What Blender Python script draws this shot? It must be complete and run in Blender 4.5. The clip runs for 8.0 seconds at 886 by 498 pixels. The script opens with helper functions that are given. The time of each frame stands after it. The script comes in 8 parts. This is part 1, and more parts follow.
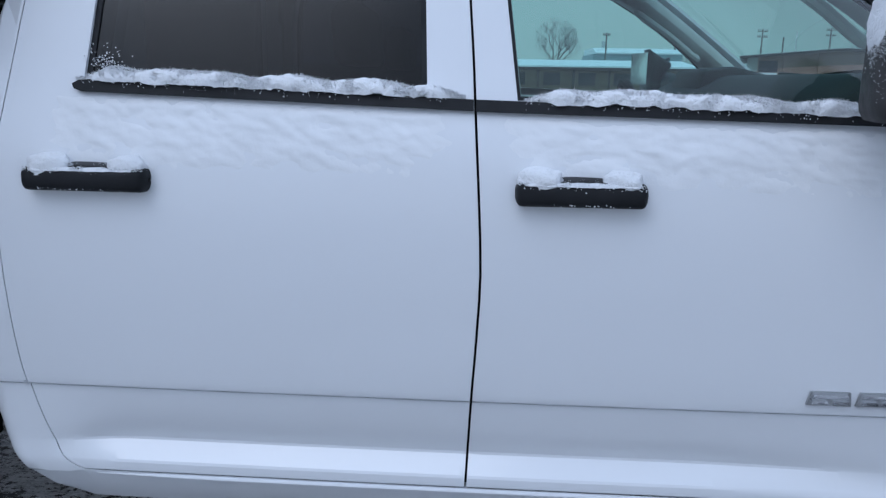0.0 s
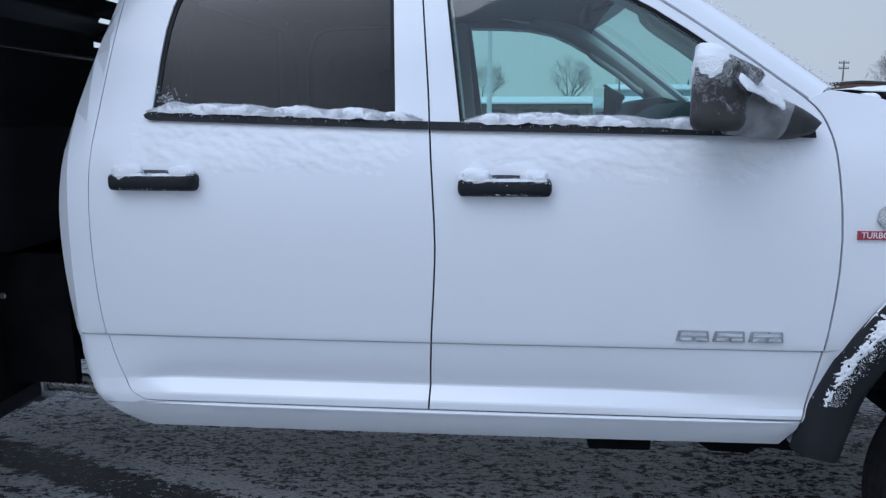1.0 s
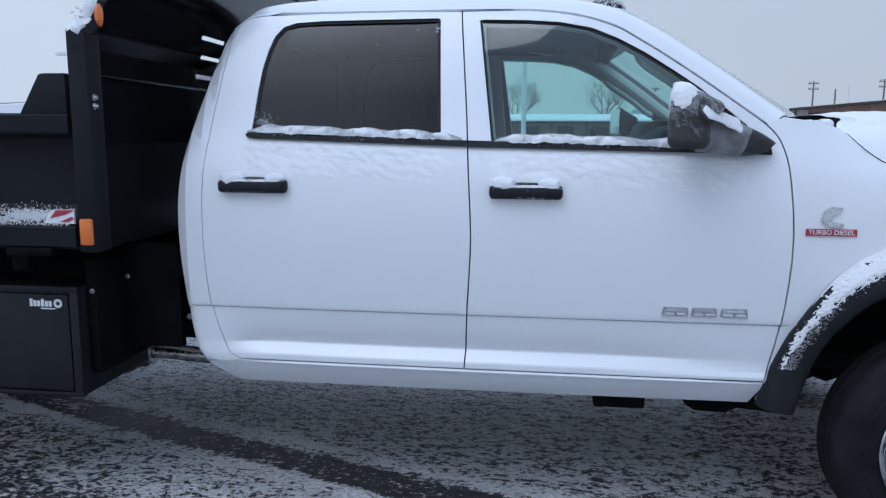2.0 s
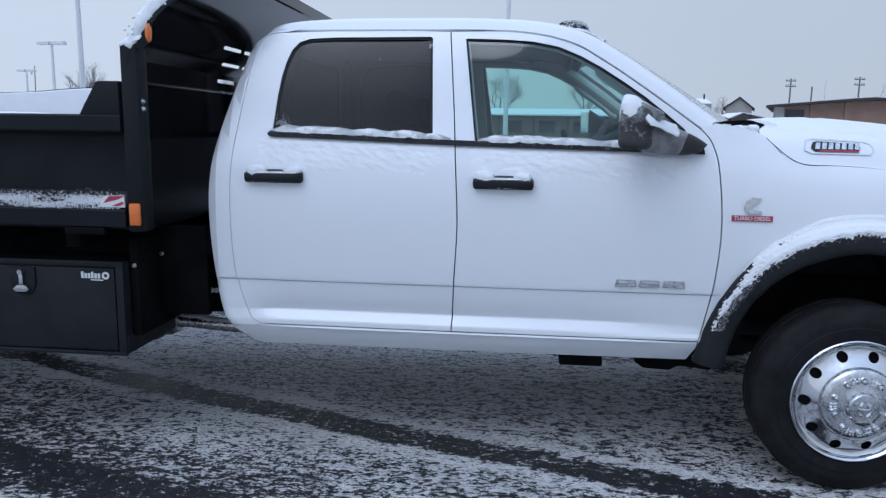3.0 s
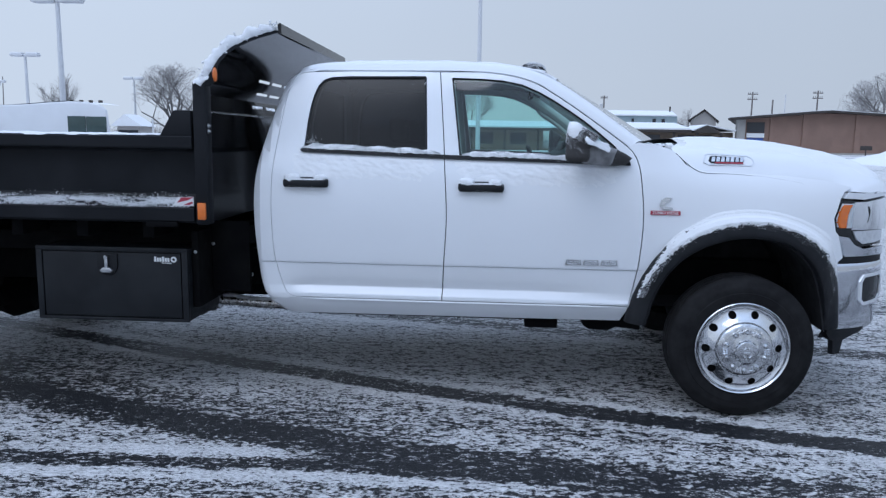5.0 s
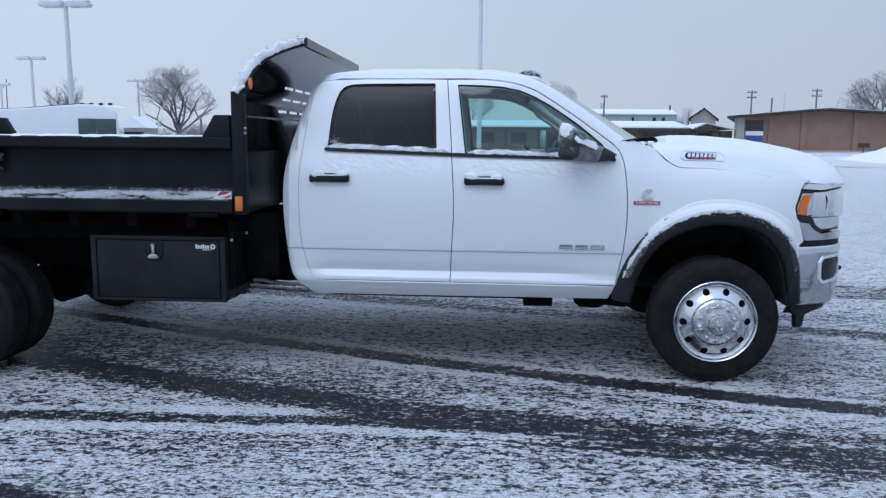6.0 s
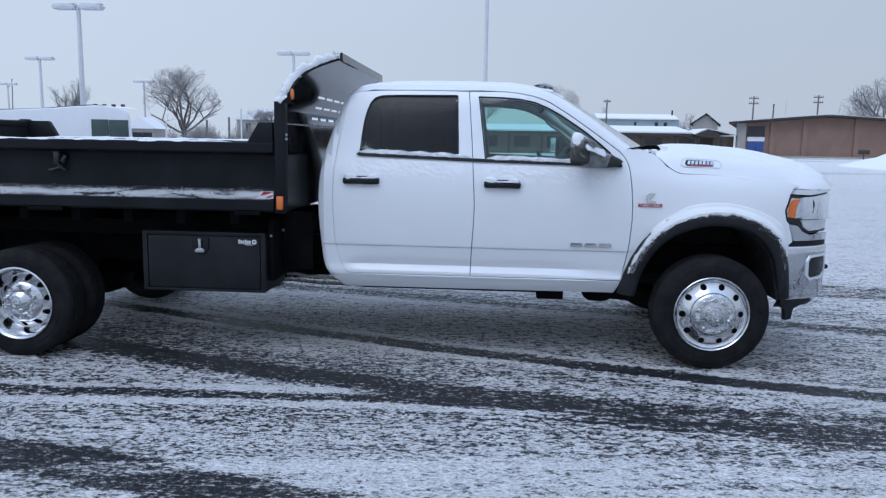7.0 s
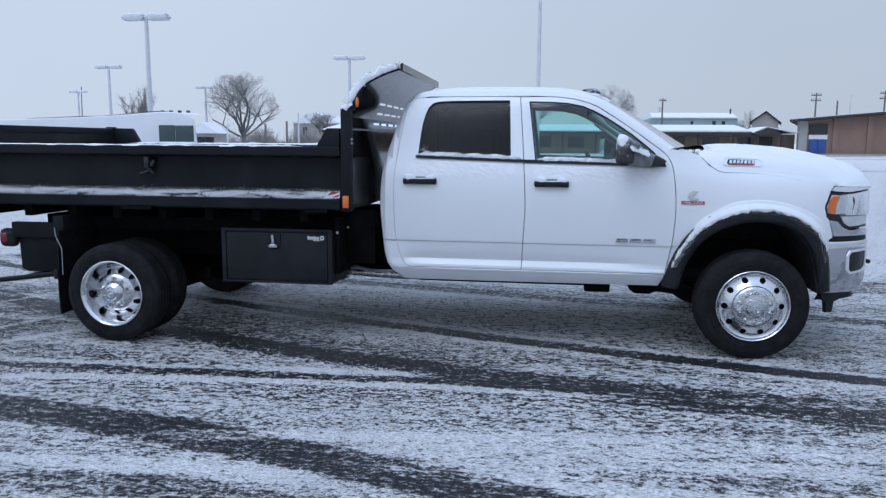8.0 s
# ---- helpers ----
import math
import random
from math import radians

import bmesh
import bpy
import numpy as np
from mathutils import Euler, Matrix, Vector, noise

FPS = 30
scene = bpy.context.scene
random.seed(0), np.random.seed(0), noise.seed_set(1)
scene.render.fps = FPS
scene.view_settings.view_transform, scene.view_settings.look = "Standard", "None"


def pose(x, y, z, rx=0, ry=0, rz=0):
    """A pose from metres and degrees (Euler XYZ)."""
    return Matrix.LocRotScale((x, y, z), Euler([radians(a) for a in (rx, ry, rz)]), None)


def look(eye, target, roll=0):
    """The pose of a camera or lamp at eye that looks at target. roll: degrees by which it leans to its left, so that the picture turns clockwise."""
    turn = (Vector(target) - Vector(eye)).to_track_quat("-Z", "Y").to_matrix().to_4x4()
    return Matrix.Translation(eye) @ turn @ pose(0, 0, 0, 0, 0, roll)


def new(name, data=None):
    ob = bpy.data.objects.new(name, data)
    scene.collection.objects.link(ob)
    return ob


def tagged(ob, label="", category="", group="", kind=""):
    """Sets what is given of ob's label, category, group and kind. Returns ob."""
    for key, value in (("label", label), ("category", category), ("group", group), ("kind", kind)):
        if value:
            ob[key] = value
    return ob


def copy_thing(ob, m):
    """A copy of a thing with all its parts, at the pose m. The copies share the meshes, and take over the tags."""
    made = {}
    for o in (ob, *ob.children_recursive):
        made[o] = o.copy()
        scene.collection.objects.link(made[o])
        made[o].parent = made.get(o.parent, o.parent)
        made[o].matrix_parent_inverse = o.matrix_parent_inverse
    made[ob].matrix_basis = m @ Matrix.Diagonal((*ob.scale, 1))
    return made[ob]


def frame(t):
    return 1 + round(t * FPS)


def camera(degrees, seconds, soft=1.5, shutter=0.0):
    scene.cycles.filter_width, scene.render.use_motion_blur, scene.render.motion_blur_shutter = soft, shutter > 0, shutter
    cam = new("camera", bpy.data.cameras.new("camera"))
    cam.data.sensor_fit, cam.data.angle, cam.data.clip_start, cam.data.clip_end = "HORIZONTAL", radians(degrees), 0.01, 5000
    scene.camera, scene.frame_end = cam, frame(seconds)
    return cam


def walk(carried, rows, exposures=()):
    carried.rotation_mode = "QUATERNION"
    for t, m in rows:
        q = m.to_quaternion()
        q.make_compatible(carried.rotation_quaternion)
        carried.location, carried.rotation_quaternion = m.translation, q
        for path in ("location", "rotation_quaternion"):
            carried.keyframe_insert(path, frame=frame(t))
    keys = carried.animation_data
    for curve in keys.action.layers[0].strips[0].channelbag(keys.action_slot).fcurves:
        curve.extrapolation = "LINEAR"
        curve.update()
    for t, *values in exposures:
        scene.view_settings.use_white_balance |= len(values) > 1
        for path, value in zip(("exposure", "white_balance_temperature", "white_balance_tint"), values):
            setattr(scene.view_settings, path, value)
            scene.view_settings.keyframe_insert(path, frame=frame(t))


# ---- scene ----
from mathutils.geometry import delaunay_2d_cdt

cam = camera(61.1, 8.0, soft=1.3)
PATH = [
    (0, (-1.725, -1.49, 1.532), (-1.837, 0.457, 1.089), 0.9),
    (0.5, (-1.544, -1.77, 1.531), (-1.731, 0.182, 1.139), -0.4),
    (1, (-1.532, -2.095, 1.504), (-1.697, -0.132, 1.157), -0.0),
    (1.5, (-1.48, -2.412, 1.493), (-1.766, -0.456, 1.188), -0.0),
    (2.8, (-1.489, -3.123, 1.562), (-1.679, -1.156, 1.254), 0.8),
    (3, (-1.452, -3.238, 1.549), (-1.658, -1.275, 1.227), 0.8),
    (3.5, (-1.443, -3.496, 1.573), (-1.622, -1.532, 1.239), 0.8),
    (4, (-1.497, -3.768, 1.584), (-1.594, -1.794, 1.283), 0.9),
    (4.5, (-1.458, -4.039, 1.576), (-1.577, -2.064, 1.286), 1.0),
    (4.7, (-1.453, -4.141, 1.587), (-1.586, -2.167, 1.293), 0.9),
    (5.8, (-1.481, -4.764, 1.585), (-1.612, -2.789, 1.3), 0.7),
    (6, (-1.458, -4.884, 1.587), (-1.596, -2.91, 1.294), 0.5),
    (6.5, (-1.486, -5.127, 1.609), (-1.63, -3.155, 1.309), 0.4),
    (7, (-1.568, -5.38, 1.614), (-1.709, -3.405, 1.328), 1.0),
    (7.5, (-1.542, -5.601, 1.607), (-1.742, -3.63, 1.33), 1.3),
    (8, (-1.535, -5.783, 1.625), (-1.817, -3.823, 1.341), 0.4),
]
walk(cam, [(t, look(eye, target, roll)) for t, eye, target, roll in PATH],
     exposures=[(0.0, -0.04, 5590, 12), (0.5, 0.04, 5590, 12), (1.5, 0.10, 5590, 12), (3.5, 0.12, 5590, 12), (8.0, 0.09, 5600, 12)])

# ---- world, sun, exposure ----
world = bpy.data.worlds.new("winter_sky")
scene.world = world
world.use_nodes = True
_n, _l = world.node_tree.nodes, world.node_tree.links
_bg = _n["Background"]
_sky = _n.new("ShaderNodeTexSky")
_sky.sky_type, _sky.sun_disc = "NISHITA", False
_sky.sun_elevation, _sky.sun_rotation = radians(55), radians(212)
_sky.air_density, _sky.dust_density = 1.2, 3.0
_scale = _n.new("ShaderNodeVectorMath")
_scale.operation = "SCALE"
_scale.inputs["Scale"].default_value = 0.035
_l.new(_sky.outputs["Color"], _scale.inputs[0])
_cloud = _n.new("ShaderNodeMix")
_cloud.data_type = "RGBA"
_cloud.inputs["Factor"].default_value = 0.90
_tc = _n.new("ShaderNodeTexCoord")
_sepw = _n.new("ShaderNodeSeparateXYZ")
_l.new(_tc.outputs["Generated"], _sepw.inputs[0])
_zen = _n.new("ShaderNodeMapRange")
_zen.interpolation_type = "SMOOTHSTEP"
for _k, _v in (("From Min", 0.10), ("From Max", 0.90), ("To Min", 0.0), ("To Max", 1.0)):
    _zen.inputs[_k].default_value = _v
_l.new(_sepw.outputs["Z"], _zen.inputs["Value"])
# an overcast sky is paler at the horizon, brighter and bluer overhead
_grad = _n.new("ShaderNodeMix")
_grad.data_type = "RGBA"
_grad.inputs["A"].default_value, _grad.inputs["B"].default_value = (0.580, 0.615, 0.637, 1), (0.85, 1.0, 1.23, 1)
_l.new(_zen.outputs["Result"], _grad.inputs["Factor"])
_l.new(_grad.outputs["Result"], _cloud.inputs["B"])
_l.new(_scale.outputs[0], _cloud.inputs["A"])
# soft, barely seen structure of the overcast
_ns = _n.new("ShaderNodeTexNoise")
_ns.inputs["Scale"].default_value, _ns.inputs["Detail"].default_value = 2.2, 3
_l.new(_tc.outputs["Generated"], _ns.inputs["Vector"])
_mr = _n.new("ShaderNodeMapRange")
_mr.inputs["To Min"].default_value, _mr.inputs["To Max"].default_value = 0.95, 1.05
_l.new(_ns.outputs["Fac"], _mr.inputs["Value"])
_mul = _n.new("ShaderNodeVectorMath")
_mul.operation = "SCALE"
_l.new(_cloud.outputs["Result"], _mul.inputs[0])
_side = _n.new("ShaderNodeMapRange")
_side.interpolation_type = "SMOOTHSTEP"
for _k, _v in (("From Min", -0.8), ("From Max", 0.8), ("To Min", 1.12), ("To Max", 0.87)):
    _side.inputs[_k].default_value = _v
_l.new(_sepw.outputs["X"], _side.inputs["Value"])
_both = _n.new("ShaderNodeMath")
_both.operation = "MULTIPLY"
_l.new(_mr.outputs["Result"], _both.inputs[0])
_l.new(_side.outputs["Result"], _both.inputs[1])
_l.new(_both.outputs[0], _mul.inputs["Scale"])
_l.new(_mul.outputs[0], _bg.inputs["Color"])
_bg.inputs["Strength"].default_value = 1.0

sun = new("sun", bpy.data.lights.new("sun", "SUN"))
sun.data.energy, sun.data.angle, sun.data.color = 0.72, radians(40), (1.0, 0.97, 0.93)
sun.matrix_world = look((0, 0, 30), (11, 18, 0))


# ---- materials ----
def mat(name, color, rough=0.5, metal=0.0, spec=0.5, coat=0.0, coat_rough=0.1, var=0.0, vscale=3.0, bump=0.0, bscale=60.0,
        rvar=0.0, fine=0.0, fscale=80.0, tint=None):
    """A Principled material with variation at two scales, uneven gloss and fine relief, in object space (metres)."""
    m = bpy.data.materials.new(name)
    m.use_nodes = True
    n, l = m.node_tree.nodes, m.node_tree.links
    p = n["Principled BSDF"]
    p.inputs["Base Color"].default_value = (*color, 1)
    p.inputs["Roughness"].default_value = rough
    p.inputs["Metallic"].default_value = metal
    p.inputs["Specular IOR Level"].default_value = spec
    p.inputs["Coat Weight"].default_value = coat
    p.inputs["Coat Roughness"].default_value = coat_rough
    tc = n.new("ShaderNodeTexCoord")

    def tex(scale, detail=4, dist=0.0):
        t = n.new("ShaderNodeTexNoise")
        t.inputs["Scale"].default_value, t.inputs["Detail"].default_value, t.inputs["Distortion"].default_value = scale, detail, dist
        l.new(tc.outputs["Object"], t.inputs["Vector"])
        return t.outputs["Fac"]

    if var or fine:
        a = n.new("ShaderNodeMapRange")
        a.inputs["From Min"].default_value, a.inputs["From Max"].default_value = 0.3, 0.7
        l.new(tex(vscale, 4, 0.3), a.inputs["Value"])
        b = n.new("ShaderNodeMath")
        b.operation = "MULTIPLY_ADD"
        b.inputs[1].default_value, b.inputs[2].default_value = fine / max(var, 1e-4), 0.0
        l.new(tex(fscale, 2), b.inputs[0])
        s = n.new("ShaderNodeMath")
        s.operation = "ADD"
        l.new(a.outputs["Result"], s.inputs[0])
        l.new(b.outputs[0], s.inputs[1])
        mix = n.new("ShaderNodeMix")
        mix.data_type = "RGBA"
        other = tint or tuple(c * (1 - var) for c in color)
        mix.inputs["A"].default_value, mix.inputs["B"].default_value = (*color, 1), (*other, 1)
        l.new(s.outputs[0], mix.inputs["Factor"])
        l.new(mix.outputs["Result"], p.inputs["Base Color"])
    if rvar:
        r = n.new("ShaderNodeMapRange")
        r.inputs["From Min"].default_value, r.inputs["From Max"].default_value = 0.3, 0.7
        r.inputs["To Min"].default_value, r.inputs["To Max"].default_value = max(rough - rvar, 0.02), min(rough + rvar, 1)
        l.new(tex(vscale * 2.3, 5), r.inputs["Value"])
        l.new(r.outputs["Result"], p.inputs["Roughness"])
    if bump:
        bp = n.new("ShaderNodeBump")
        bp.inputs["Strength"].default_value, bp.inputs["Distance"].default_value = 1.0, bump
        l.new(tex(bscale, 5), bp.inputs["Height"])
        l.new(bp.outputs["Normal"], p.inputs["Normal"])
    return m


def glass_mat(name, tint, gloss=0.02, ior=1.5):
    """A thin pane: tinted see-through with a Fresnel gloss."""
    m = bpy.data.materials.new(name)
    m.use_nodes = True
    n, l = m.node_tree.nodes, m.node_tree.links
    n.remove(n["Principled BSDF"])
    tr, gl, fr, mx = n.new("ShaderNodeBsdfTransparent"), n.new("ShaderNodeBsdfGlossy"), n.new("ShaderNodeFresnel"), n.new("ShaderNodeMixShader")
    tr.inputs["Color"].default_value = (*tint, 1)
    gl.inputs["Roughness"].default_value = gloss
    fr.inputs["IOR"].default_value = ior
    l.new(fr.outputs[0], mx.inputs[0])
    l.new(tr.outputs[0], mx.inputs[1])
    l.new(gl.outputs[0], mx.inputs[2])
    l.new(mx.outputs[0], n["Material Output"].inputs["Surface"])
    return m


PAINT = mat("white_paint", (0.755, 0.775, 0.805), 0.32, coat=0.6, coat_rough=0.12, var=0.006, vscale=1.6, rvar=0.03, fine=0.006, fscale=25)
SNOW = mat("snow", (0.80, 0.815, 0.835), 0.85, spec=0.2, var=0.04, vscale=9, bump=0.004, bscale=160, fine=0.02, fscale=120)
SNOW_THIN = mat("thin_snow", (0.80, 0.815, 0.835), 0.85, spec=0.15, var=0.03, vscale=12, bump=0.0004, bscale=160)
BLACK_PLASTIC = mat("black_plastic", (0.007, 0.008, 0.010), 0.55, spec=0.26, var=0.3, vscale=8, bump=0.0006, bscale=700, rvar=0.1, tint=(0.014, 0.015, 0.018))
BLACK_GLOSS = mat("black_gloss_paint", (0.006, 0.007, 0.008), 0.22, spec=0.4, coat=0.2, coat_rough=0.08, var=0.3, vscale=2, rvar=0.06, tint=(0.016, 0.017, 0.02))
BED_PAINT = mat("black_bed_paint", (0.0095, 0.0105, 0.0125), 0.42, spec=0.09, var=0.4, vscale=2.2, rvar=0.1, tint=(0.018, 0.019, 0.022), bump=0.0006, bscale=30)
BOX_PAINT = mat("textured_black_coat", (0.0075, 0.0085, 0.011), 0.5, spec=0.25, var=0.3, vscale=5, bump=0.0005, bscale=500, rvar=0.08, tint=(0.016, 0.018, 0.021))
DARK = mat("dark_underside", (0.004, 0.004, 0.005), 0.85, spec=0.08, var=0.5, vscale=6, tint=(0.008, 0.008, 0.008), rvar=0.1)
HOUSING = mat("dusty_wheel_housing", (0.013, 0.013, 0.015), 0.9, spec=0.15, var=0.7, vscale=9, tint=(0.030, 0.031, 0.034), rvar=0.1, bump=0.002, bscale=90)
# near-black colour that stands in for shade in gaps and holes
GAP_SHADE = mat("gap_shade", (0.006, 0.006, 0.007), 0.9)
RUBBER = mat("tyre_rubber", (0.007, 0.007, 0.008), 0.8, spec=0.18, var=0.4, vscale=10, bump=0.0008, bscale=120, rvar=0.1, tint=(0.016, 0.016, 0.017))
ALLOY = mat("polished_aluminium", (0.76, 0.77, 0.79), 0.16, metal=1.0, var=0.06, vscale=12, rvar=0.06, fine=0.03, fscale=90, bump=0.0006, bscale=25)
CHROME = mat("chrome", (0.80, 0.81, 0.83), 0.07, metal=1.0, var=0.06, vscale=7, rvar=0.03)
HUB_METAL = mat("dull_hub_metal", (0.74, 0.75, 0.77), 0.20, metal=1.0, var=0.25, vscale=35, rvar=0.1, fine=0.1, fscale=160, bump=0.0012, bscale=60)
BUMPER_CHROME = mat("bumper_chrome", (0.66, 0.67, 0.70), 0.10, metal=1.0, var=0.12, vscale=7, rvar=0.05, bump=0.010, bscale=5)
LAMP_SILVER = mat("lamp_silver", (0.72, 0.74, 0.77), 0.30, metal=0.5, var=0.2, vscale=40, bump=0.002, bscale=30)
LAMP_RIM = mat("bright_lamp_rim", (0.80, 0.82, 0.85), 0.22, metal=0.35, var=0.08, vscale=20, rvar=0.05)
SHIELD_PAINT = mat("polished_black_paint", (0.006, 0.0065, 0.008), 0.085, spec=0.42, var=0.3, vscale=3, rvar=0.04, tint=(0.010, 0.010, 0.012))
MIRROR_GLASS = mat("mirror_glass", (0.75, 0.77, 0.78), 0.03, metal=1.0, var=0.05, vscale=10)
PIPE = mat("stained_pipe_steel", (0.64, 0.63, 0.62), 0.26, metal=1.0, var=0.5, vscale=25, rvar=0.12, tint=(0.26, 0.24, 0.22), bump=0.001, bscale=80)
STEEL = mat("zinc_steel", (0.55, 0.56, 0.57), 0.35, metal=1.0, var=0.2, vscale=20, rvar=0.1)
AMBER = mat("amber_lens", (0.72, 0.165, 0.015), 0.22, coat=0.6, var=0.15, vscale=40)
RED = mat("red_lens", (0.16, 0.008, 0.010), 0.25, coat=0.6, var=0.2, vscale=30)
RED_PRINT = mat("red_print", (0.36, 0.035, 0.06), 0.4, var=0.1, vscale=30)
WHITE_PRINT = mat("white_print", (0.78, 0.79, 0.80), 0.45, var=0.1, vscale=30)
VAN_GLASS_DARK = mat("dark_mirror_glass", (0.03, 0.035, 0.04), 0.05, var=0.2, vscale=5)
GREY_PLASTIC = mat("grey_wear_and_shade", (0.10, 0.102, 0.108), 0.5, spec=0.4, var=0.3, vscale=9, bump=0.0006, bscale=500, rvar=0.1, tint=(0.035, 0.036, 0.04))
MIRROR_PLASTIC = mat("weathered_mirror_plastic", (0.026, 0.025, 0.026), 0.6, spec=0.3, var=0.4, vscale=12, bump=0.0006, bscale=500, rvar=0.1, tint=(0.045, 0.043, 0.043))
FROSTED_PLASTIC = mat("frost_dulled_plastic", (0.30, 0.30, 0.305), 0.6, spec=0.35, var=0.35, vscale=14, bump=0.0004, bscale=400, rvar=0.1, tint=(0.12, 0.12, 0.125))
LENS = glass_mat("clear_lens", (0.90, 0.93, 0.95))
GLASS = glass_mat("green_glass", (0.65, 0.86, 0.82), ior=1.65)
PRIVACY = glass_mat("privacy_glass", (0.044, 0.054, 0.066), 0.22, 1.40)
TRIM = mat("grey_cabin_trim", (0.58, 0.57, 0.55), 0.8, var=0.15, vscale=6, bump=0.0005, bscale=400)
TRIM_DARK = mat("dark_cabin_trim", (0.03, 0.03, 0.032), 0.7, var=0.2, vscale=8, bump=0.0005, bscale=300)
HEADLINER = mat("woven_headliner", (0.15, 0.148, 0.145), 0.9, var=0.12, vscale=5, bump=0.0005, bscale=500)
CLOTH = mat("seat_cloth", (0.06, 0.06, 0.062), 0.95, var=0.2, vscale=12, bump=0.001, bscale=500)


# ---- mesh helpers ----
def table(points):
    """A smooth curve through (key, value) pairs."""
    xs, ys = np.array([p[0] for p in points], float), np.array([p[1] for p in points], float)
    d = np.gradient(ys, xs)

    def at(x):
        i = int(np.clip(np.searchsorted(xs, x) - 1, 0, len(xs) - 2))
        h = xs[i + 1] - xs[i]
        s = min(max((x - xs[i]) / h, 0.0), 1.0)
        a, b = (1 + 2 * s) * (1 - s) ** 2, s * (1 - s) ** 2
        c, e = s * s * (3 - 2 * s), s * s * (s - 1)
        return float(a * ys[i] + b * h * d[i] + c * ys[i + 1] + e * h * d[i + 1])
    return at


def spline(points, n, closed=False):
    """n points along a Catmull-Rom curve through 2D or 3D points."""
    pts = [Vector(p) for p in points]
    k = len(pts)
    out, spans = [], k if closed else k - 1
    for j in range(n):
        u = j * spans / (n if closed else n - 1)
        i = min(int(u), spans - 1)
        f = u - i
        g = (lambda q: pts[q % k]) if closed else (lambda q: pts[min(max(q, 0), k - 1)])
        a, b, c, d = g(i - 1), g(i), g(i + 1), g(i + 2)
        out.append(0.5 * ((2 * b) + (c - a) * f + (2 * a - 5 * b + 4 * c - d) * f * f + (3 * b - a - 3 * c + d) * f ** 3))
    return out


def dense(poly, step, closed=True):
    """A polyline with its long edges split."""
    out, k = [], len(poly)
    for i in range(k if closed else k - 1):
        a, b = Vector(poly[i]), Vector(poly[(i + 1) % k])
        m = max(1, int((b - a).length / step))
        out += [a.lerp(b, j / m) for j in range(m)]
    if not closed:
        out.append(Vector(poly[-1]))
    return out


def inside(p, poly):
    hit, k = False, len(poly)
    for i in range(k):
        a, b = poly[i], poly[i - 1]
        if (a[1] > p[1]) != (b[1] > p[1]) and p[0] < (b[0] - a[0]) * (p[1] - a[1]) / (b[1] - a[1]) + a[0]:
            hit = not hit
    return hit


def area2(poly):
    return sum(poly[i - 1][0] * poly[i][1] - poly[i][0] * poly[i - 1][1] for i in range(len(poly)))


def shrunk(poly, d):
    """A closed outline moved inwards by d."""
    s, k, out = (1 if area2(poly) > 0 else -1), len(poly), []
    for i in range(k):
        a, b, c = Vector(poly[i - 1]), Vector(poly[i]), Vector(poly[(i + 1) % k])
        u, v = (b - a), (c - b)
        if u.length < 1e-9 or v.length < 1e-9:
            out.append(b)
            continue
        u.normalize(), v.normalize()
        nrm = Vector((-(u.y + v.y), u.x + v.x))
        if nrm.length < 1e-6:
            nrm = Vector((-u.y, u.x))
        nrm.normalize()
        cosh = max(0.5, nrm.dot(Vector((-u.y, u.x))))
        out.append(b + nrm * (s * d / cosh))
    return out


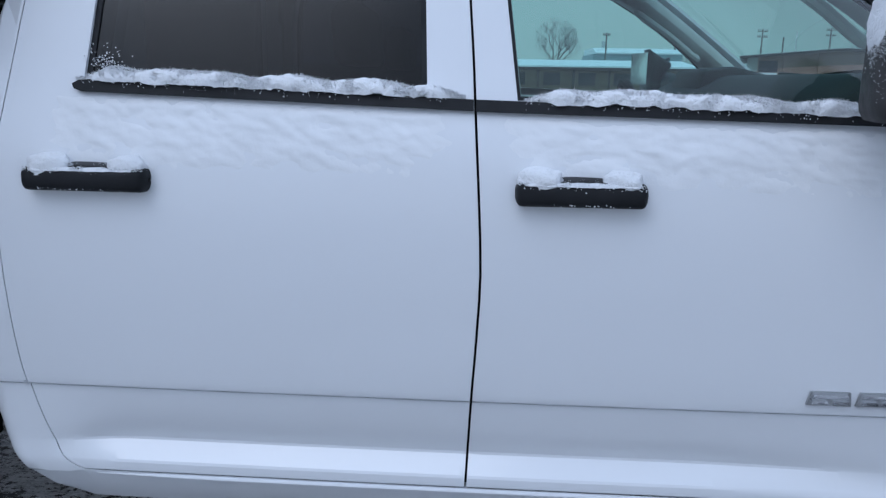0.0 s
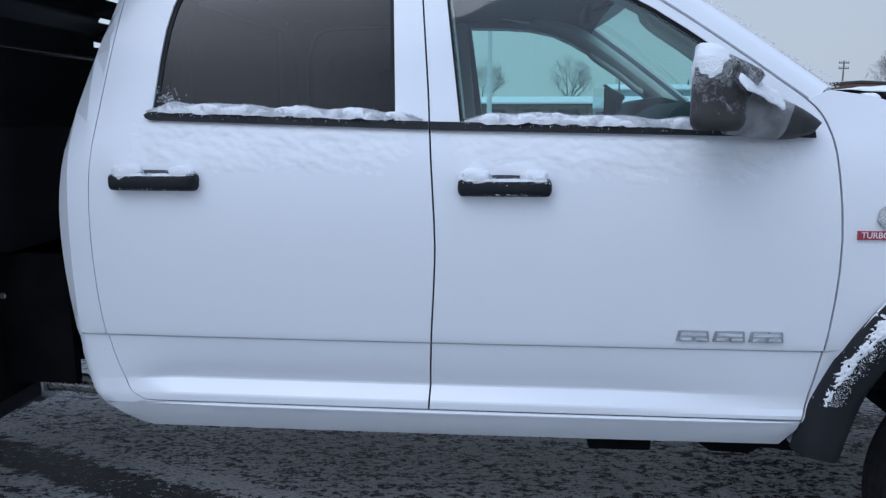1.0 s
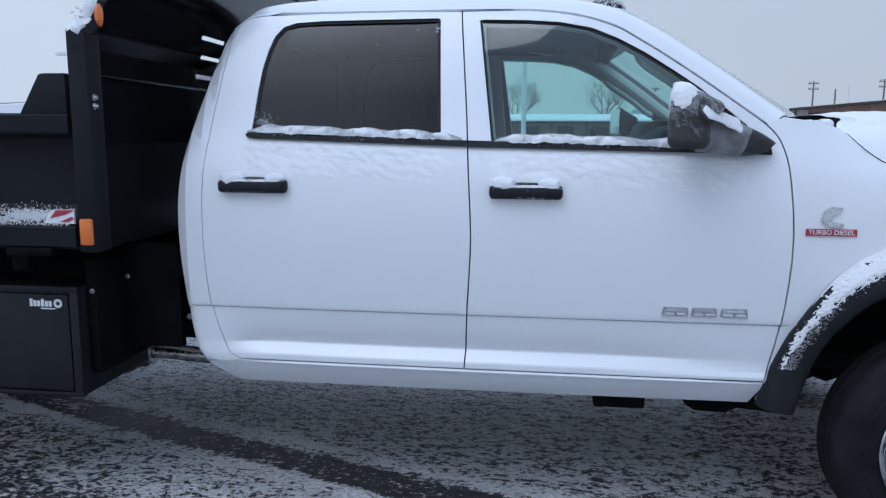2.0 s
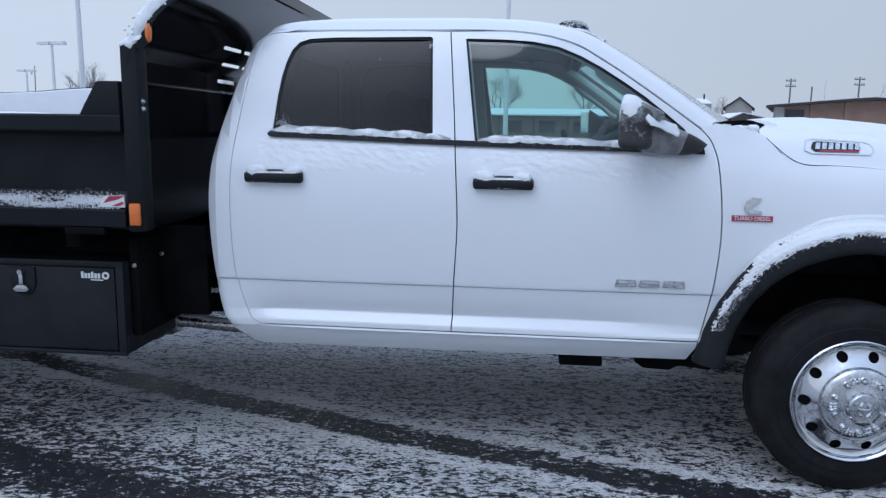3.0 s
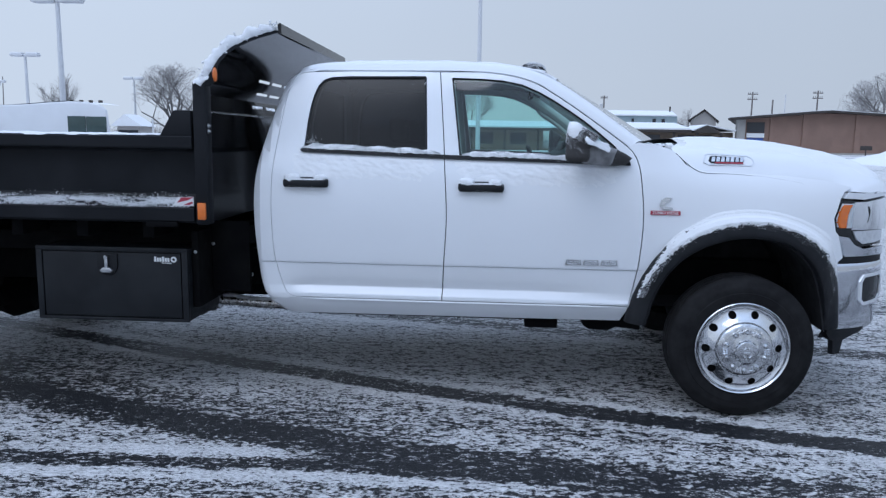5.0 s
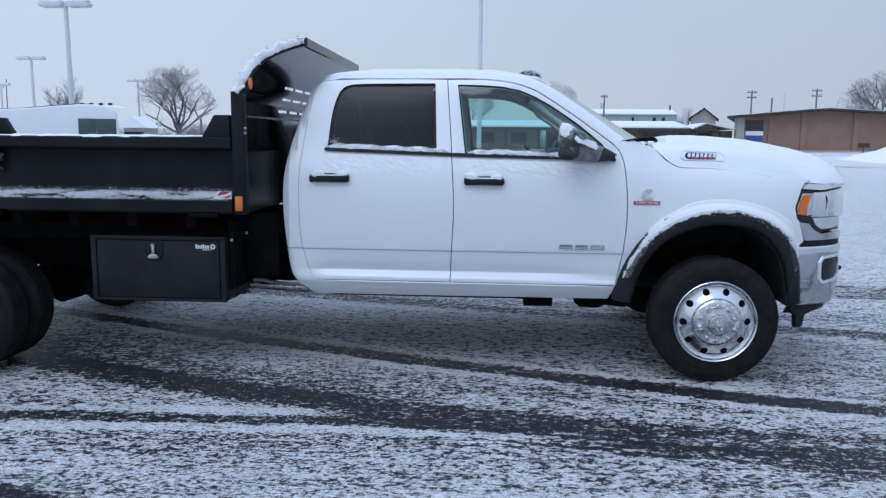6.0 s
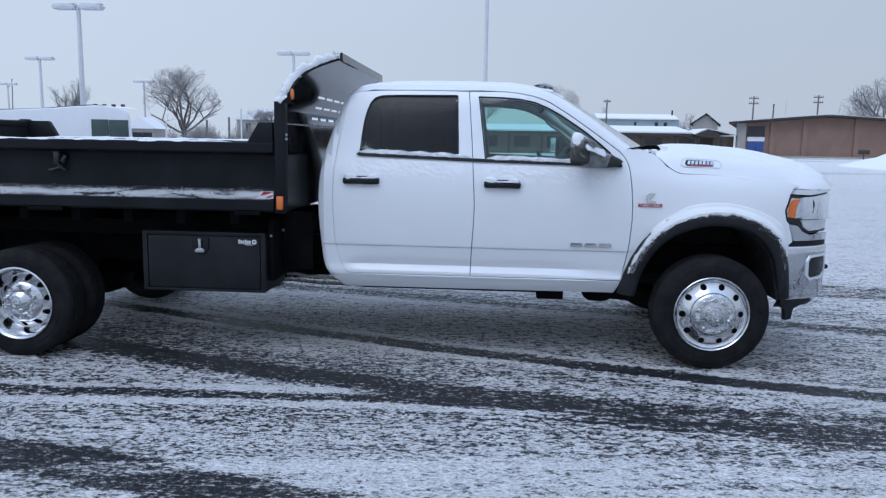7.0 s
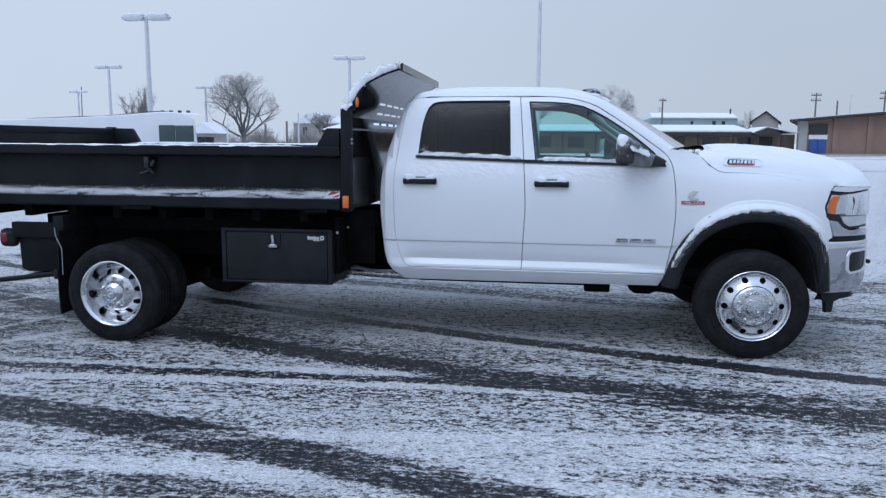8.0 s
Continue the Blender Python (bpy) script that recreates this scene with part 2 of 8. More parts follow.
def panel(outline, place, holes=(), step=0.05, edge=0.006, depth=0.02, flip=False, lines=()):
    """A pressed sheet: an outline in a plane, laid on a surface by place(u, v, lift), with rounded and turned-in edges.
    lift is metres out of the surface; the turned edge goes to -depth."""
    loops = [dense([Vector(p) for p in outline], step)] + [dense([Vector(p) for p in h], step) for h in holes]
    if area2(loops[0]) < 0:
        loops[0].reverse()
    for h in loops[1:]:
        if area2(h) > 0:
            h.reverse()
    pts, edges, rings = [], [], []
    for i, lp in enumerate(loops):
        base = len(pts)
        pts += lp
        edges += [(base + j, base + (j + 1) % len(lp)) for j in range(len(lp))]
        ring = shrunk(lp, edge if i == 0 else -edge)
        rings.append(ring)
    for ring in rings:
        pts += [p for p in ring if inside(p, loops[0]) and not any(inside(p, h) for h in loops[1:])]
    lo = [min(p[i] for p in loops[0]) for i in (0, 1)]
    hi = [max(p[i] for p in loops[0]) for i in (0, 1)]
    nx, ny = max(1, int((hi[0] - lo[0]) / step)), max(1, int((hi[1] - lo[1]) / step))
    for i in range(1, nx):
        for j in range(1, ny):
            p = Vector((lo[0] + (hi[0] - lo[0]) * i / nx, lo[1] + (hi[1] - lo[1]) * j / ny))
            if inside(p, rings[0]) and not any(inside(p, h) for h in rings[1:]) and all(abs(p[1] - v) > 0.010 for v in lines):
                pts.append(p)
    for v in lines:
        for i in range(1, 4 * nx):
            p = Vector((lo[0] + (hi[0] - lo[0]) * i / (4 * nx), v))
            if inside(p, rings[0]) and not any(inside(p, h) for h in rings[1:]):
                pts.append(p)
    vs, es, fs, _, _, _ = delaunay_2d_cdt(pts, edges, [], 0, 1e-6)
    bm = bmesh.new()
    made = [bm.verts.new(place(v[0], v[1], 0.0)) for v in vs]
    for f in fs:
        c = sum((vs[i] for i in f), Vector((0, 0))) / len(f)
        if inside(c, loops[0]) and not any(inside(c, h) for h in loops[1:]):
            idx = list(f) if not flip else list(f)[::-1]
            try:
                bm.faces.new([made[i] for i in idx])
            except ValueError:
                pass
    for v in [v for v in bm.verts if not v.link_faces]:
        bm.verts.remove(v)
    at = {made[i]: vs[i] for i in range(len(vs)) if made[i].is_valid}
    rim = [e for e in bm.edges if len(e.link_faces) == 1]
    one, two = {}, {}
    for e in rim:
        for v in e.verts:
            if v not in one:
                q = at[v]
                one[v] = bm.verts.new(place(q[0], q[1], -edge * 0.7))
                two[v] = bm.verts.new(place(q[0], q[1], -depth))
    for e in rim:
        lf = e.link_faces[0]
        a, b = e.verts
        for lp in lf.loops:
            if lp.edge == e:
                a, b = lp.vert, lp.link_loop_next.vert
        try:
            bm.faces.new((b, a, one[a], one[b]))
            bm.faces.new((one[b], one[a], two[a], two[b]))
        except ValueError:
            pass
    return bm


def box(lo, hi, bevel=0.0, seg=2):
    bm = bmesh.new()
    bmesh.ops.create_cube(bm, size=1)
    for v in bm.verts:
        v.co = Vector([lo[i] + (v.co[i] + 0.5) * (hi[i] - lo[i]) for i in range(3)])
    if bevel:
        bmesh.ops.bevel(bm, geom=bm.edges[:], offset=bevel, segments=seg, profile=0.5, affect="EDGES")
    return bm


def prism(poly, axis, a, b, bevel=0.0, seg=2):
    """An outline in the other two axes (in order x, y, z) pulled along an axis from a to b."""
    bm = bmesh.new()
    other = [i for i in range(3) if i != axis]

    def vert(p, w):
        co = [0, 0, 0]
        co[other[0]], co[other[1]], co[axis] = p[0], p[1], w
        return bm.verts.new(co)
    one, two = [vert(p, a) for p in poly], [vert(p, b) for p in poly]
    k = len(poly)
    bm.faces.new(one), bm.faces.new(two[::-1])
    for i in range(k):
        bm.faces.new((one[i], two[i], two[(i + 1) % k], one[(i + 1) % k]))
    bmesh.ops.recalc_face_normals(bm, faces=bm.faces[:])
    if bevel:
        bmesh.ops.bevel(bm, geom=bm.edges[:], offset=bevel, segments=seg, profile=0.5, affect="EDGES")
    return bm


def lathe(profile, centre, n=48, axis=1, sign=1.0):
    """A profile of (radius, along) turned about an axis through centre."""
    bm = bmesh.new()
    rows = []
    for r, w in profile:
        row = []
        for i in range(n):
            a = 2 * math.pi * i / n
            co = [0, 0, 0]
            co[axis] = centre[axis] + sign * w
            p, q = [j for j in range(3) if j != axis]
            co[p], co[q] = centre[p] + r * math.cos(a), centre[q] + r * math.sin(a)
            row.append(bm.verts.new(co))
        rows.append(row)
    for j in range(len(rows) - 1):
        for i in range(n):
            bm.faces.new((rows[j][i], rows[j][(i + 1) % n], rows[j + 1][(i + 1) % n], rows[j + 1][i]))
    bmesh.ops.remove_doubles(bm, verts=bm.verts[:], dist=1e-5)
    bmesh.ops.recalc_face_normals(bm, faces=bm.faces[:])
    return bm


def grid(rows):
    """A sheet through rows of points."""
    bm = bmesh.new()
    vs = [[bm.verts.new(p) for p in row] for row in rows]
    for i in range(len(vs) - 1):
        for j in range(len(vs[0]) - 1):
            bm.faces.new((vs[i][j], vs[i][j + 1], vs[i + 1][j + 1], vs[i + 1][j]))
    return bm


def thick(bm, d):
    """Gives a sheet thickness, away from its normals."""
    bmesh.ops.recalc_face_normals(bm, faces=bm.faces[:])
    bmesh.ops.solidify(bm, geom=bm.faces[:], thickness=d)
    return bm


def tube(path, r, n=10, cap=True):
    """A round bar along a path; r is a number or a list."""
    bm = bmesh.new()
    pts = [Vector(p) for p in path]
    rad = r if isinstance(r, (list, tuple)) else [r] * len(pts)
    rows, up = [], Vector((0, 0, 1))
    for i, p in enumerate(pts):
        d = (pts[min(i + 1, len(pts) - 1)] - pts[max(i - 1, 0)]).normalized()
        s = d.cross(up if abs(d.z) < 0.95 else Vector((1, 0, 0))).normalized()
        w = d.cross(s)
        rows.append([bm.verts.new(p + rad[i] * (s * math.cos(2 * math.pi * j / n) + w * math.sin(2 * math.pi * j / n))) for j in range(n)])
    for i in range(len(rows) - 1):
        for j in range(n):
            bm.faces.new((rows[i][j], rows[i][(j + 1) % n], rows[i + 1][(j + 1) % n], rows[i + 1][j]))
    if cap:
        bm.faces.new(rows[0][::-1]), bm.faces.new(rows[-1])
    bmesh.ops.recalc_face_normals(bm, faces=bm.faces[:])
    return bm


def joined(*parts):
    """Several pieces of one part in one mesh."""
    me = bpy.data.meshes.new("tmp")
    bm = bmesh.new()
    for p in parts:
        p.to_mesh(me)
        p.free()
        bm.from_mesh(me)
    bpy.data.meshes.remove(me)
    return bm


def mesh_of(name, bm, material, smooth=True, angle=35):
    me = bpy.data.meshes.new(name)
    bm.to_mesh(me)
    bm.free()
    me.materials.append(material)
    if smooth:
        me.shade_smooth()
        me.set_sharp_from_angle(angle=radians(angle))
    return me


def part(name, bm, material, parent, label="", smooth=True, angle=35):
    """One mesh object under a thing or under a part, in world coordinates."""
    ob = new(name, mesh_of(name, bm, material, smooth, angle))
    ob.parent = parent
    if parent.type == "EMPTY":
        ob.matrix_parent_inverse = parent.matrix_basis.inverted()
    return tagged(ob, label)


def thing(name, base, label, category, group="", kind=""):
    ob = new(name)
    ob.matrix_basis = Matrix.Translation(base)
    ob.empty_display_size = 0.2
    return tagged(ob, label, category, group, kind)


def single(name, bm, material, label, category, group="", kind="", smooth=True, angle=35):
    angle = 110 if material is SNOW else angle
    return tagged(new(name, mesh_of(name, bm, material, smooth, angle)), label, category, group, kind)


def text_mesh(body, size):
    """Letters as a mesh in the x-y plane, centred."""
    cu = bpy.data.curves.new("letters", "FONT")
    cu.body, cu.size, cu.extrude, cu.align_x, cu.align_y = body, size, 0.0008, "CENTER", "CENTER"
    ob = bpy.data.objects.new("letters", cu)
    scene.collection.objects.link(ob)
    me = bpy.data.meshes.new_from_object(ob.evaluated_get(bpy.context.evaluated_depsgraph_get()))
    bm = bmesh.new()
    bm.from_mesh(me)
    bpy.data.objects.remove(ob)
    bpy.data.curves.remove(cu)
    bpy.data.meshes.remove(me)
    return bm


# ---- ground ----
def ground_z(x, y):
    """The lot tilts by a hair along the truck; past it the land rises a little towards the buildings."""
    s = min(max((y - 5.0) / 55.0, 0.0), 1.0)
    return 0.62 * s * s * (3 - 2 * s) + 0.0065 * min(max(x + 2.6, -8.0), 8.0)


def ground_material():
    m = bpy.data.materials.new("slushy_asphalt")
    m.use_nodes = True
    n, l = m.node_tree.nodes, m.node_tree.links
    p = n["Principled BSDF"]
    tc = n.new("ShaderNodeTexCoord")
    sep = n.new("ShaderNodeSeparateXYZ")
    l.new(tc.outputs["Object"], sep.inputs[0])

    def math_(op, a, b=0.0, c=0.0, clamp=False):
        k = n.new("ShaderNodeMath")
        k.operation, k.use_clamp = op, clamp
        for i, v in enumerate((a, b, c)):
            if isinstance(v, (int, float)):
                k.inputs[i].default_value = v
            else:
                l.new(v, k.inputs[i])
        return k.outputs[0]

    def noise_(scale, detail=4, stretch=(1, 1, 1), rough=0.55):
        mp = n.new("ShaderNodeMapping")
        mp.inputs["Scale"].default_value = stretch
        l.new(tc.outputs["Object"], mp.inputs["Vector"])
        t = n.new("ShaderNodeTexNoise")
        t.inputs["Scale"].default_value, t.inputs["Detail"].default_value, t.inputs["Roughness"].default_value = scale, detail, rough
        l.new(mp.outputs[0], t.inputs["Vector"])
        return t.outputs["Fac"]

    def ramp(v, lo, hi, a=0.0, b=1.0):
        r = n.new("ShaderNodeMapRange")
        r.interpolation_type = "SMOOTHSTEP"
        for k, w in (("From Min", lo), ("From Max", hi), ("To Min", a), ("To Max", b)):
            r.inputs[k].default_value = w
        l.new(v, r.inputs["Value"])
        return r.outputs["Result"]

    X, Y = sep.outputs["X"], sep.outputs["Y"]
    wob = math_("MULTIPLY_ADD", noise_(1.1, 3), 0.10, -0.05)
    wob = math_("ADD", wob, math_("MULTIPLY_ADD", noise_(7.0, 3), 0.05, -0.025))
    Yw = math_("ADD", Y, wob)

    def across(a, b, c):
        """Distance, roughly, from the curve y = a + b x + c x x."""
        q = math_("MULTIPLY_ADD", X, c, b)
        return math_("SUBTRACT", Yw, math_("MULTIPLY_ADD", q, X, a))

    # share of the ground that is white: open lot, field, then wheel tracks and the slush pressed up beside them
    # the cover is raised beneath the truck to offset the shade there
    cover = math_("ADD", ramp(Y, -0.5, 0.3, 0.46, 0.62), ramp(Y, -0.9, -1.5, 0.0, 0.16))
    cover = math_("ADD", cover, ramp(Y, 0.6, 2.0, 0.0, 0.20))
    cover = math_("ADD", cover, ramp(Y, 3.3, 4.1, 0.0, 0.30))
    cover = math_("ADD", cover, math_("MULTIPLY_ADD", noise_(0.8, 3), 0.40, -0.20))
    cover = math_("ADD", cover, math_("MULTIPLY_ADD", noise_(3.2, 4, (0.5, 1.3, 1)), 0.70, -0.35))
    for a, b, c, w, soft, amount, x0, x1 in TRACKS:
        d = math_("ABSOLUTE", across(a, b, c))
        band = math_("MULTIPLY", ramp(d, w + soft, w, 0.0, amount), math_("MULTIPLY", ramp(X, x0 - 0.5, x0), ramp(X, x1 + 0.5, x1)))
        cover = math_("ADD", cover, band)
    cover = math_("ADD", cover, ramp(X, 8.0, 25.0, 0.0, 0.5))
    # drawn-out streaks where wheels have brushed the slush, away from the truck
    streak = math_("MULTIPLY_ADD", noise_(10, 4, (0.10, 2.2, 1), 0.6), 1.0, -0.50)
    cover = math_("ADD", cover, math_("MULTIPLY", streak, ramp(Y, -0.8, -1.4)))
    coarse, mid_, fine_ = noise_(19, 3, (0.55, 1.15, 1), 0.62), noise_(46, 3, (0.70, 1.1, 1), 0.64), noise_(150, 2, (0.75, 1.1, 1), 0.6)
    grain = math_("MULTIPLY_ADD", fine_, 0.22, math_("MULTIPLY_ADD", mid_, 0.46, math_("MULTIPLY", coarse, 0.32)))
    lift = math_("MULTIPLY_ADD", math_("SUBTRACT", grain, 0.5), ramp(Y, -1.0, -1.9, 9.0, 7.2), math_("ADD", cover, 0.10))
    # crisp white flecks of uneven thickness over a thin grey dusting that lets the asphalt through
    fleck = math_("MULTIPLY", ramp(lift, 0.46, 0.64), ramp(noise_(85, 3, (0.55, 1.2, 1), 0.6), 0.36, 0.56, 0.66, 1.0))
    fleck = math_("MULTIPLY", fleck, ramp(lift, 0.50, 1.30, 0.84, 1.0))
    snow = math_("MAXIMUM", fleck, math_("MULTIPLY", ramp(lift, 0.0, 0.60), ramp(Y, -1.1, -1.9, 0.09, 0.34)))
    asph = n.new("ShaderNodeMix")
    asph.data_type = "RGBA"
    asph.inputs["A"].default_value, asph.inputs["B"].default_value = (0.006, 0.0066, 0.0085, 1), (0.0195, 0.021, 0.025, 1)
    l.new(noise_(120, 3), asph.inputs["Factor"])
    mix = n.new("ShaderNodeMix")
    mix.data_type = "RGBA"
    mix.inputs["B"].default_value = (0.80, 0.795, 0.795, 1)
    l.new(math_("MULTIPLY", snow, 1.0), mix.inputs["Factor"])
    l.new(asph.outputs["Result"], mix.inputs["A"])
    l.new(mix.outputs["Result"], p.inputs["Base Color"])
    l.new(ramp(snow, 0.0, 0.5, 0.48, 0.88), p.inputs["Roughness"])
    p.inputs["Specular IOR Level"].default_value = 0.2
    bp = n.new("ShaderNodeBump")
    bp.inputs["Distance"].default_value = 0.018
    l.new(math_("ADD", math_("MULTIPLY", snow, 0.9), math_("MULTIPLY", noise_(180, 3), 0.3)), bp.inputs["Height"])
    l.new(bp.outputs["Normal"], p.inputs["Normal"])
    return m


TRACKS = [
    # beside the tail
    (15.12, 2.0, 0, 0.04, 0.10, 0.6, -6.97, -6.95), (12.68, 2.0, 0, 0.04, 0.10, 0.6, -6.25, -6.23), (6.75, 1.2, 0, 0.03, 0.08, 0.6, -5.85, -5.65), (0.7, -0.02, 0, 0.9, 0.5, -0.38, -16, -6.1),
    (1, -0.05, 0, 0.05, 0.08, 0.4, -14, -5.6), (0.3, -0.02, 0, 0.03, 0.06, 0.4, -14, -5.5),
    # narrow track that slips under the cab, with its pressed-up edges
    (-0.285, -0.270, 0.0147, 0.075, 0.05, -0.80, -9, 9), (-0.120, -0.280, 0.0142, 0.016, 0.05, 0.40, -5, 9), (-0.430, -0.255, 0.0170, 0.018, 0.07, 0.36, -4.4, 9),
    # broad soft track from the rear wheels
    (-1.03, -0.105, 0.030, 0.12, 0.08, -0.55, -9, 1.2), (-1.18, -0.16, 0, 0.08, 0.10, 0.24, -9, -2.8), (-0.647, -0.085, 0.0187, 0.05, 0.10, 0.26, -1.5, 4),
    # shade inside the rear wheels, painted as thinner snow cover
    (0.15, -0.05, 0, 0.35, 0.25, -0.18, -5.2, -4.0),
    # bare stretch between the narrow track and the rear wheels
    (-1.17, -0.31, 0, 0.15, 0.20, -0.26, -6, -2.5),
    # paired slush lines and the dark lane between them
    (-0.68, 0.03, 0, 0.022, 0.06, 0.52, -9, -2.6), (-0.875, 0.01, 0, 0.045, 0.05, -0.48, -9, -2.0), (-1.115, -0.09, -0.02, 0.026, 0.06, 0.66, -9, -1.0),
    # drawn-out tyre lines
    (-1.185, -0.16, -0.005, 0.014, 0.025, -0.55, -1.5, 4), (-1.245, -0.165, -0.005, 0.016, 0.025, -0.60, -1.7, 4), (-1.315, -0.17, -0.004, 0.012, 0.025, -0.50, -1.2, 4),
    (-1.03, 0.0, -0.05, 0.03, 0.06, 0.32, -0.3, 2),
    # wide track across the open lot and the slush thrown beside it
    (-3.19, -0.457, -0.034, 0.13, 0.08, -0.72, -9, -0.6), (-3.69, -0.742, -0.1096, 0.05, 0.10, 0.50, -5.2, -2.9), (-2.506, -0.063, 0.019, 0.03, 0.10, 0.42, -2.2, -0.8),
    (-1.6, 0.12, 0, 0.028, 0.07, 0.46, -3.4, -1.1), (-1.78, 0.08, -0.015, 0.035, 0.10, 0.36, -2.3, 4), (-2.02, 0.05, -0.01, 0.02, 0.08, 0.26, -1.9, 4),
    (-2.72, -0.02, 0, 0.10, 0.10, -0.36, -9, -2.9),
    # far side of the truck and the lane at the field
    (1.675, -0.24, 0, 0.085, 0.09, -0.60, -9, 9), (1.42, -0.24, 0, 0.02, 0.08, 0.25, -9, 9), (3.3, -0.1, 0, 0.25, 0.2, -0.41, -9, 12), (2.1, -0.16, 0, 0.1, 0.1, -0.27, -14, 9),
    (57, 0, 0, 1.2, 0.8, -1, 8, 60), (49, 0.02, 0, 0.35, 0.4, -1, 8, 60), (31, 0.1, 0, 0.4, 0.8, -0.5, -5, 60),
]


def ground_sheet():
    def steps(fine_lo, fine_hi, d, far):
        out, v, s = [], fine_hi, d
        mid = list(np.arange(fine_lo, fine_hi, d))
        while v < far:
            out.append(v)
            s *= 1.35
            v += s
        out.append(far)
        lo, v, s = [], fine_lo, d
        while v > -far:
            s *= 1.35
            v -= s
            lo.append(v)
        return sorted(lo) + mid + out
    xs, ys = steps(-40, 40, 4.0, 2500), steps(-8, 64, 2.0, 2500)
    return grid([[(x, y, ground_z(x, y)) for x in xs] for y in ys])


single("ground", ground_sheet(), ground_material(), "dark wet asphalt lot dusted with snow and wheel tracks", "ground", kind="structure")

# ---- truck: shape of the body side ----
YC = 1.03          # centre line of the truck
side_table = table([(0.46, 0.20), (0.50, 0.135), (0.53, 0.108), (0.56, 0.082), (0.60, 0.056), (0.632, 0.042), (0.646, 0.041), (0.656, 0.0415),
                    (0.662, 0.0440), (0.680, 0.0600), (0.698, 0.0770), (0.704, 0.0780), (0.715, 0.0730), (0.735, 0.0635), (0.76, 0.0555), (0.80, 0.0470), (0.825, 0.0425), (0.8405, 0.0405), (0.8425, 0.0460), (0.8455, 0.0445), (0.8475, 0.0325), (0.855, 0.0305), (0.87, 0.029), (1.0, 0.021), (1.15, 0.018), (1.30, 0.027),
                    (1.40, 0.045), (1.47, 0.070), (1.51, 0.084), (1.75, 0.160), (1.90, 0.212), (1.955, 0.236), (1.985, 0.262), (2.005, 0.300),
                    (2.02, 0.36), (2.03, 0.45)])
CREASES = (0.646, 0.656, 0.662, 0.680, 0.698, 0.704, 0.715, 0.735, 0.76, 0.80, 0.825, 0.8405, 0.8425, 0.8455, 0.8475, 0.855)
rear_table = table([(0.50, -2.69), (0.545, -2.750), (0.60, -2.803), (0.66, -2.838), (0.75, -2.860), (0.888, -2.873), (1.078, -2.887), (1.267, -2.887), (1.454, -2.862),
                    (1.669, -2.805), (1.821, -2.755), (1.92, -2.715), (1.97, -2.67), (2.0, -2.60), (2.03, -2.45)])
front_plan = table([(0.30, 0.028), (0.40, 0.034), (0.47, 0.046), (0.56, 0.072), (0.64, 0.104), (0.70, 0.138), (0.76, 0.182), (0.80, 0.222), (0.84, 0.285), (0.87, 0.37), (0.90, 0.55), (0.92, 0.78), (0.93, 1.03)])


def side_y(x, z):
    y = side_table(z) + 0.010 * ((x + 1.7) / 1.2) ** 2
    # the flare along the door bottoms runs out towards both ends
    if 0.648 < z < 0.835 and (x < -2.52 or x > -1.30):
        bow = 0.010 * ((x + 1.7) / 1.2) ** 2
        k = min((-2.52 - x) / 0.24, 1.0) if x < -2.52 else min((x + 1.30) / 0.62, 1.0)
        k = k * k * (3 - 2 * k)
        plain = 0.041 + bow + (0.0 if x < -2.52 else 0.085 * (0.835 - z) * min(1.0, (z - 0.648) / 0.02))
        y += (plain - y) * k * 0.9
    e = x - rear_table(min(max(z, 0.5), 2.03))
    if e < 0.06:
        q = 0.06 - max(e, 0.0)
        y += 0.06 - math.sqrt(max(0.06 ** 2 - q * q, 0.0))
    if x > -0.55:
        k = min(max((x + 0.55) / 0.5, 0), 1)
        fend = fender_table(z)
        y = y * (1 - k) + fend * k
    if x > 0.30:
        y += front_plan(min(x, 0.92)) - 0.028
    return y


fender_table = table([(0.40, 0.03), (0.90, 0.020), (1.10, 0.014), (1.25, 0.022), (1.35, 0.050), (1.40, 0.078), (1.44, 0.112), (1.47, 0.13), (1.60, 0.3)])


def on_side(sign):
    """Lays (x, z) on the body's near side (sign 1) or its mirrored far side (-1)."""
    def place(x, z, lift):
        y = side_y(x, z) - lift
        return (x, y if sign > 0 else 2 * YC - y, z)
    return place


NEAR, FAR = on_side(1), on_side(-1)
truck = thing("dump_truck", (-2.6, YC, 0), "white crew-cab dump truck with black bed, dusted with snow", "truck")

# ---- cab panels ----
SEAM_REAR = [(-2.560, 1.970), (-2.620, 1.964), (-2.662, 1.940), (-2.688, 1.890), (-2.705, 1.833), (-2.740, 1.610), (-2.764, 1.393), (-2.770, 1.175), (-2.762, 0.954), (-2.745, 0.824),
             (-2.705, 0.690), (-2.675, 0.650), (-2.640, 0.633)]
SEAM_MID = [(-1.795, 1.975), (-1.764, 1.627), (-1.753, 1.476), (-1.734, 1.170), (-1.738, 1.0), (-1.746, 0.855), (-1.755, 0.633)]
SEAM_FRONT = [(-1.62, 1.976), (-1.505, 1.972), (-1.354, 1.950), (-1.224, 1.908), (-1.143, 1.861), (-1.050, 1.802), (-0.948, 1.732), (-0.853, 1.664), (-0.763, 1.598), (-0.685, 1.536), (-0.648, 1.474), (-0.627, 1.376),
              (-0.607, 1.135), (-0.620, 0.887), (-0.651, 0.690), (-0.668, 0.632)]


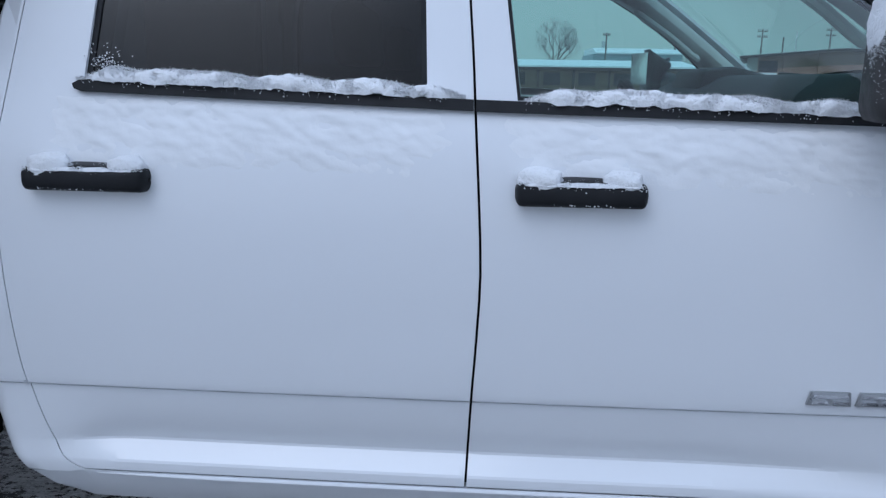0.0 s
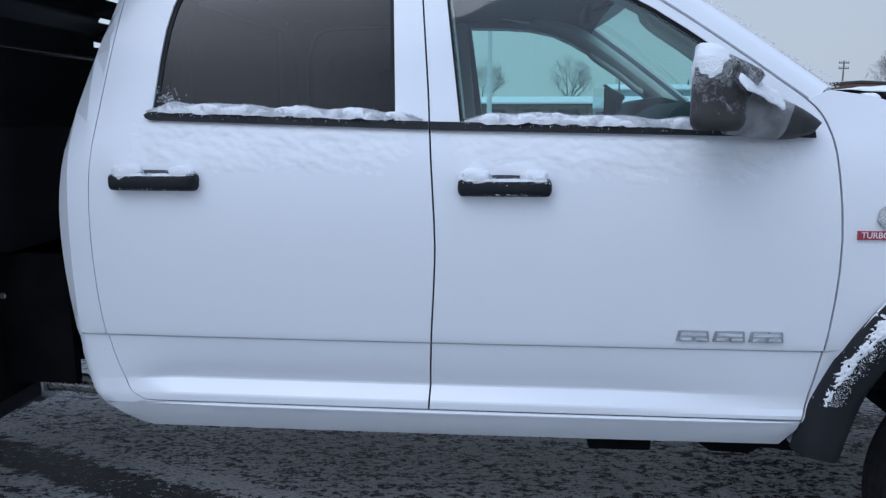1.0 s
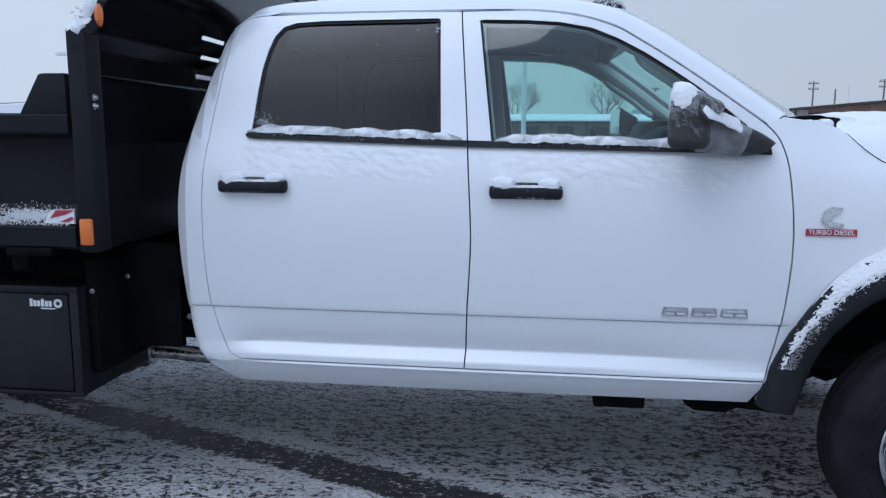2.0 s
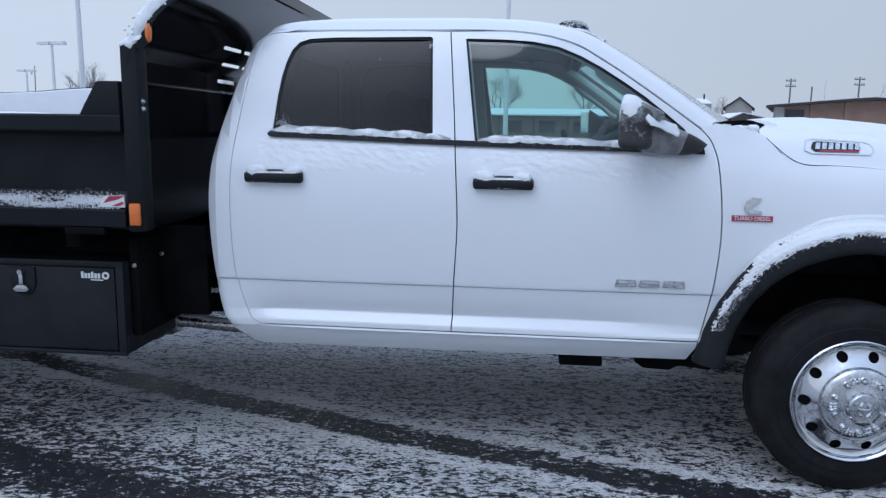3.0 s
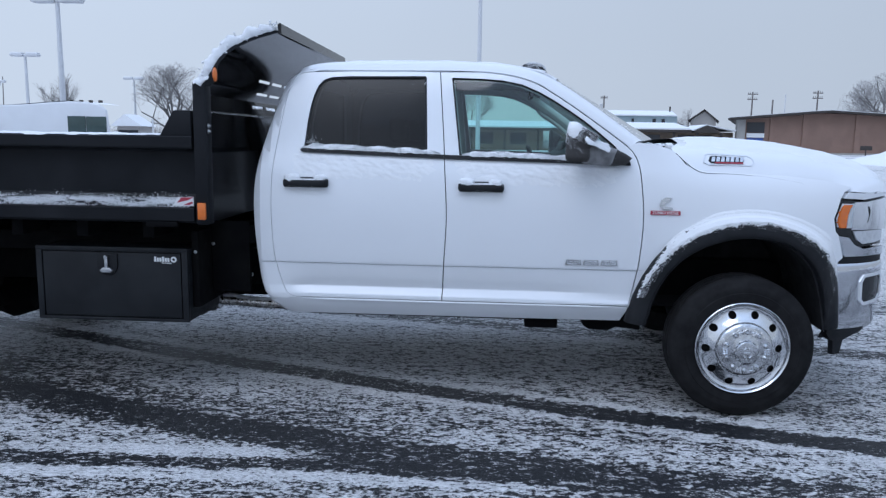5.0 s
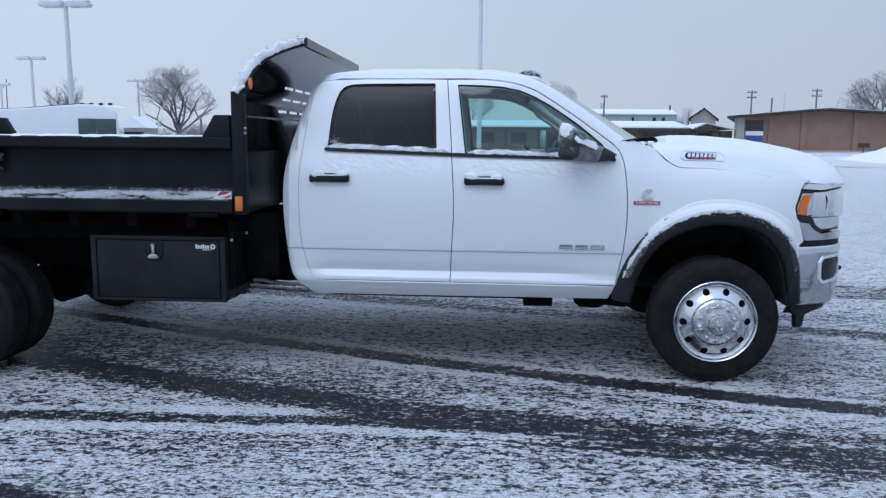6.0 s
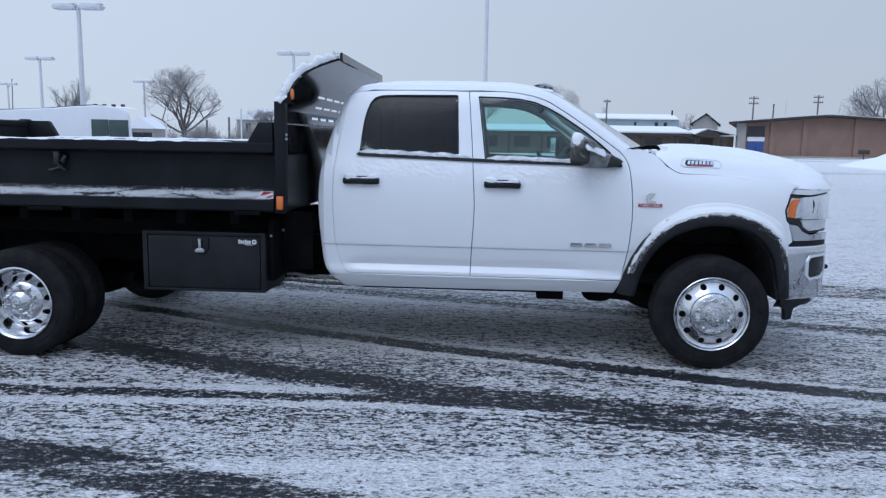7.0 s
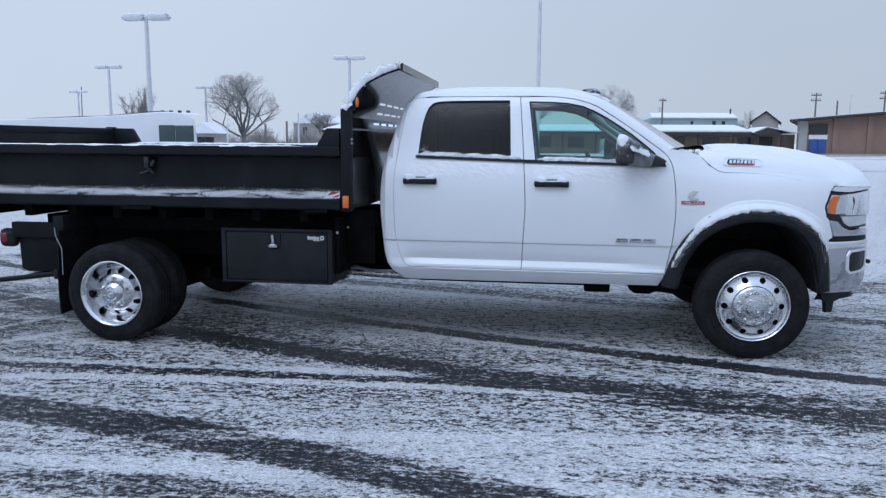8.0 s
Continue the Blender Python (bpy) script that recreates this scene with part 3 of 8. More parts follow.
def with_creases(curve):
    """The same curve with a point added wherever it crosses a crease of the body side."""
    out = [curve[0]]
    for a, b in zip(curve, curve[1:]):
        cuts = [(z - a.y) / (b.y - a.y) for z in CREASES if min(a.y, b.y) + 1e-4 < z < max(a.y, b.y) - 1e-4]
        out += [a.lerp(b, k) for k in sorted(cuts)] + [b]
    return out


rear_c, mid_c, front_c = with_creases(spline(SEAM_REAR, 40)), with_creases(spline(SEAM_MID, 20)), with_creases(spline(SEAM_FRONT, 44))
top_rear = [(-2.35, 1.976), (-2.0, 1.978)]
WIN_REAR = [(-2.585, 1.512), (-2.578, 1.600), (-2.572, 1.676), (-2.560, 1.765), (-2.543, 1.833), (-2.522, 1.886), (-2.490, 1.922), (-2.440, 1.938), (-2.33, 1.944), (-1.882, 1.948), (-1.874, 1.940), (-1.853, 1.505)]
WIN_FRONT = [(-1.727, 1.936), (-1.724, 1.930), (-1.667, 1.490), (-0.80, 1.470), (-0.755, 1.520), (-0.770, 1.552), (-0.850, 1.620), (-0.935, 1.688), (-1.020, 1.747), (-1.120, 1.812), (-1.215, 1.864),
             (-1.310, 1.904), (-1.425, 1.927), (-1.55, 1.936), (-1.715, 1.940)]
GAPW = 0.0027
rear_door_line = shrunk(dense([*rear_c[::-1], *top_rear, *mid_c], 0.03), GAPW)
front_door_line = shrunk(dense([*mid_c[::-1], *front_c], 0.03), GAPW)

for sign, place, side in ((1, NEAR, "near"), (-1, FAR, "far")):
    flip = sign > 0
    cab_line = [(-2.60, 1.995), *[(rear_table(z) + 0.004, z) for z in np.linspace(1.985, 0.54, 26)], (-2.71, 0.522), (-0.70, 0.530), (-0.672, 0.60), (-0.668, 0.629),
                *[Vector((p[0], p[1] - 0.002)) for p in dense([(-0.668, 0.629), (-2.635, 0.633)], 0.05, False)[1:-1]], *[p for p in rear_c[::-1]], (-2.50, 1.985)]
    cab = part("cab_side", panel(cab_line, place, step=0.05, depth=0.03, flip=flip, lines=CREASES), PAINT, truck, "white painted cab corner and sill", angle=17)
    rd = part("rear_door", panel(rear_door_line, place, [WIN_REAR], step=0.045, edge=0.0025, depth=0.03, flip=flip, lines=CREASES), PAINT, truck, "white rear door with dark tinted window", angle=17)
    fd = part("front_door", panel(front_door_line, place, [WIN_FRONT], step=0.045, edge=0.0025, depth=0.03, flip=flip, lines=CREASES), PAINT, truck, "white front door with clear window", angle=17)

    def recessed(place, d):
        return lambda x, z, lift: place(x, z, lift - d)
    part("pane", panel(shrunk(dense(WIN_REAR, 0.04), -0.012), recessed(place, 0.012), step=0.12, edge=0.002, depth=0.004, flip=flip), PRIVACY, rd, "dark tinted glass").visible_shadow = False
    part("pane", panel(shrunk(dense(WIN_FRONT, 0.04), -0.012), recessed(place, 0.012), step=0.12, edge=0.002, depth=0.004, flip=flip), GLASS, fd, "green tinted glass").visible_shadow = False
    for owner, win in ((rd, WIN_REAR), (fd, WIN_FRONT)):
        seal_line = shrunk(dense(win, 0.03), -0.001)
        part("window_seal", panel(seal_line, recessed(place, 0.008), [shrunk(dense(win, 0.03), 0.012 if owner is rd else 0.007)], step=0.06, edge=0.002, depth=0.03, flip=flip), BLACK_PLASTIC, owner, "black rubber seal")
    # belt mouldings
    part("belt_moulding", panel([(-2.604, 1.510), (-2.598, 1.500), (-2.580, 1.494), (-1.7560, 1.468), (-1.7570, 1.491), (-2.55, 1.520), (-2.590, 1.518)], recessed(place, -0.012), step=0.05, edge=0.006, depth=0.03, flip=flip), BLACK_PLASTIC, rd, "black belt moulding")
    part("belt_moulding", panel([(-1.7515, 1.491), (-1.7505, 1.467), (-0.70, 1.448), (-0.70, 1.470)], recessed(place, -0.012), step=0.05, edge=0.006, depth=0.03, flip=flip), BLACK_PLASTIC, fd, "black belt moulding")
    # near-black lining behind the shut lines, standing in for the shade in them
    lining = [*[(x, z) for x, z in ((-2.80, 0.90), (-2.80, 1.30), (-2.70, 1.88), (-2.62, 1.975), (-1.45, 1.968), (-1.2, 1.905), (-0.92, 1.722), (-0.62, 1.525), (-0.56, 1.2), (-0.63, 0.60), (-2.66, 0.60))]]
    part("shut_lining", panel(lining, recessed(place, 0.034), [shrunk(dense(WIN_REAR, 0.05), 0.008), shrunk(dense(WIN_FRONT, 0.05), 0.008)], step=0.09, edge=0.003, depth=0.05, flip=flip), GAP_SHADE, cab, "near-black lining painted for the shade in the shut lines")

    # light inner lining round both windows
    inner = [(-2.66, 1.44), (-2.60, 1.90), (-2.54, 1.968), (-1.60, 1.972), (-1.36, 1.948), (-1.215, 1.90), (-0.95, 1.73), (-0.70, 1.53), (-0.68, 1.44)]
    part("window_lining", panel(inner, recessed(place, 0.056), [shrunk(dense(WIN_REAR, 0.05), 0.004), shrunk(dense(WIN_FRONT, 0.05), 0.010)], step=0.09, edge=0.010, depth=0.09, flip=flip), TRIM, cab, "light grey lining round the windows")

    part("sill_bead", tube([NEAR(x, 0.624, 0.0) if sign > 0 else FAR(x, 0.624, 0.0) for x in np.linspace(-2.61, -0.69, 40)], [min(0.0065, 0.001 + 0.0012 * i, 0.001 + 0.0012 * (39 - i)) for i in range(40)], 8), PAINT, cab)

    # handles
    for owner, x0, x1, z in ((rd, -2.692, -2.426, 1.317), (fd, -1.668, -1.404, 1.309)):
        bar = []
        for i in range(33):
            u = 0.5 - 0.5 * math.cos(math.pi * i / 32)
            x = x0 + (x1 - x0) * u
            q = 1 - min(1.0, min(u, 1 - u) * (x1 - x0) / 0.014)
            h = 0.026 * (0.16 + 0.84 * math.sqrt(1 - q * q))
            out = 0.046 * (0.40 + 0.60 * math.sqrt(1 - q * q))
            row = []
            for a in np.linspace(-90, 90, 13):
                s, c = math.sin(radians(a)), math.cos(radians(a))
                zz = z + h * math.copysign(abs(s) ** 0.6, s)
                yy = side_y(x, z) - out * abs(c) ** 0.45 + 0.004
                row.append((x, yy if sign > 0 else 2 * YC - yy, zz))
            bar.append(row)
        hd = grid(bar)
        ends = [e for e in hd.edges if len(e.link_faces) == 1]
        bmesh.ops.holes_fill(hd, edges=ends)
        bmesh.ops.recalc_face_normals(hd, faces=hd.faces[:])
        part("handle", hd, BLACK_PLASTIC, owner, "black plastic door handle", angle=50)
        # grey patch that paints the shaded finger recess above the handle
        cup = spline([(x0 + 0.088, z + 0.018), (x0 + 0.088, z + 0.028), (x0 + 0.100, z + 0.033), ((x0 + x1) / 2, z + 0.0335), (x1 - 0.088, z + 0.032), (x1 - 0.074, z + 0.027), (x1 - 0.074, z + 0.018)], 24)
        part("handle_cup", panel(cup, recessed(place, -0.006), step=0.03, edge=0.003, depth=0.02, flip=flip), GREY_PLASTIC, owner, "finger recess with its shade painted grey")

    # fender with its wheel arch
    arch = spline([(-0.640, 0.53), (-0.60, 0.709), (-0.51, 0.880), (-0.385, 1.00), (-0.229, 1.072), (-0.07, 1.102), (0.087, 1.096), (0.248, 1.048), (0.362, 0.975), (0.42, 0.885), (0.45, 0.86)], 40)
    fender_line = [*[(p[0] + 1.2 * GAPW, p[1]) for p in front_c if p[1] < 1.556], (-0.66, 0.60), (-0.668, 0.535), *arch, (0.490, 0.925), (0.520, 0.948), (0.476, 1.082), (0.460, 1.095), (0.443, 1.17), (0.480, 1.283), (0.505, 1.322), (0.53, 1.334),
                   (0.55, 1.345), (0.40, 1.380), (0.2, 1.400), (0.0, 1.408), (-0.15, 1.414), (-0.28, 1.424), (-0.335, 1.436), (-0.375, 1.460), (-0.40, 1.493), (-0.430, 1.522), (-0.455, 1.541), (-0.52, 1.560), (-0.64, 1.578)]
    fen = part("front_fender", panel(fender_line, place, step=0.04, edge=0.0025, depth=0.03, flip=flip), PAINT, truck, "white front fender")

    # black arch flare: a shelf above, a face and a lip
    face_o = spline([(-0.684, 0.542), (-0.640, 0.700), (-0.555, 0.885), (-0.425, 1.045), (-0.250, 1.140), (-0.075, 1.178), (0.10, 1.172), (0.272, 1.120), (0.400, 1.035), (0.470, 0.940), (0.520, 0.74), (0.540, 0.54)], 60)
    face_i = spline([(-0.575, 0.528), (-0.520, 0.720), (-0.424, 0.880), (-0.306, 0.978), (-0.147, 1.040), (0.011, 1.056), (0.171, 1.028), (0.295, 0.947), (0.374, 0.824), (0.425, 0.62), (0.437, 0.55), (0.44, 0.53)], 60)
    rows = []
    for o, i in zip(face_o, face_i):
        base = side_y(min(o[0], 0.42), max(o[1], 0.7)) if o[0] < 0.42 else side_y(0.42, max(o[1], 0.7)) + (o[0] - 0.42) * 0.5
        row = []
        for f, y in ((0.0, base + 0.015), (0.0, base - 0.012), (0.06, base - 0.034), (0.22, base - 0.052), (0.45, base - 0.062), (0.75, base - 0.066), (0.94, base - 0.064), (1.0, base - 0.056), (1.01, base + 0.03)):
            x, z = o[0] + (i[0] - o[0]) * f, o[1] + (i[1] - o[1]) * f
            row.append((x, y if sign > 0 else 2 * YC - y, z))
        rows.append(row)
    fl = grid(rows)
    bmesh.ops.recalc_face_normals(fl, faces=fl.faces[:])
    part("arch_flare", thick(fl, 0.006), BLACK_PLASTIC, fen, "black plastic wheel-arch flare", angle=60)
    # inner wheel housing
    rows = [[(p[0], (y if sign > 0 else 2 * YC - y), p[1]) for y in (0.02, 0.2, 0.45, 0.70)] for p in face_i]
    part("wheel_housing", thick(grid(rows), 0.01), HOUSING, fen, "dark inner wheel housing")
    part("housing_wall", box((-0.62, 0.70 if sign > 0 else 2 * YC - 0.72, 0.50), (0.46, 0.72 if sign > 0 else 2 * YC - 0.70, 1.08)), HOUSING, fen)

# roof with its drip rail and the pillars down to the windscreen
rail = spline([(-2.655, 1.978), (-2.60, 1.986), (-2.45, 1.983), (-2.2, 1.984), (-1.8, 1.985), (-1.62, 1.983), (-1.505, 1.979), (-1.354, 1.957), (-1.224, 1.915), (-1.143, 1.868), (-1.050, 1.809), (-0.948, 1.739), (-0.853, 1.671), (-0.763, 1.605), (-0.676, 1.541)], 90)
crown = table([(-2.72, 1.96), (-2.66, 1.992), (-2.60, 2.016), (-2.52, 2.032), (-2.4, 2.042), (-2.0, 2.050), (-1.6, 2.046), (-1.4, 2.034), (-1.2, 2.002), (-1.08, 1.966), (-0.95, 1.885), (-0.74, 1.728), (-0.54, 1.572), (-0.4, 1.50)])


def rail_to_top(q):
    """From the door's upper shut line over the rounded rail to the roof or the windscreen edge."""
    x, z = q
    k = min(max((x + 1.50) / 0.42, 0), 1)
    k = k * k * (3 - 2 * k)
    y0 = side_y(min(x, -0.66), min(z, 1.97))
    roof_top = Vector((x, y0 + 0.20, crown(x)))
    pillar = Vector((x + 0.066, y0 + 0.075, z + 0.044))
    b = roof_top.lerp(pillar, k)
    a = Vector((x, side_y(x, z) + 0.002, z))
    mid = Vector((a.x + 0.30 * (b.x - a.x), a.y + 0.22 * (b.y - a.y), a.z + 0.62 * (b.z - a.z) + 0.006))
    mid2 = Vector((a.x + 0.62 * (b.x - a.x), a.y + 0.55 * (b.y - a.y), a.z + 0.90 * (b.z - a.z) + 0.005))
    return spline([a, mid, mid2, b], 9)


rows = rows_rail = [rail_to_top(q) for q in rail]
for sign in (1, -1):
    r2 = [[(p[0], p[1] if sign > 0 else 2 * YC - p[1], p[2]) for p in row] for row in rows]
    part("roof_rail", thick(grid(r2), 0.012), PAINT, truck, "white roof rail and windscreen pillar", angle=60)
tops = [row[-1] for row in rows if row[-1][0] < -1.10]
rows_roof = []
for p in tops:
    half = YC - p[1]
    k = min(max((p[0] + 1.50) / 0.42, 0), 1)
    k = k * k * (3 - 2 * k)
    rows_roof.append([(p[0] + 0.06 * k * (1 - abs(u) ** 2.6), YC - half * u, p[2] + (0.035 * (1 - u * u)) * (1 - k) + 0.016 * (1 - u ** 4) * k) for u in np.linspace(1, -1, 21)])
part("roof", thick(grid(rows_roof), 0.02), PAINT, truck, "white cab roof under thin snow", angle=60)
edge_ws = [tops[-1]] + [row[-1] for row in rows if row[-1][0] >= -1.10]
rows_ws = []
for p in edge_ws:
    half = YC - p[1]
    bow = 0.06 + 0.11 * min(max((p[0] + 1.1) / 0.5, 0), 1)
    rows_ws.append([(p[0] + bow * (1 - abs(u) ** 2.6), YC - half * u, p[2] + 0.016 * (1 - u ** 4)) for u in np.linspace(1, -1, 17)])
ws = part("windscreen", grid(rows_ws), GLASS, truck, "tinted windscreen", angle=60)
ws.visible_shadow = False
part("rear_wall", joined(box((-2.74, 0.20, 0.56), (-2.70, 2 * YC - 0.20, 1.46)), box((-2.66, 0.26, 1.46), (-2.62, 0.48, 1.94)), box((-2.66, 2 * YC - 0.48, 1.46), (-2.62, 2 * YC - 0.26, 1.94)),
                         box((-2.66, 0.48, 1.90), (-2.60, 2 * YC - 0.48, 1.99))), PAINT, truck, "white rear cab wall")
part("rear_pane", box((-2.648, 0.48, 1.46), (-2.642, 2 * YC - 0.48, 1.90)), PRIVACY, truck, "dark rear cab glass")
part("cab_floor", box((-2.70, 0.12, 0.56), (-0.62, 2 * YC - 0.12, 0.62)), DARK, truck)
part("firewall", box((-0.62, 0.14, 0.58), (-0.56, 2 * YC - 0.14, 1.48)), DARK, truck)
def headliner_sheet():
    rows = []
    for x in np.linspace(-2.62, -1.12, 24):
        drop = 0.05 * max(0.0, (x + 1.42) / 0.30) ** 2
        rows.append([(x, YC + (YC - 0.27) * u, 1.995 - 0.030 * abs(u) ** 3 - drop) for u in np.linspace(-1, 1, 17)])
    return thick(grid(rows), 0.008)


part("headliner", headliner_sheet(), HEADLINER, truck, "grey woven headliner")

# clearance lamps on the roof's front edge
def roof_at(x, y):
    return min((q for row in rows_roof for q in row), key=lambda q: (q[0] - x) ** 2 + (q[1] - y) ** 2)[2]


LAMP_X = -1.235
for i, y in enumerate((0.55, 0.79, YC, 2 * YC - 0.79, 2 * YC - 0.55)):
    prof = [(0.0, 0.052), (0.022, 0.050), (0.045, 0.038), (0.060, 0.018), (0.066, 0.0), (0.066, -0.02)]
    lamp = lathe(prof, (0, 0, 0), 24, 2)
    for v in lamp.verts:
        v.co = Vector((v.co.x * 1.25 + LAMP_X - 0.25 * v.co.z, v.co.y * 0.75 + y, v.co.z + roof_at(LAMP_X, y) - 0.002))
    part("clearance_lamp", lamp, BLACK_PLASTIC, truck, "smoked roof clearance lamp")

# ---- hood, front end ----
hood_z = table([(0.0, 1.580), (0.15, 1.584), (0.30, 1.578), (0.45, 1.566), (0.60, 1.544), (0.72, 1.514), (0.82, 1.480), (0.90, 1.438), (0.95, 1.400), (0.985, 1.355), (1.0, 1.318)])
hood_sec = [(0.098, -0.172), (0.116, -0.130), (0.150, -0.080), (0.185, -0.050), (0.24, -0.022), (0.32, -0.006), (0.45, 0.004), (0.62, 0.010), (0.80, 0.022), (YC, 0.026)]


nose_x = table([(0.10, 0.60), (0.14, 0.70), (0.18, 0.77), (0.24, 0.83), (0.33, 0.875), (0.50, 0.91), (0.70, 0.93), (1.03, 0.94)])
hood_back = table([(-0.172, -0.300), (-0.145, -0.334), (-0.10, -0.381), (-0.057, -0.425), (-0.035, -0.432), (-0.018, -0.414), (-0.006, -0.378), (0.004, -0.352), (0.03, -0.352)])


def hood_point(s, y, dz):
    near = min(y, 2 * YC - y)
    xf, xr = nose_x(max(near, 0.10)), hood_back(dz) + 0.08 * max(0.0, near - 0.45) / 0.55
    x = xr + s * (xf - xr)
    return (x, y, hood_z(s) + dz * min(1.0, max(0.04, (hood_z(s) - 1.322) / 0.168)))


hsec = [(p[0], p[1]) for p in spline(hood_sec, 24)]
hsec = hsec + [(2 * YC - y, dz) for y, dz in hsec[-2::-1]]
hood = part("hood", grid([[hood_point(s, y, dz) for y, dz in hsec] for s in np.linspace(0, 1, 44)]), PAINT, truck, "white hood covered with a thin layer of snow", angle=60)
edge_line = [hood_point(0.0, *q) for q in hsec[7::-1]] + [hood_point(s, *hsec[0]) for s in np.linspace(0.02, 0.99, 36)] + [hood_point(1.0, *q) for q in hsec[1:6]]
edge_line = [Vector((p[0] - 0.002, min(p[1], side_y(p[0], min(p[2], 1.55))) - 0.001, p[2] - 0.002)) for p in edge_line]
for _ in range(8):
    edge_line = [edge_line[0]] + [(a + 2 * b + c) / 4 for a, b, c in zip(edge_line, edge_line[1:], edge_line[2:])] + [edge_line[-1]]
for _ in range(2):
    edge_line = [edge_line[0]] + [q for a, b in zip(edge_line, edge_line[1:]) for q in (a.lerp(b, 0.25), a.lerp(b, 0.75))] + [edge_line[-1]]
# a thin near-black tube paints the shade of the gap along the hood
part("hood_gap", tube(edge_line, [float(np.interp(p[0], [-0.32, -0.12, 0.03, 0.50, 0.57, 0.80], [0.0021, 0.0012, 0.0003, 0.0003, 0.0034, 0.0034])) for p in edge_line], 6), GAP_SHADE, hood, "dark tube drawn as the shade of the hood gap")
# cowl and wiper at the foot of the windscreen
part("cowl", joined(box((-0.60, 0.24, 1.50), (-0.30, 2 * YC - 0.24, 1.526), 0.01)), BLACK_PLASTIC, truck, "black cowl panel")
def cowl_lump(cx, cy, cz, rx, ry, rz, seed):
    """A low, uneven black moulding, such as a wiper pivot cover."""
    bm = bmesh.new()
    bmesh.ops.create_uvsphere(bm, u_segments=20, v_segments=12, radius=1)
    for v in bm.verts:
        k = 1 + 0.22 * noise.noise(v.co * 1.9 + Vector((seed, 0, 0)))
        v.co = Vector((cx + rx * v.co.x * k, cy + ry * v.co.y * k, cz + rz * math.copysign(abs(v.co.z) ** 0.8, v.co.z) * k))
    return bm


part("wiper_pivot", cowl_lump(-0.438, 0.45, 1.550, 0.046, 0.06, 0.024, 1.0), BLACK_PLASTIC, truck, "black wiper pivot cover")
part("wiper_pivot", cowl_lump(-0.375, 0.47, 1.554, 0.036, 0.05, 0.022, 4.0), BLACK_PLASTIC, truck, "black wiper pivot cover")
for y0, y1 in ((0.50, 1.0), (1.12, 1.72)):
    part("wiper", tube([(-0.44, y0, 1.548), (-0.48, (y0 + y1) / 2, 1.556), (-0.55, y1, 1.572)], 0.007, 8), BLACK_PLASTIC, truck, "black windscreen wiper")


def on_front(x, z, lift):
    return (x + lift * 0.6, front_plan(min(x, 0.92)) - lift * 0.8 + 0.02, z)


def shaped(out):
    return lambda x, z, lift: on_front(x, z, lift + out)


def mirrored(bm):
    for v in bm.verts:
        v.co.y = 2 * YC - v.co.y
    bmesh.ops.reverse_faces(bm, faces=bm.faces[:])
    return bm


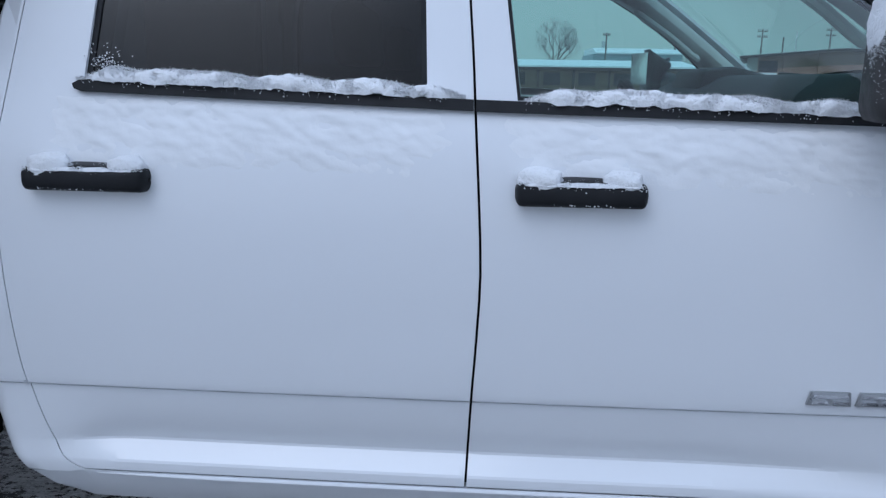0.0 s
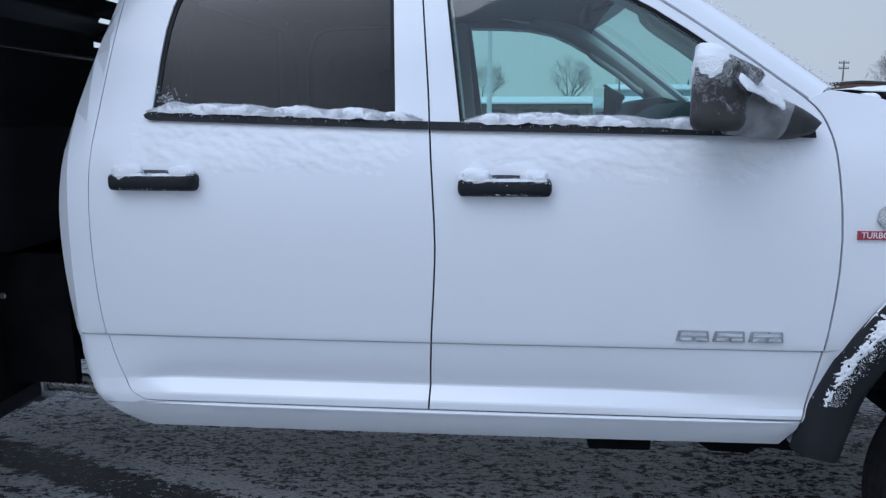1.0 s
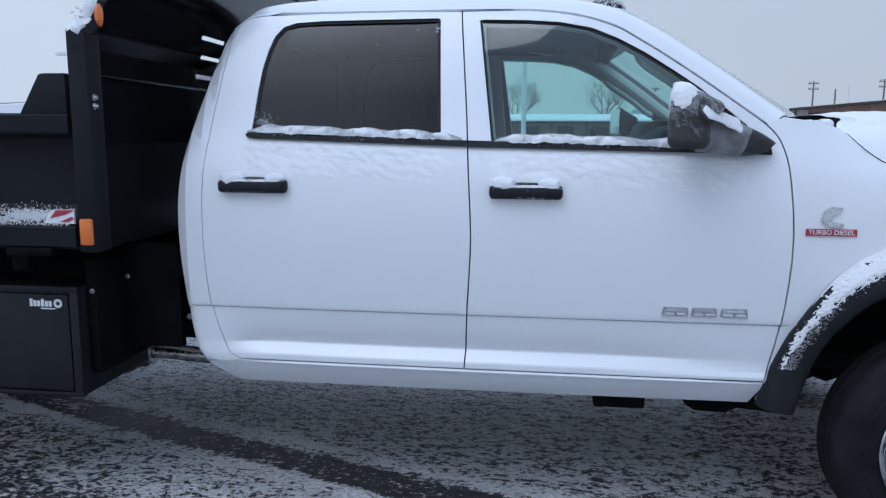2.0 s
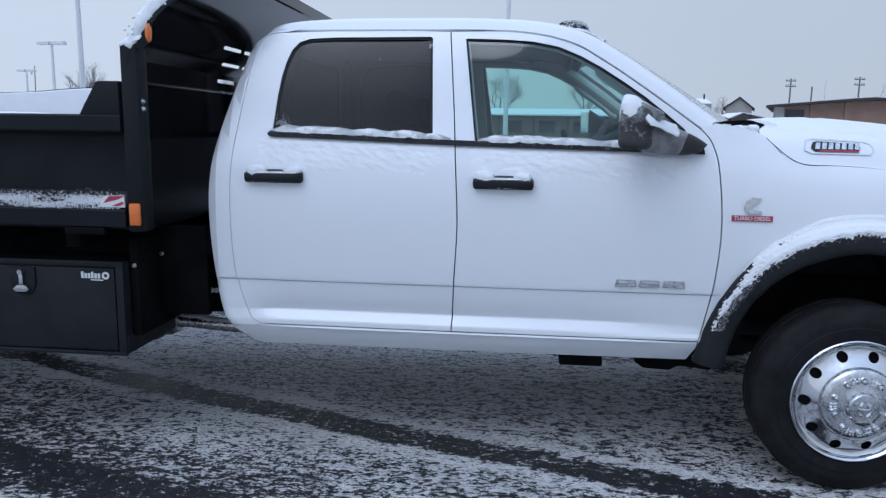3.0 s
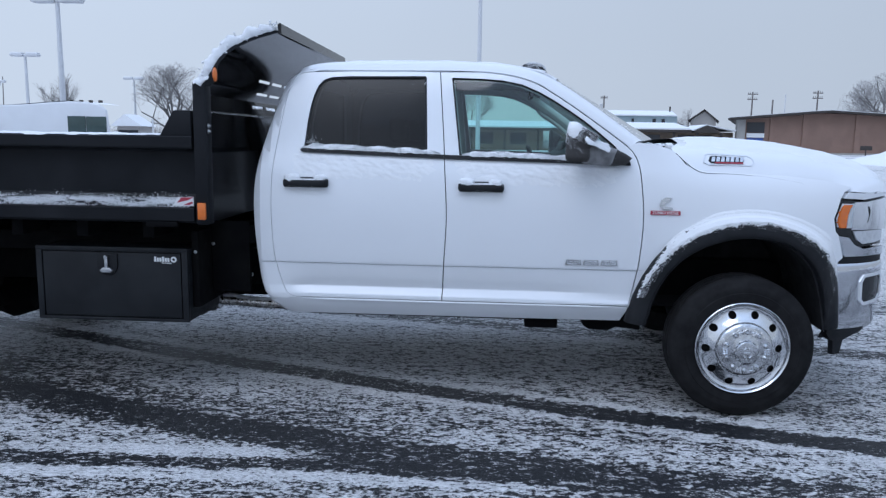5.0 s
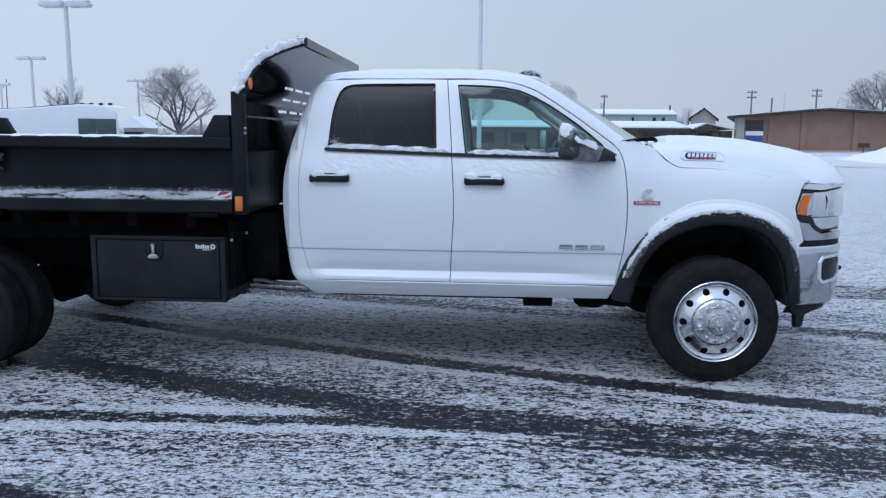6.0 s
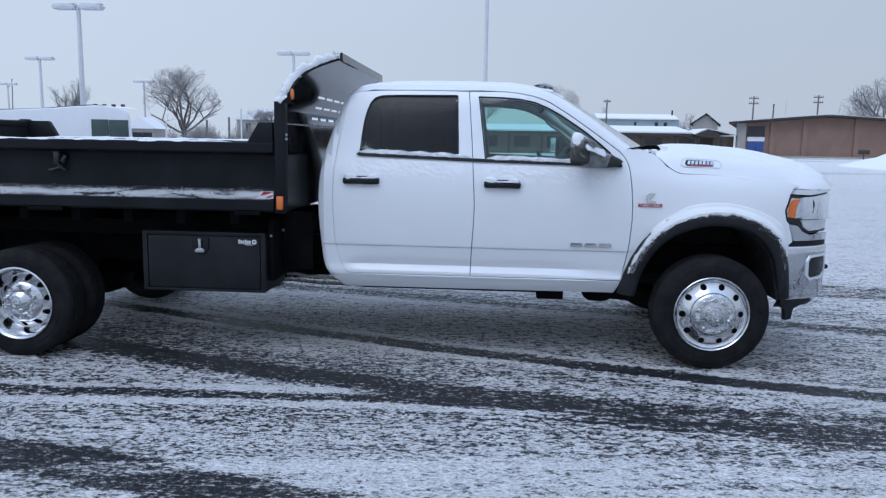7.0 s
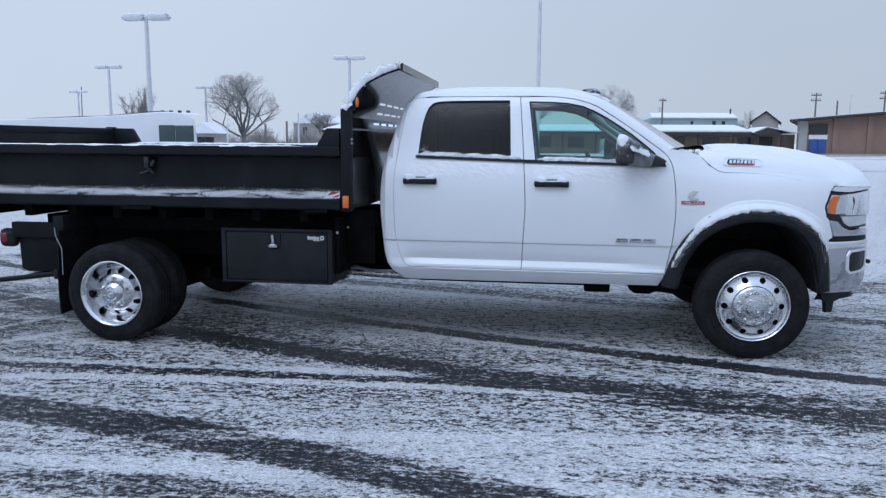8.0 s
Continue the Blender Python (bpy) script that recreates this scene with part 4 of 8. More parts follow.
for flipside in (False, True):
    fin = mirrored if flipside else (lambda b: b)
    head = part("headlight", fin(panel([(0.449, 1.170), (0.484, 1.272), (0.624, 1.266), (0.803, 1.292), (0.822, 1.290), (0.822, 1.010), (0.74, 1.013), (0.645, 1.003), (0.583, 1.028), (0.545, 1.069), (0.464, 1.080)],
                                       shaped(0.004), step=0.03, edge=0.005, depth=0.05, flip=True)), BLACK_GLOSS, truck, "headlight with amber side lens and chrome trim")
    part("lamp_rim", fin(panel(shrunk(dense([(0.449, 1.170), (0.484, 1.272), (0.624, 1.266), (0.803, 1.292), (0.822, 1.290), (0.822, 1.104), (0.545, 1.104), (0.464, 1.104)], 0.04), 0.017),
                               shaped(0.0095), step=0.03, edge=0.003, depth=0.02, flip=True)), LAMP_RIM, head, "bright inner rim")
    part("amber_lens", fin(panel([(0.470, 1.168), (0.478, 1.204), (0.492, 1.236), (0.506, 1.248), (0.550, 1.246), (0.534, 1.222), (0.525, 1.190), (0.521, 1.150), (0.522, 1.118), (0.492, 1.116), (0.478, 1.128), (0.471, 1.148)], shaped(0.018), step=0.02, edge=0.004, depth=0.03, flip=True)), AMBER, head, "amber side lens")
    part("reflector", fin(panel([(0.560, 1.254), (0.632, 1.254), (0.646, 1.200), (0.640, 1.140), (0.60, 1.120), (0.530, 1.114), (0.535, 1.196)], shaped(0.014), step=0.02, edge=0.004, depth=0.02, flip=True)), LAMP_SILVER, head, "silver side reflector")
    part("reflector", fin(panel([(0.668, 1.255), (0.80, 1.276), (0.812, 1.120), (0.672, 1.118), (0.678, 1.185)], shaped(0.012), step=0.03, edge=0.004, depth=0.02, flip=True)), LAMP_RIM, head, "bright reflector bowl")
    part("projector", fin(tube([on_front(x, z, 0.020) for x, z in spline([(0.640, 1.252), (0.655, 1.215), (0.658, 1.180), (0.645, 1.130)], 10)], [0.004, 0.006, 0.009, 0.011, 0.010, 0.008, 0.007, 0.007, 0.006, 0.004], 8)), BLACK_GLOSS, head, "dark projector ring")
    part("lamp_shelf", fin(panel([(0.575, 1.097), (0.800, 1.098), (0.806, 1.038), (0.730, 1.026), (0.648, 1.022), (0.602, 1.048)], shaped(0.012), step=0.03, edge=0.004, depth=0.02, flip=True)), LAMP_SILVER, head, "silver lower lamp shelf")
    part("clear_lens", fin(panel([(0.552, 1.262), (0.632, 1.264), (0.806, 1.288), (0.815, 1.104), (0.544, 1.106)], shaped(0.026), step=0.04, edge=0.003, depth=0.006, flip=True)), LENS, head, "clear lens").visible_shadow = False
    part("chrome_brow", fin(panel([(0.496, 1.284), (0.520, 1.318), (0.62, 1.312), (0.735, 1.324), (0.822, 1.334), (0.824, 1.302), (0.80, 1.300), (0.624, 1.276)], shaped(0.018), step=0.04, edge=0.004, depth=0.03, flip=True)), LAMP_RIM, head, "bright brow strip")
    part("chrome_trim", fin(panel([(0.476, 1.072), (0.543, 1.060), (0.580, 1.020), (0.645, 0.993), (0.74, 1.002), (0.822, 1.000), (0.822, 0.954), (0.524, 0.952)], shaped(0.020), step=0.03, edge=0.006, depth=0.04, flip=True)), BUMPER_CHROME, head, "chrome lower trim")
    # a solid black strip stands in for the dark gap here
    part("bumper_gap", fin(panel([(0.440, 0.950), (0.825, 0.950), (0.825, 0.915), (0.450, 0.915)], shaped(0.012), step=0.04, edge=0.003, depth=0.04, flip=True)), BLACK_PLASTIC, head, "black strip drawn as the dark gap above the bumper")

plan = [(front_plan(x) + 0.02, x) for x in np.linspace(0.47, 0.928, 26)]
plan = [(y, x) for y, x in plan] + [(2 * YC - y, x) for y, x in plan[::-1]]


def wrap(zs, outs, inset=0.0):
    """A strip round the truck's nose: heights and how far each row stands out."""
    rows = []
    for z, o in zip(zs, outs):
        row = []
        for i, (y, x) in enumerate(plan):
            a, b = plan[max(i - 1, 0)], plan[min(i + 1, len(plan) - 1)]
            t = Vector((b[0] - a[0], b[1] - a[1], 0)).normalized()
            nrm = Vector((-t.y, t.x, 0))
            row.append((x + nrm.y * (o - inset), y + nrm.x * (o - inset), z))
        rows.append(row)
    return rows


grille = part("grille", thick(grid(wrap([0.93, 1.0, 1.1, 1.2, 1.31], [-0.05, -0.05, -0.05, -0.05, -0.06])), 0.01), BLACK_GLOSS, truck, "black and chrome grille")
for z in (0.99, 1.06, 1.13, 1.20, 1.27):
    rws = [r[14:-14] for r in wrap([z - 0.018, z - 0.010, z + 0.010, z + 0.018], [-0.045, -0.03, -0.03, -0.045])]
    part("grille_bar", thick(grid(rws), 0.006), CHROME, grille, "chrome bar")
bump_rows = wrap([0.505, 0.53, 0.58, 0.66, 0.74, 0.80, 0.86, 0.895, 0.912, 0.918], [-0.02, 0.0, 0.012, 0.018, 0.020, 0.020, 0.022, 0.020, 0.012, -0.03])
bumper = part("front_bumper", thick(grid(bump_rows), 0.01), BUMPER_CHROME, truck, "chrome front bumper", angle=60)
for flipside in (False, True):
    fin = mirrored if flipside else (lambda b: b)
    hole = [(0.655, 0.70), (0.650, 0.80), (0.668, 0.828), (0.79, 0.835), (0.806, 0.815), (0.806, 0.715), (0.78, 0.692), (0.675, 0.680)]
    ring = shrunk(dense(hole, 0.03), -0.016)
    part("fog_bezel", fin(panel(ring, shaped(0.030), [hole], step=0.03, edge=0.005, depth=0.03, flip=True)), LAMP_RIM, bumper, "bright fog lamp bezel")
    part("fog_lamp", fin(panel(hole, shaped(0.022), step=0.03, edge=0.004, depth=0.02, flip=True)), BLACK_GLOSS, bumper, "dark fog lamp recess")
    part("tow_hook", fin(tube([(0.88, 0.55, 0.70), (0.96, 0.55, 0.705), (0.985, 0.56, 0.70)], 0.018, 10)), BLACK_PLASTIC, bumper, "black tow hook")
    low = [(0.478, 0.505), (0.50, 0.47), (0.525, 0.455), (0.532, 0.372), (0.575, 0.378), (0.590, 0.455), (0.70, 0.50), (0.78, 0.54), (0.60, 0.55), (0.50, 0.54)]
    part("valance", fin(panel(low, shaped(-0.005), step=0.03, edge=0.004, depth=0.03, flip=True)), BLACK_PLASTIC, bumper, "black lower valance")
low_rows = wrap([0.46, 0.50, 0.53], [-0.06, -0.03, -0.03])
part("air_dam", thick(grid(low_rows), 0.01), BLACK_PLASTIC, bumper)

# ---- wheels ----
TYRE_R = 0.402


def tyre_mesh(c, y_out, y_in, R=TYRE_R):
    """A truck tyre: bulged sidewalls, shoulder and three tread grooves. y_out is the face turned outwards."""
    s = 1 if y_in > y_out else -1
    w = abs(y_in - y_out)
    prof = [(0.252, 0.030), (0.258, 0.014), (0.275, 0.006), (0.300, 0.001), (0.318, 0.0), (0.322, 0.003), (0.345, 0.002), (0.362, 0.006), (0.366, 0.010), (R - 0.022, 0.014), (R - 0.010, 0.024), (R - 0.002, 0.036), (R, 0.046)]
    for g in (0.30, 0.50, 0.70):
        prof += [(R, w * g - 0.008), (R - 0.010, w * g - 0.006), (R - 0.010, w * g + 0.006), (R, w * g + 0.008)]
    prof += [(r, w - a) for r, a in prof[12::-1]]
    bm = lathe(prof, (c[0], y_out, c[2]), 72, 1, s)
    return bm


def disc(c, prof, r0, r1, hole_r, hole_at, y0, s, holes=10, turn=0.0):
    """A wheel disc from r0 to r1 with round hand holes, following a dish profile of (radius, depth)."""
    at = table(prof)
    outer = [(r1 * math.cos(a), r1 * math.sin(a)) for a in np.linspace(0, 2 * math.pi, 72, endpoint=False)]
    inner = [(r0 * math.cos(a), r0 * math.sin(a)) for a in np.linspace(0, 2 * math.pi, 48, endpoint=False)]
    hs = [inner]
    for i in range(holes):
        b = turn + 2 * math.pi * i / holes
        hs.append([(hole_at * math.cos(b) + hole_r * math.cos(a), hole_at * math.sin(b) + hole_r * math.sin(a)) for a in np.linspace(0, 2 * math.pi, 20, endpoint=False)])

    def place(u, v, lift):
        r = math.hypot(u, v)
        return (c[0] + u, y0 + s * (at(r) - lift), c[2] + v)
    return panel(outer, place, hs, step=0.022, edge=0.002, depth=0.005, flip=s > 0)


def wheel(c, y_face, s, front):
    """A polished ten-hole wheel with its tyre. y_face: the tyre's outer face; s: +1 where the inside lies towards +y."""
    if front:
        dish = [(0.08, -0.030), (0.13, -0.030), (0.150, -0.022), (0.175, -0.004), (0.205, 0.012), (0.232, 0.020), (0.246, 0.012), (0.262, -0.002)]
    else:
        dish = [(0.08, 0.060), (0.13, 0.060), (0.150, 0.075), (0.175, 0.110), (0.198, 0.130), (0.206, 0.130), (0.215, 0.128), (0.262, 0.12)]
    r_disc = 0.250 if front else 0.208
    wl = part("wheel", disc(c, dish, 0.10, r_disc, 0.0225, 0.203 if front else 0.178, y_face, s, turn=0.02 if front else 0.16), ALLOY, truck, "polished ten-hole aluminium wheel", angle=50)
    part("tyre", tyre_mesh(c, y_face, y_face + s * 0.225, 0.410 if front else TYRE_R), RUBBER, wl, "black road tyre")
    if front:
        ringp = [(0.240, 0.030), (0.246, 0.012), (0.252, 0.0), (0.262, -0.006), (0.268, -0.002), (0.268, 0.012), (0.256, 0.03)]
    else:
        ringp = [(0.206, 0.131), (0.214, 0.125), (0.222, 0.095), (0.232, 0.050), (0.240, 0.022), (0.250, 0.004), (0.260, -0.006), (0.268, -0.003), (0.268, 0.012), (0.256, 0.03)]
    part("rim", lathe(ringp, c_at(c, y_face), 72, 1, s), ALLOY, wl, "polished rim lip", angle=60)
    part("barrel", lathe([(0.242, 0.02), (0.225, 0.06), (0.222, 0.18), (0.240, 0.205)] if front else [(0.225, 0.10), (0.222, 0.18), (0.240, 0.205)], c_at(c, y_face), 48, 1, s), DARK, wl)
    y0 = y_face + s * (-0.030 if front else 0.060)
    back = [(0.08, 0.045), (0.17, 0.045), (0.19, 0.052), (0.238, 0.058)] if front else [(0.10, 0.13), (0.150, 0.135), (0.17, 0.150), (0.212, 0.165)]
    # an added near-black disc stands in for shade behind the holes
    part("hole_backing", lathe(back, c_at(c, y_face), 40, 1, s), GAP_SHADE, wl, "near-black disc added for the shade in the hand holes")
    if front:
        prof = [(0.0, -0.060), (0.036, -0.060), (0.058, -0.057), (0.064, -0.050), (0.067, -0.036), (0.080, -0.031), (0.096, -0.029), (0.132, -0.024), (0.148, -0.018), (0.158, -0.008), (0.161, 0.006)]
    else:
        prof = [(0.0, -0.070), (0.030, -0.070), (0.046, -0.067), (0.052, -0.058), (0.056, -0.052), (0.075, -0.046), (0.088, -0.032), (0.096, -0.014), (0.125, -0.010), (0.135, -0.004), (0.148, 0.004)]
    cap = lathe(prof, c_at(c, y0), 48, 1, s)
    part("hub_cover", cap, HUB_METAL, wl, "dull chrome hub cover with raised emblem", angle=40)
    emblem = joined(*[tube([(c[0] + 0.024 * math.cos(a), y0 - s * (0.062 if front else 0.072), c[2] + 0.030 * math.sin(a)) for a in np.linspace(lo, hi, 9)], 0.005, 6) for lo, hi in ((2.0, 4.3), (-1.2, 1.1))],
                    box((c[0] - 0.020, y0 - s * (0.062 if front else 0.072) - 0.004, c[2] - 0.004), (c[0] + 0.020, y0 - s * (0.062 if front else 0.072) + 0.004, c[2] + 0.004), 0.002))
    part("emblem", emblem, CHROME, wl)
    for i in (0, 2, 3, 5, 7, 8) if front else ():
        a = 2 * math.pi * i / 10
        y1 = y0 - s * 0.030
        ribs = [tube([(c[0] + r * math.cos(a + da), y1, c[2] + r * math.sin(a + da)) for r in (0.100, 0.128)], 0.0045, 6) for da in (-0.10, 0.02, 0.12)]
        ribs.append(tube([(c[0] + 0.114 * math.cos(a + da), y1 - s * 0.001, c[2] + 0.114 * math.sin(a + da)) for da in (-0.10, 0.0, 0.12)], 0.004, 6))
        part("cast_relief", joined(*ribs), ALLOY, wl, "raised cast relief")
    nut = lathe([(0.0, -0.050), (0.008, -0.049), (0.013, -0.042), (0.015, -0.030), (0.016, 0.0), (0.017, 0.010)], (0, 0, 0), 10, 1, s)
    me = mesh_of("lug_nut", nut, ALLOY)
    for i in range(10):
        a = 2 * math.pi * (i + 0.5) / 10
        ob = new("lug_nut", me)
        ob.parent = wl
        ob.matrix_basis = Matrix.Translation((c[0] + 0.112 * math.cos(a), y0, c[2] + 0.112 * math.sin(a)))
    return wl


def c_at(c, y):
    return (c[0], y, c[2])


wheel((-0.030, 0, 0.427), -0.050, 1, True)
wheel((-0.030, 0, 0.427), 2 * YC + 0.050, -1, True)
wheel((-5.038, 0, 0.386), -0.265, 1, False)
wheel((-5.038, 0, 0.386), 2 * YC + 0.265, -1, False)
for y, s in ((0.040, 1), (2 * YC - 0.040, -1)):
    inner = part("inner_wheel", lathe([(0.06, 0.03), (0.20, 0.03), (0.225, 0.10), (0.250, 0.19), (0.262, 0.20)], (-5.038, y, 0.386), 40, 1, s), DARK, truck, "dark inner rear wheel")
    part("tyre", tyre_mesh((-5.038, 0, 0.386), y, y + s * 0.225), RUBBER, inner, "black road tyre")

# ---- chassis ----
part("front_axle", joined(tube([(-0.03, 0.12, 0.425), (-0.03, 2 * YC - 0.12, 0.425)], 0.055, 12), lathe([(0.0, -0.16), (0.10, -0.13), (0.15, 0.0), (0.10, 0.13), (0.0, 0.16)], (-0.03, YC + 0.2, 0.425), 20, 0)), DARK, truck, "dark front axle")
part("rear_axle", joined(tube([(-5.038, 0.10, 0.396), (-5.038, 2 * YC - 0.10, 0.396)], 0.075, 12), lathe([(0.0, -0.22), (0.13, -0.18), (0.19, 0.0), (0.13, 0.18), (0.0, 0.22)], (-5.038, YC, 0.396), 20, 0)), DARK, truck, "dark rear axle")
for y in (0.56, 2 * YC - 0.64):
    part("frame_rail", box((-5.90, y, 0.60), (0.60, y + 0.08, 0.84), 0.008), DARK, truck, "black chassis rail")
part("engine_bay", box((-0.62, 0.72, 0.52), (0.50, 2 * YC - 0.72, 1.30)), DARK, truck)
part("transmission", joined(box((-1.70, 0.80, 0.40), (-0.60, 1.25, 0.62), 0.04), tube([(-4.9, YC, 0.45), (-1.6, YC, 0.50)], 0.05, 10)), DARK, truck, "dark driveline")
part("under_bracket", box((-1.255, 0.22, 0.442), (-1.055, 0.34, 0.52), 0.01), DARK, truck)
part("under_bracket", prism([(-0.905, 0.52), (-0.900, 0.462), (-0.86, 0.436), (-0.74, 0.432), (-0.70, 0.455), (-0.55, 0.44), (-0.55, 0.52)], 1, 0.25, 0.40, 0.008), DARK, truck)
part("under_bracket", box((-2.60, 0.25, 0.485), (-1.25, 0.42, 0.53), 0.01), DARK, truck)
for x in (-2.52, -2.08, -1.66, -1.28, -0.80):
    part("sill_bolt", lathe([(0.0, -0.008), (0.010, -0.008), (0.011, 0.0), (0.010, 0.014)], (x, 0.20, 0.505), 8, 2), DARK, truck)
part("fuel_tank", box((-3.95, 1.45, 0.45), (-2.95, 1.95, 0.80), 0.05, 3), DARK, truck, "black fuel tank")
# exhaust pipe and shield between cab and tool box
part("exhaust_pipe", tube(spline([(-3.34, 0.570, 0.488), (-3.20, 0.570, 0.484), (-3.00, 0.575, 0.470), (-2.70, 0.59, 0.462), (-2.2, 0.62, 0.46)], 20), 0.036, 16), PIPE, truck, "dull steel exhaust pipe")
part("exhaust_clamp", lathe([(0.040, -0.012), (0.062, -0.012), (0.066, -0.008), (0.066, 0.008), (0.062, 0.012), (0.040, 0.012)], (-3.300, 0.570, 0.487), 24, 0), STEEL, truck, "bright clamp ring")
part("heat_shield", tube(spline([(-3.27, 0.545, 0.530), (-3.20, 0.540, 0.528), (-3.10, 0.545, 0.508), (-2.98, 0.55, 0.500), (-2.85, 0.555, 0.500)], 16), [0.012, 0.018, 0.020, 0.020, 0.018, 0.016, 0.014, 0.013, 0.012, 0.012, 0.011, 0.010, 0.010, 0.009, 0.009, 0.008], 8), STEEL, truck, "bent bright heat shield strip")
part("muffler", lathe([(0.0, -0.30), (0.09, -0.29), (0.105, -0.26), (0.105, 0.24), (0.09, 0.27), (0.075, 0.285), (0.072, 0.33), (0.05, 0.34), (0.0, 0.34)], (-3.66, 0.57, 0.478), 24, 0), GREY_PLASTIC, truck, "dull grey muffler")
# added near-black box that darkens the space behind the cab
part("cab_gap_dark", box((-2.92, 0.34, 0.60), (-2.80, 2 * YC - 0.34, 0.98), 0.01), DARK, truck)
part("marker_reflector", lathe([(0.0, -0.008), (0.010, -0.008), (0.014, -0.004), (0.014, 0.004)], (-3.098, 0.556, 0.664), 14, 1), WHITE_PRINT, truck, "small white reflector")
part("marker_reflector", lathe([(0.0, -0.008), (0.010, -0.008), (0.014, -0.004), (0.014, 0.004)], (-3.070, 0.556, 0.664), 14, 1), WHITE_PRINT, truck, "small white reflector")

# ---- tool box under the bed ----
BX0, BX1, BZ0, BZ1, BY = -4.175, -3.252, 0.480, 0.918, -0.055
tool = part("tool_box", box((BX0, BY + 0.012, BZ0), (BX1, BY + 0.50, BZ1), 0.006), BOX_PAINT, truck, "black steel underbody tool box")
for lo, hi in (((BX0, BY - 0.004, BZ1 - 0.022), (BX1, BY + 0.02, BZ1 + 0.004)), ((BX0, BY - 0.004, BZ0 - 0.002), (BX1, BY + 0.02, BZ0 + 0.016)),
               ((BX0 - 0.002, BY - 0.0035, BZ0), (BX0 + 0.034, BY + 0.02, BZ1)), ((BX1 - 0.034, BY - 0.0035, BZ0), (BX1 + 0.002, BY + 0.02, BZ1))):
    part("door_surround", box(lo, hi, 0.003), BOX_PAINT, tool)
part("door", box((BX0 + 0.040, BY - 0.002, BZ0 + 0.022), (BX1 - 0.040, BY + 0.018, BZ1 - 0.028), 0.005), BOX_PAINT, tool, "flush black box door")
lx, lz = -3.735, 0.823
cup = [(lx - 0.062, lz + 0.062), (lx + 0.062, lz + 0.062), (lx + 0.062, lz - 0.02), (lx + 0.045, lz - 0.055), (lx + 0.02, lz - 0.07), (lx - 0.02, lz - 0.07), (lx - 0.045, lz - 0.055), (lx - 0.062, lz - 0.02)]
part("latch_plate", prism(cup, 1, BY - 0.012, BY + 0.004, 0.004), BLACK_PLASTIC, tool, "black latch recess")
part("latch", joined(box((lx - 0.010, BY - 0.026, lz - 0.035), (lx + 0.010, BY - 0.012, lz + 0.03), 0.003),
                     prism([(lx - 0.040, lz - 0.040), (lx - 0.022, lz - 0.022), (lx + 0.022, lz - 0.022), (lx + 0.040, lz - 0.040), (lx + 0.028, lz - 0.052), (lx - 0.028, lz - 0.052)], 1, BY - 0.028, BY - 0.012, 0.003),
                     lathe([(0.0, -0.018), (0.012, -0.018), (0.014, -0.010), (0.014, 0.0)], (lx, BY - 0.012, lz + 0.04), 14, 1)), STEEL, tool, "steel T-handle latch")
part("maker_mark", joined(*[box((-3.450 + 0.0160 * i, BY - 0.0055, 0.842), (-3.450 + 0.0160 * i + 0.012, BY - 0.003, 0.846 + (0.026 if i in (0, 3) else 0.019))) for i in range(6)],
                          lathe([(0.008, -0.002), (0.018, -0.002), (0.018, 0.0), (0.008, 0.0)], (-3.332, BY - 0.0035, 0.856), 18, 1), box((-3.405, BY - 0.0055, 0.832), (-3.345, BY - 0.003, 0.837))), WHITE_PRINT, tool, "white printed maker mark")
for x, y, z in ((-3.224, 0.0, 0.895), (-3.190, 0.200, 0.919)):
    part("bolt", lathe([(0.0, -0.010), (0.006, -0.009), (0.008, -0.003), (0.011, -0.002), (0.011, 0.0)], (x, y, z), 12, 1), STEEL, truck, "zinc bolt")
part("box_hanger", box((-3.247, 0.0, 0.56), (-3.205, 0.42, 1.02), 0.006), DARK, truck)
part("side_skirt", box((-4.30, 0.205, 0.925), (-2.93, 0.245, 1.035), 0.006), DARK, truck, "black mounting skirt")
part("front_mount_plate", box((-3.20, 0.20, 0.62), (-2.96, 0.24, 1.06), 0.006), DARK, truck)

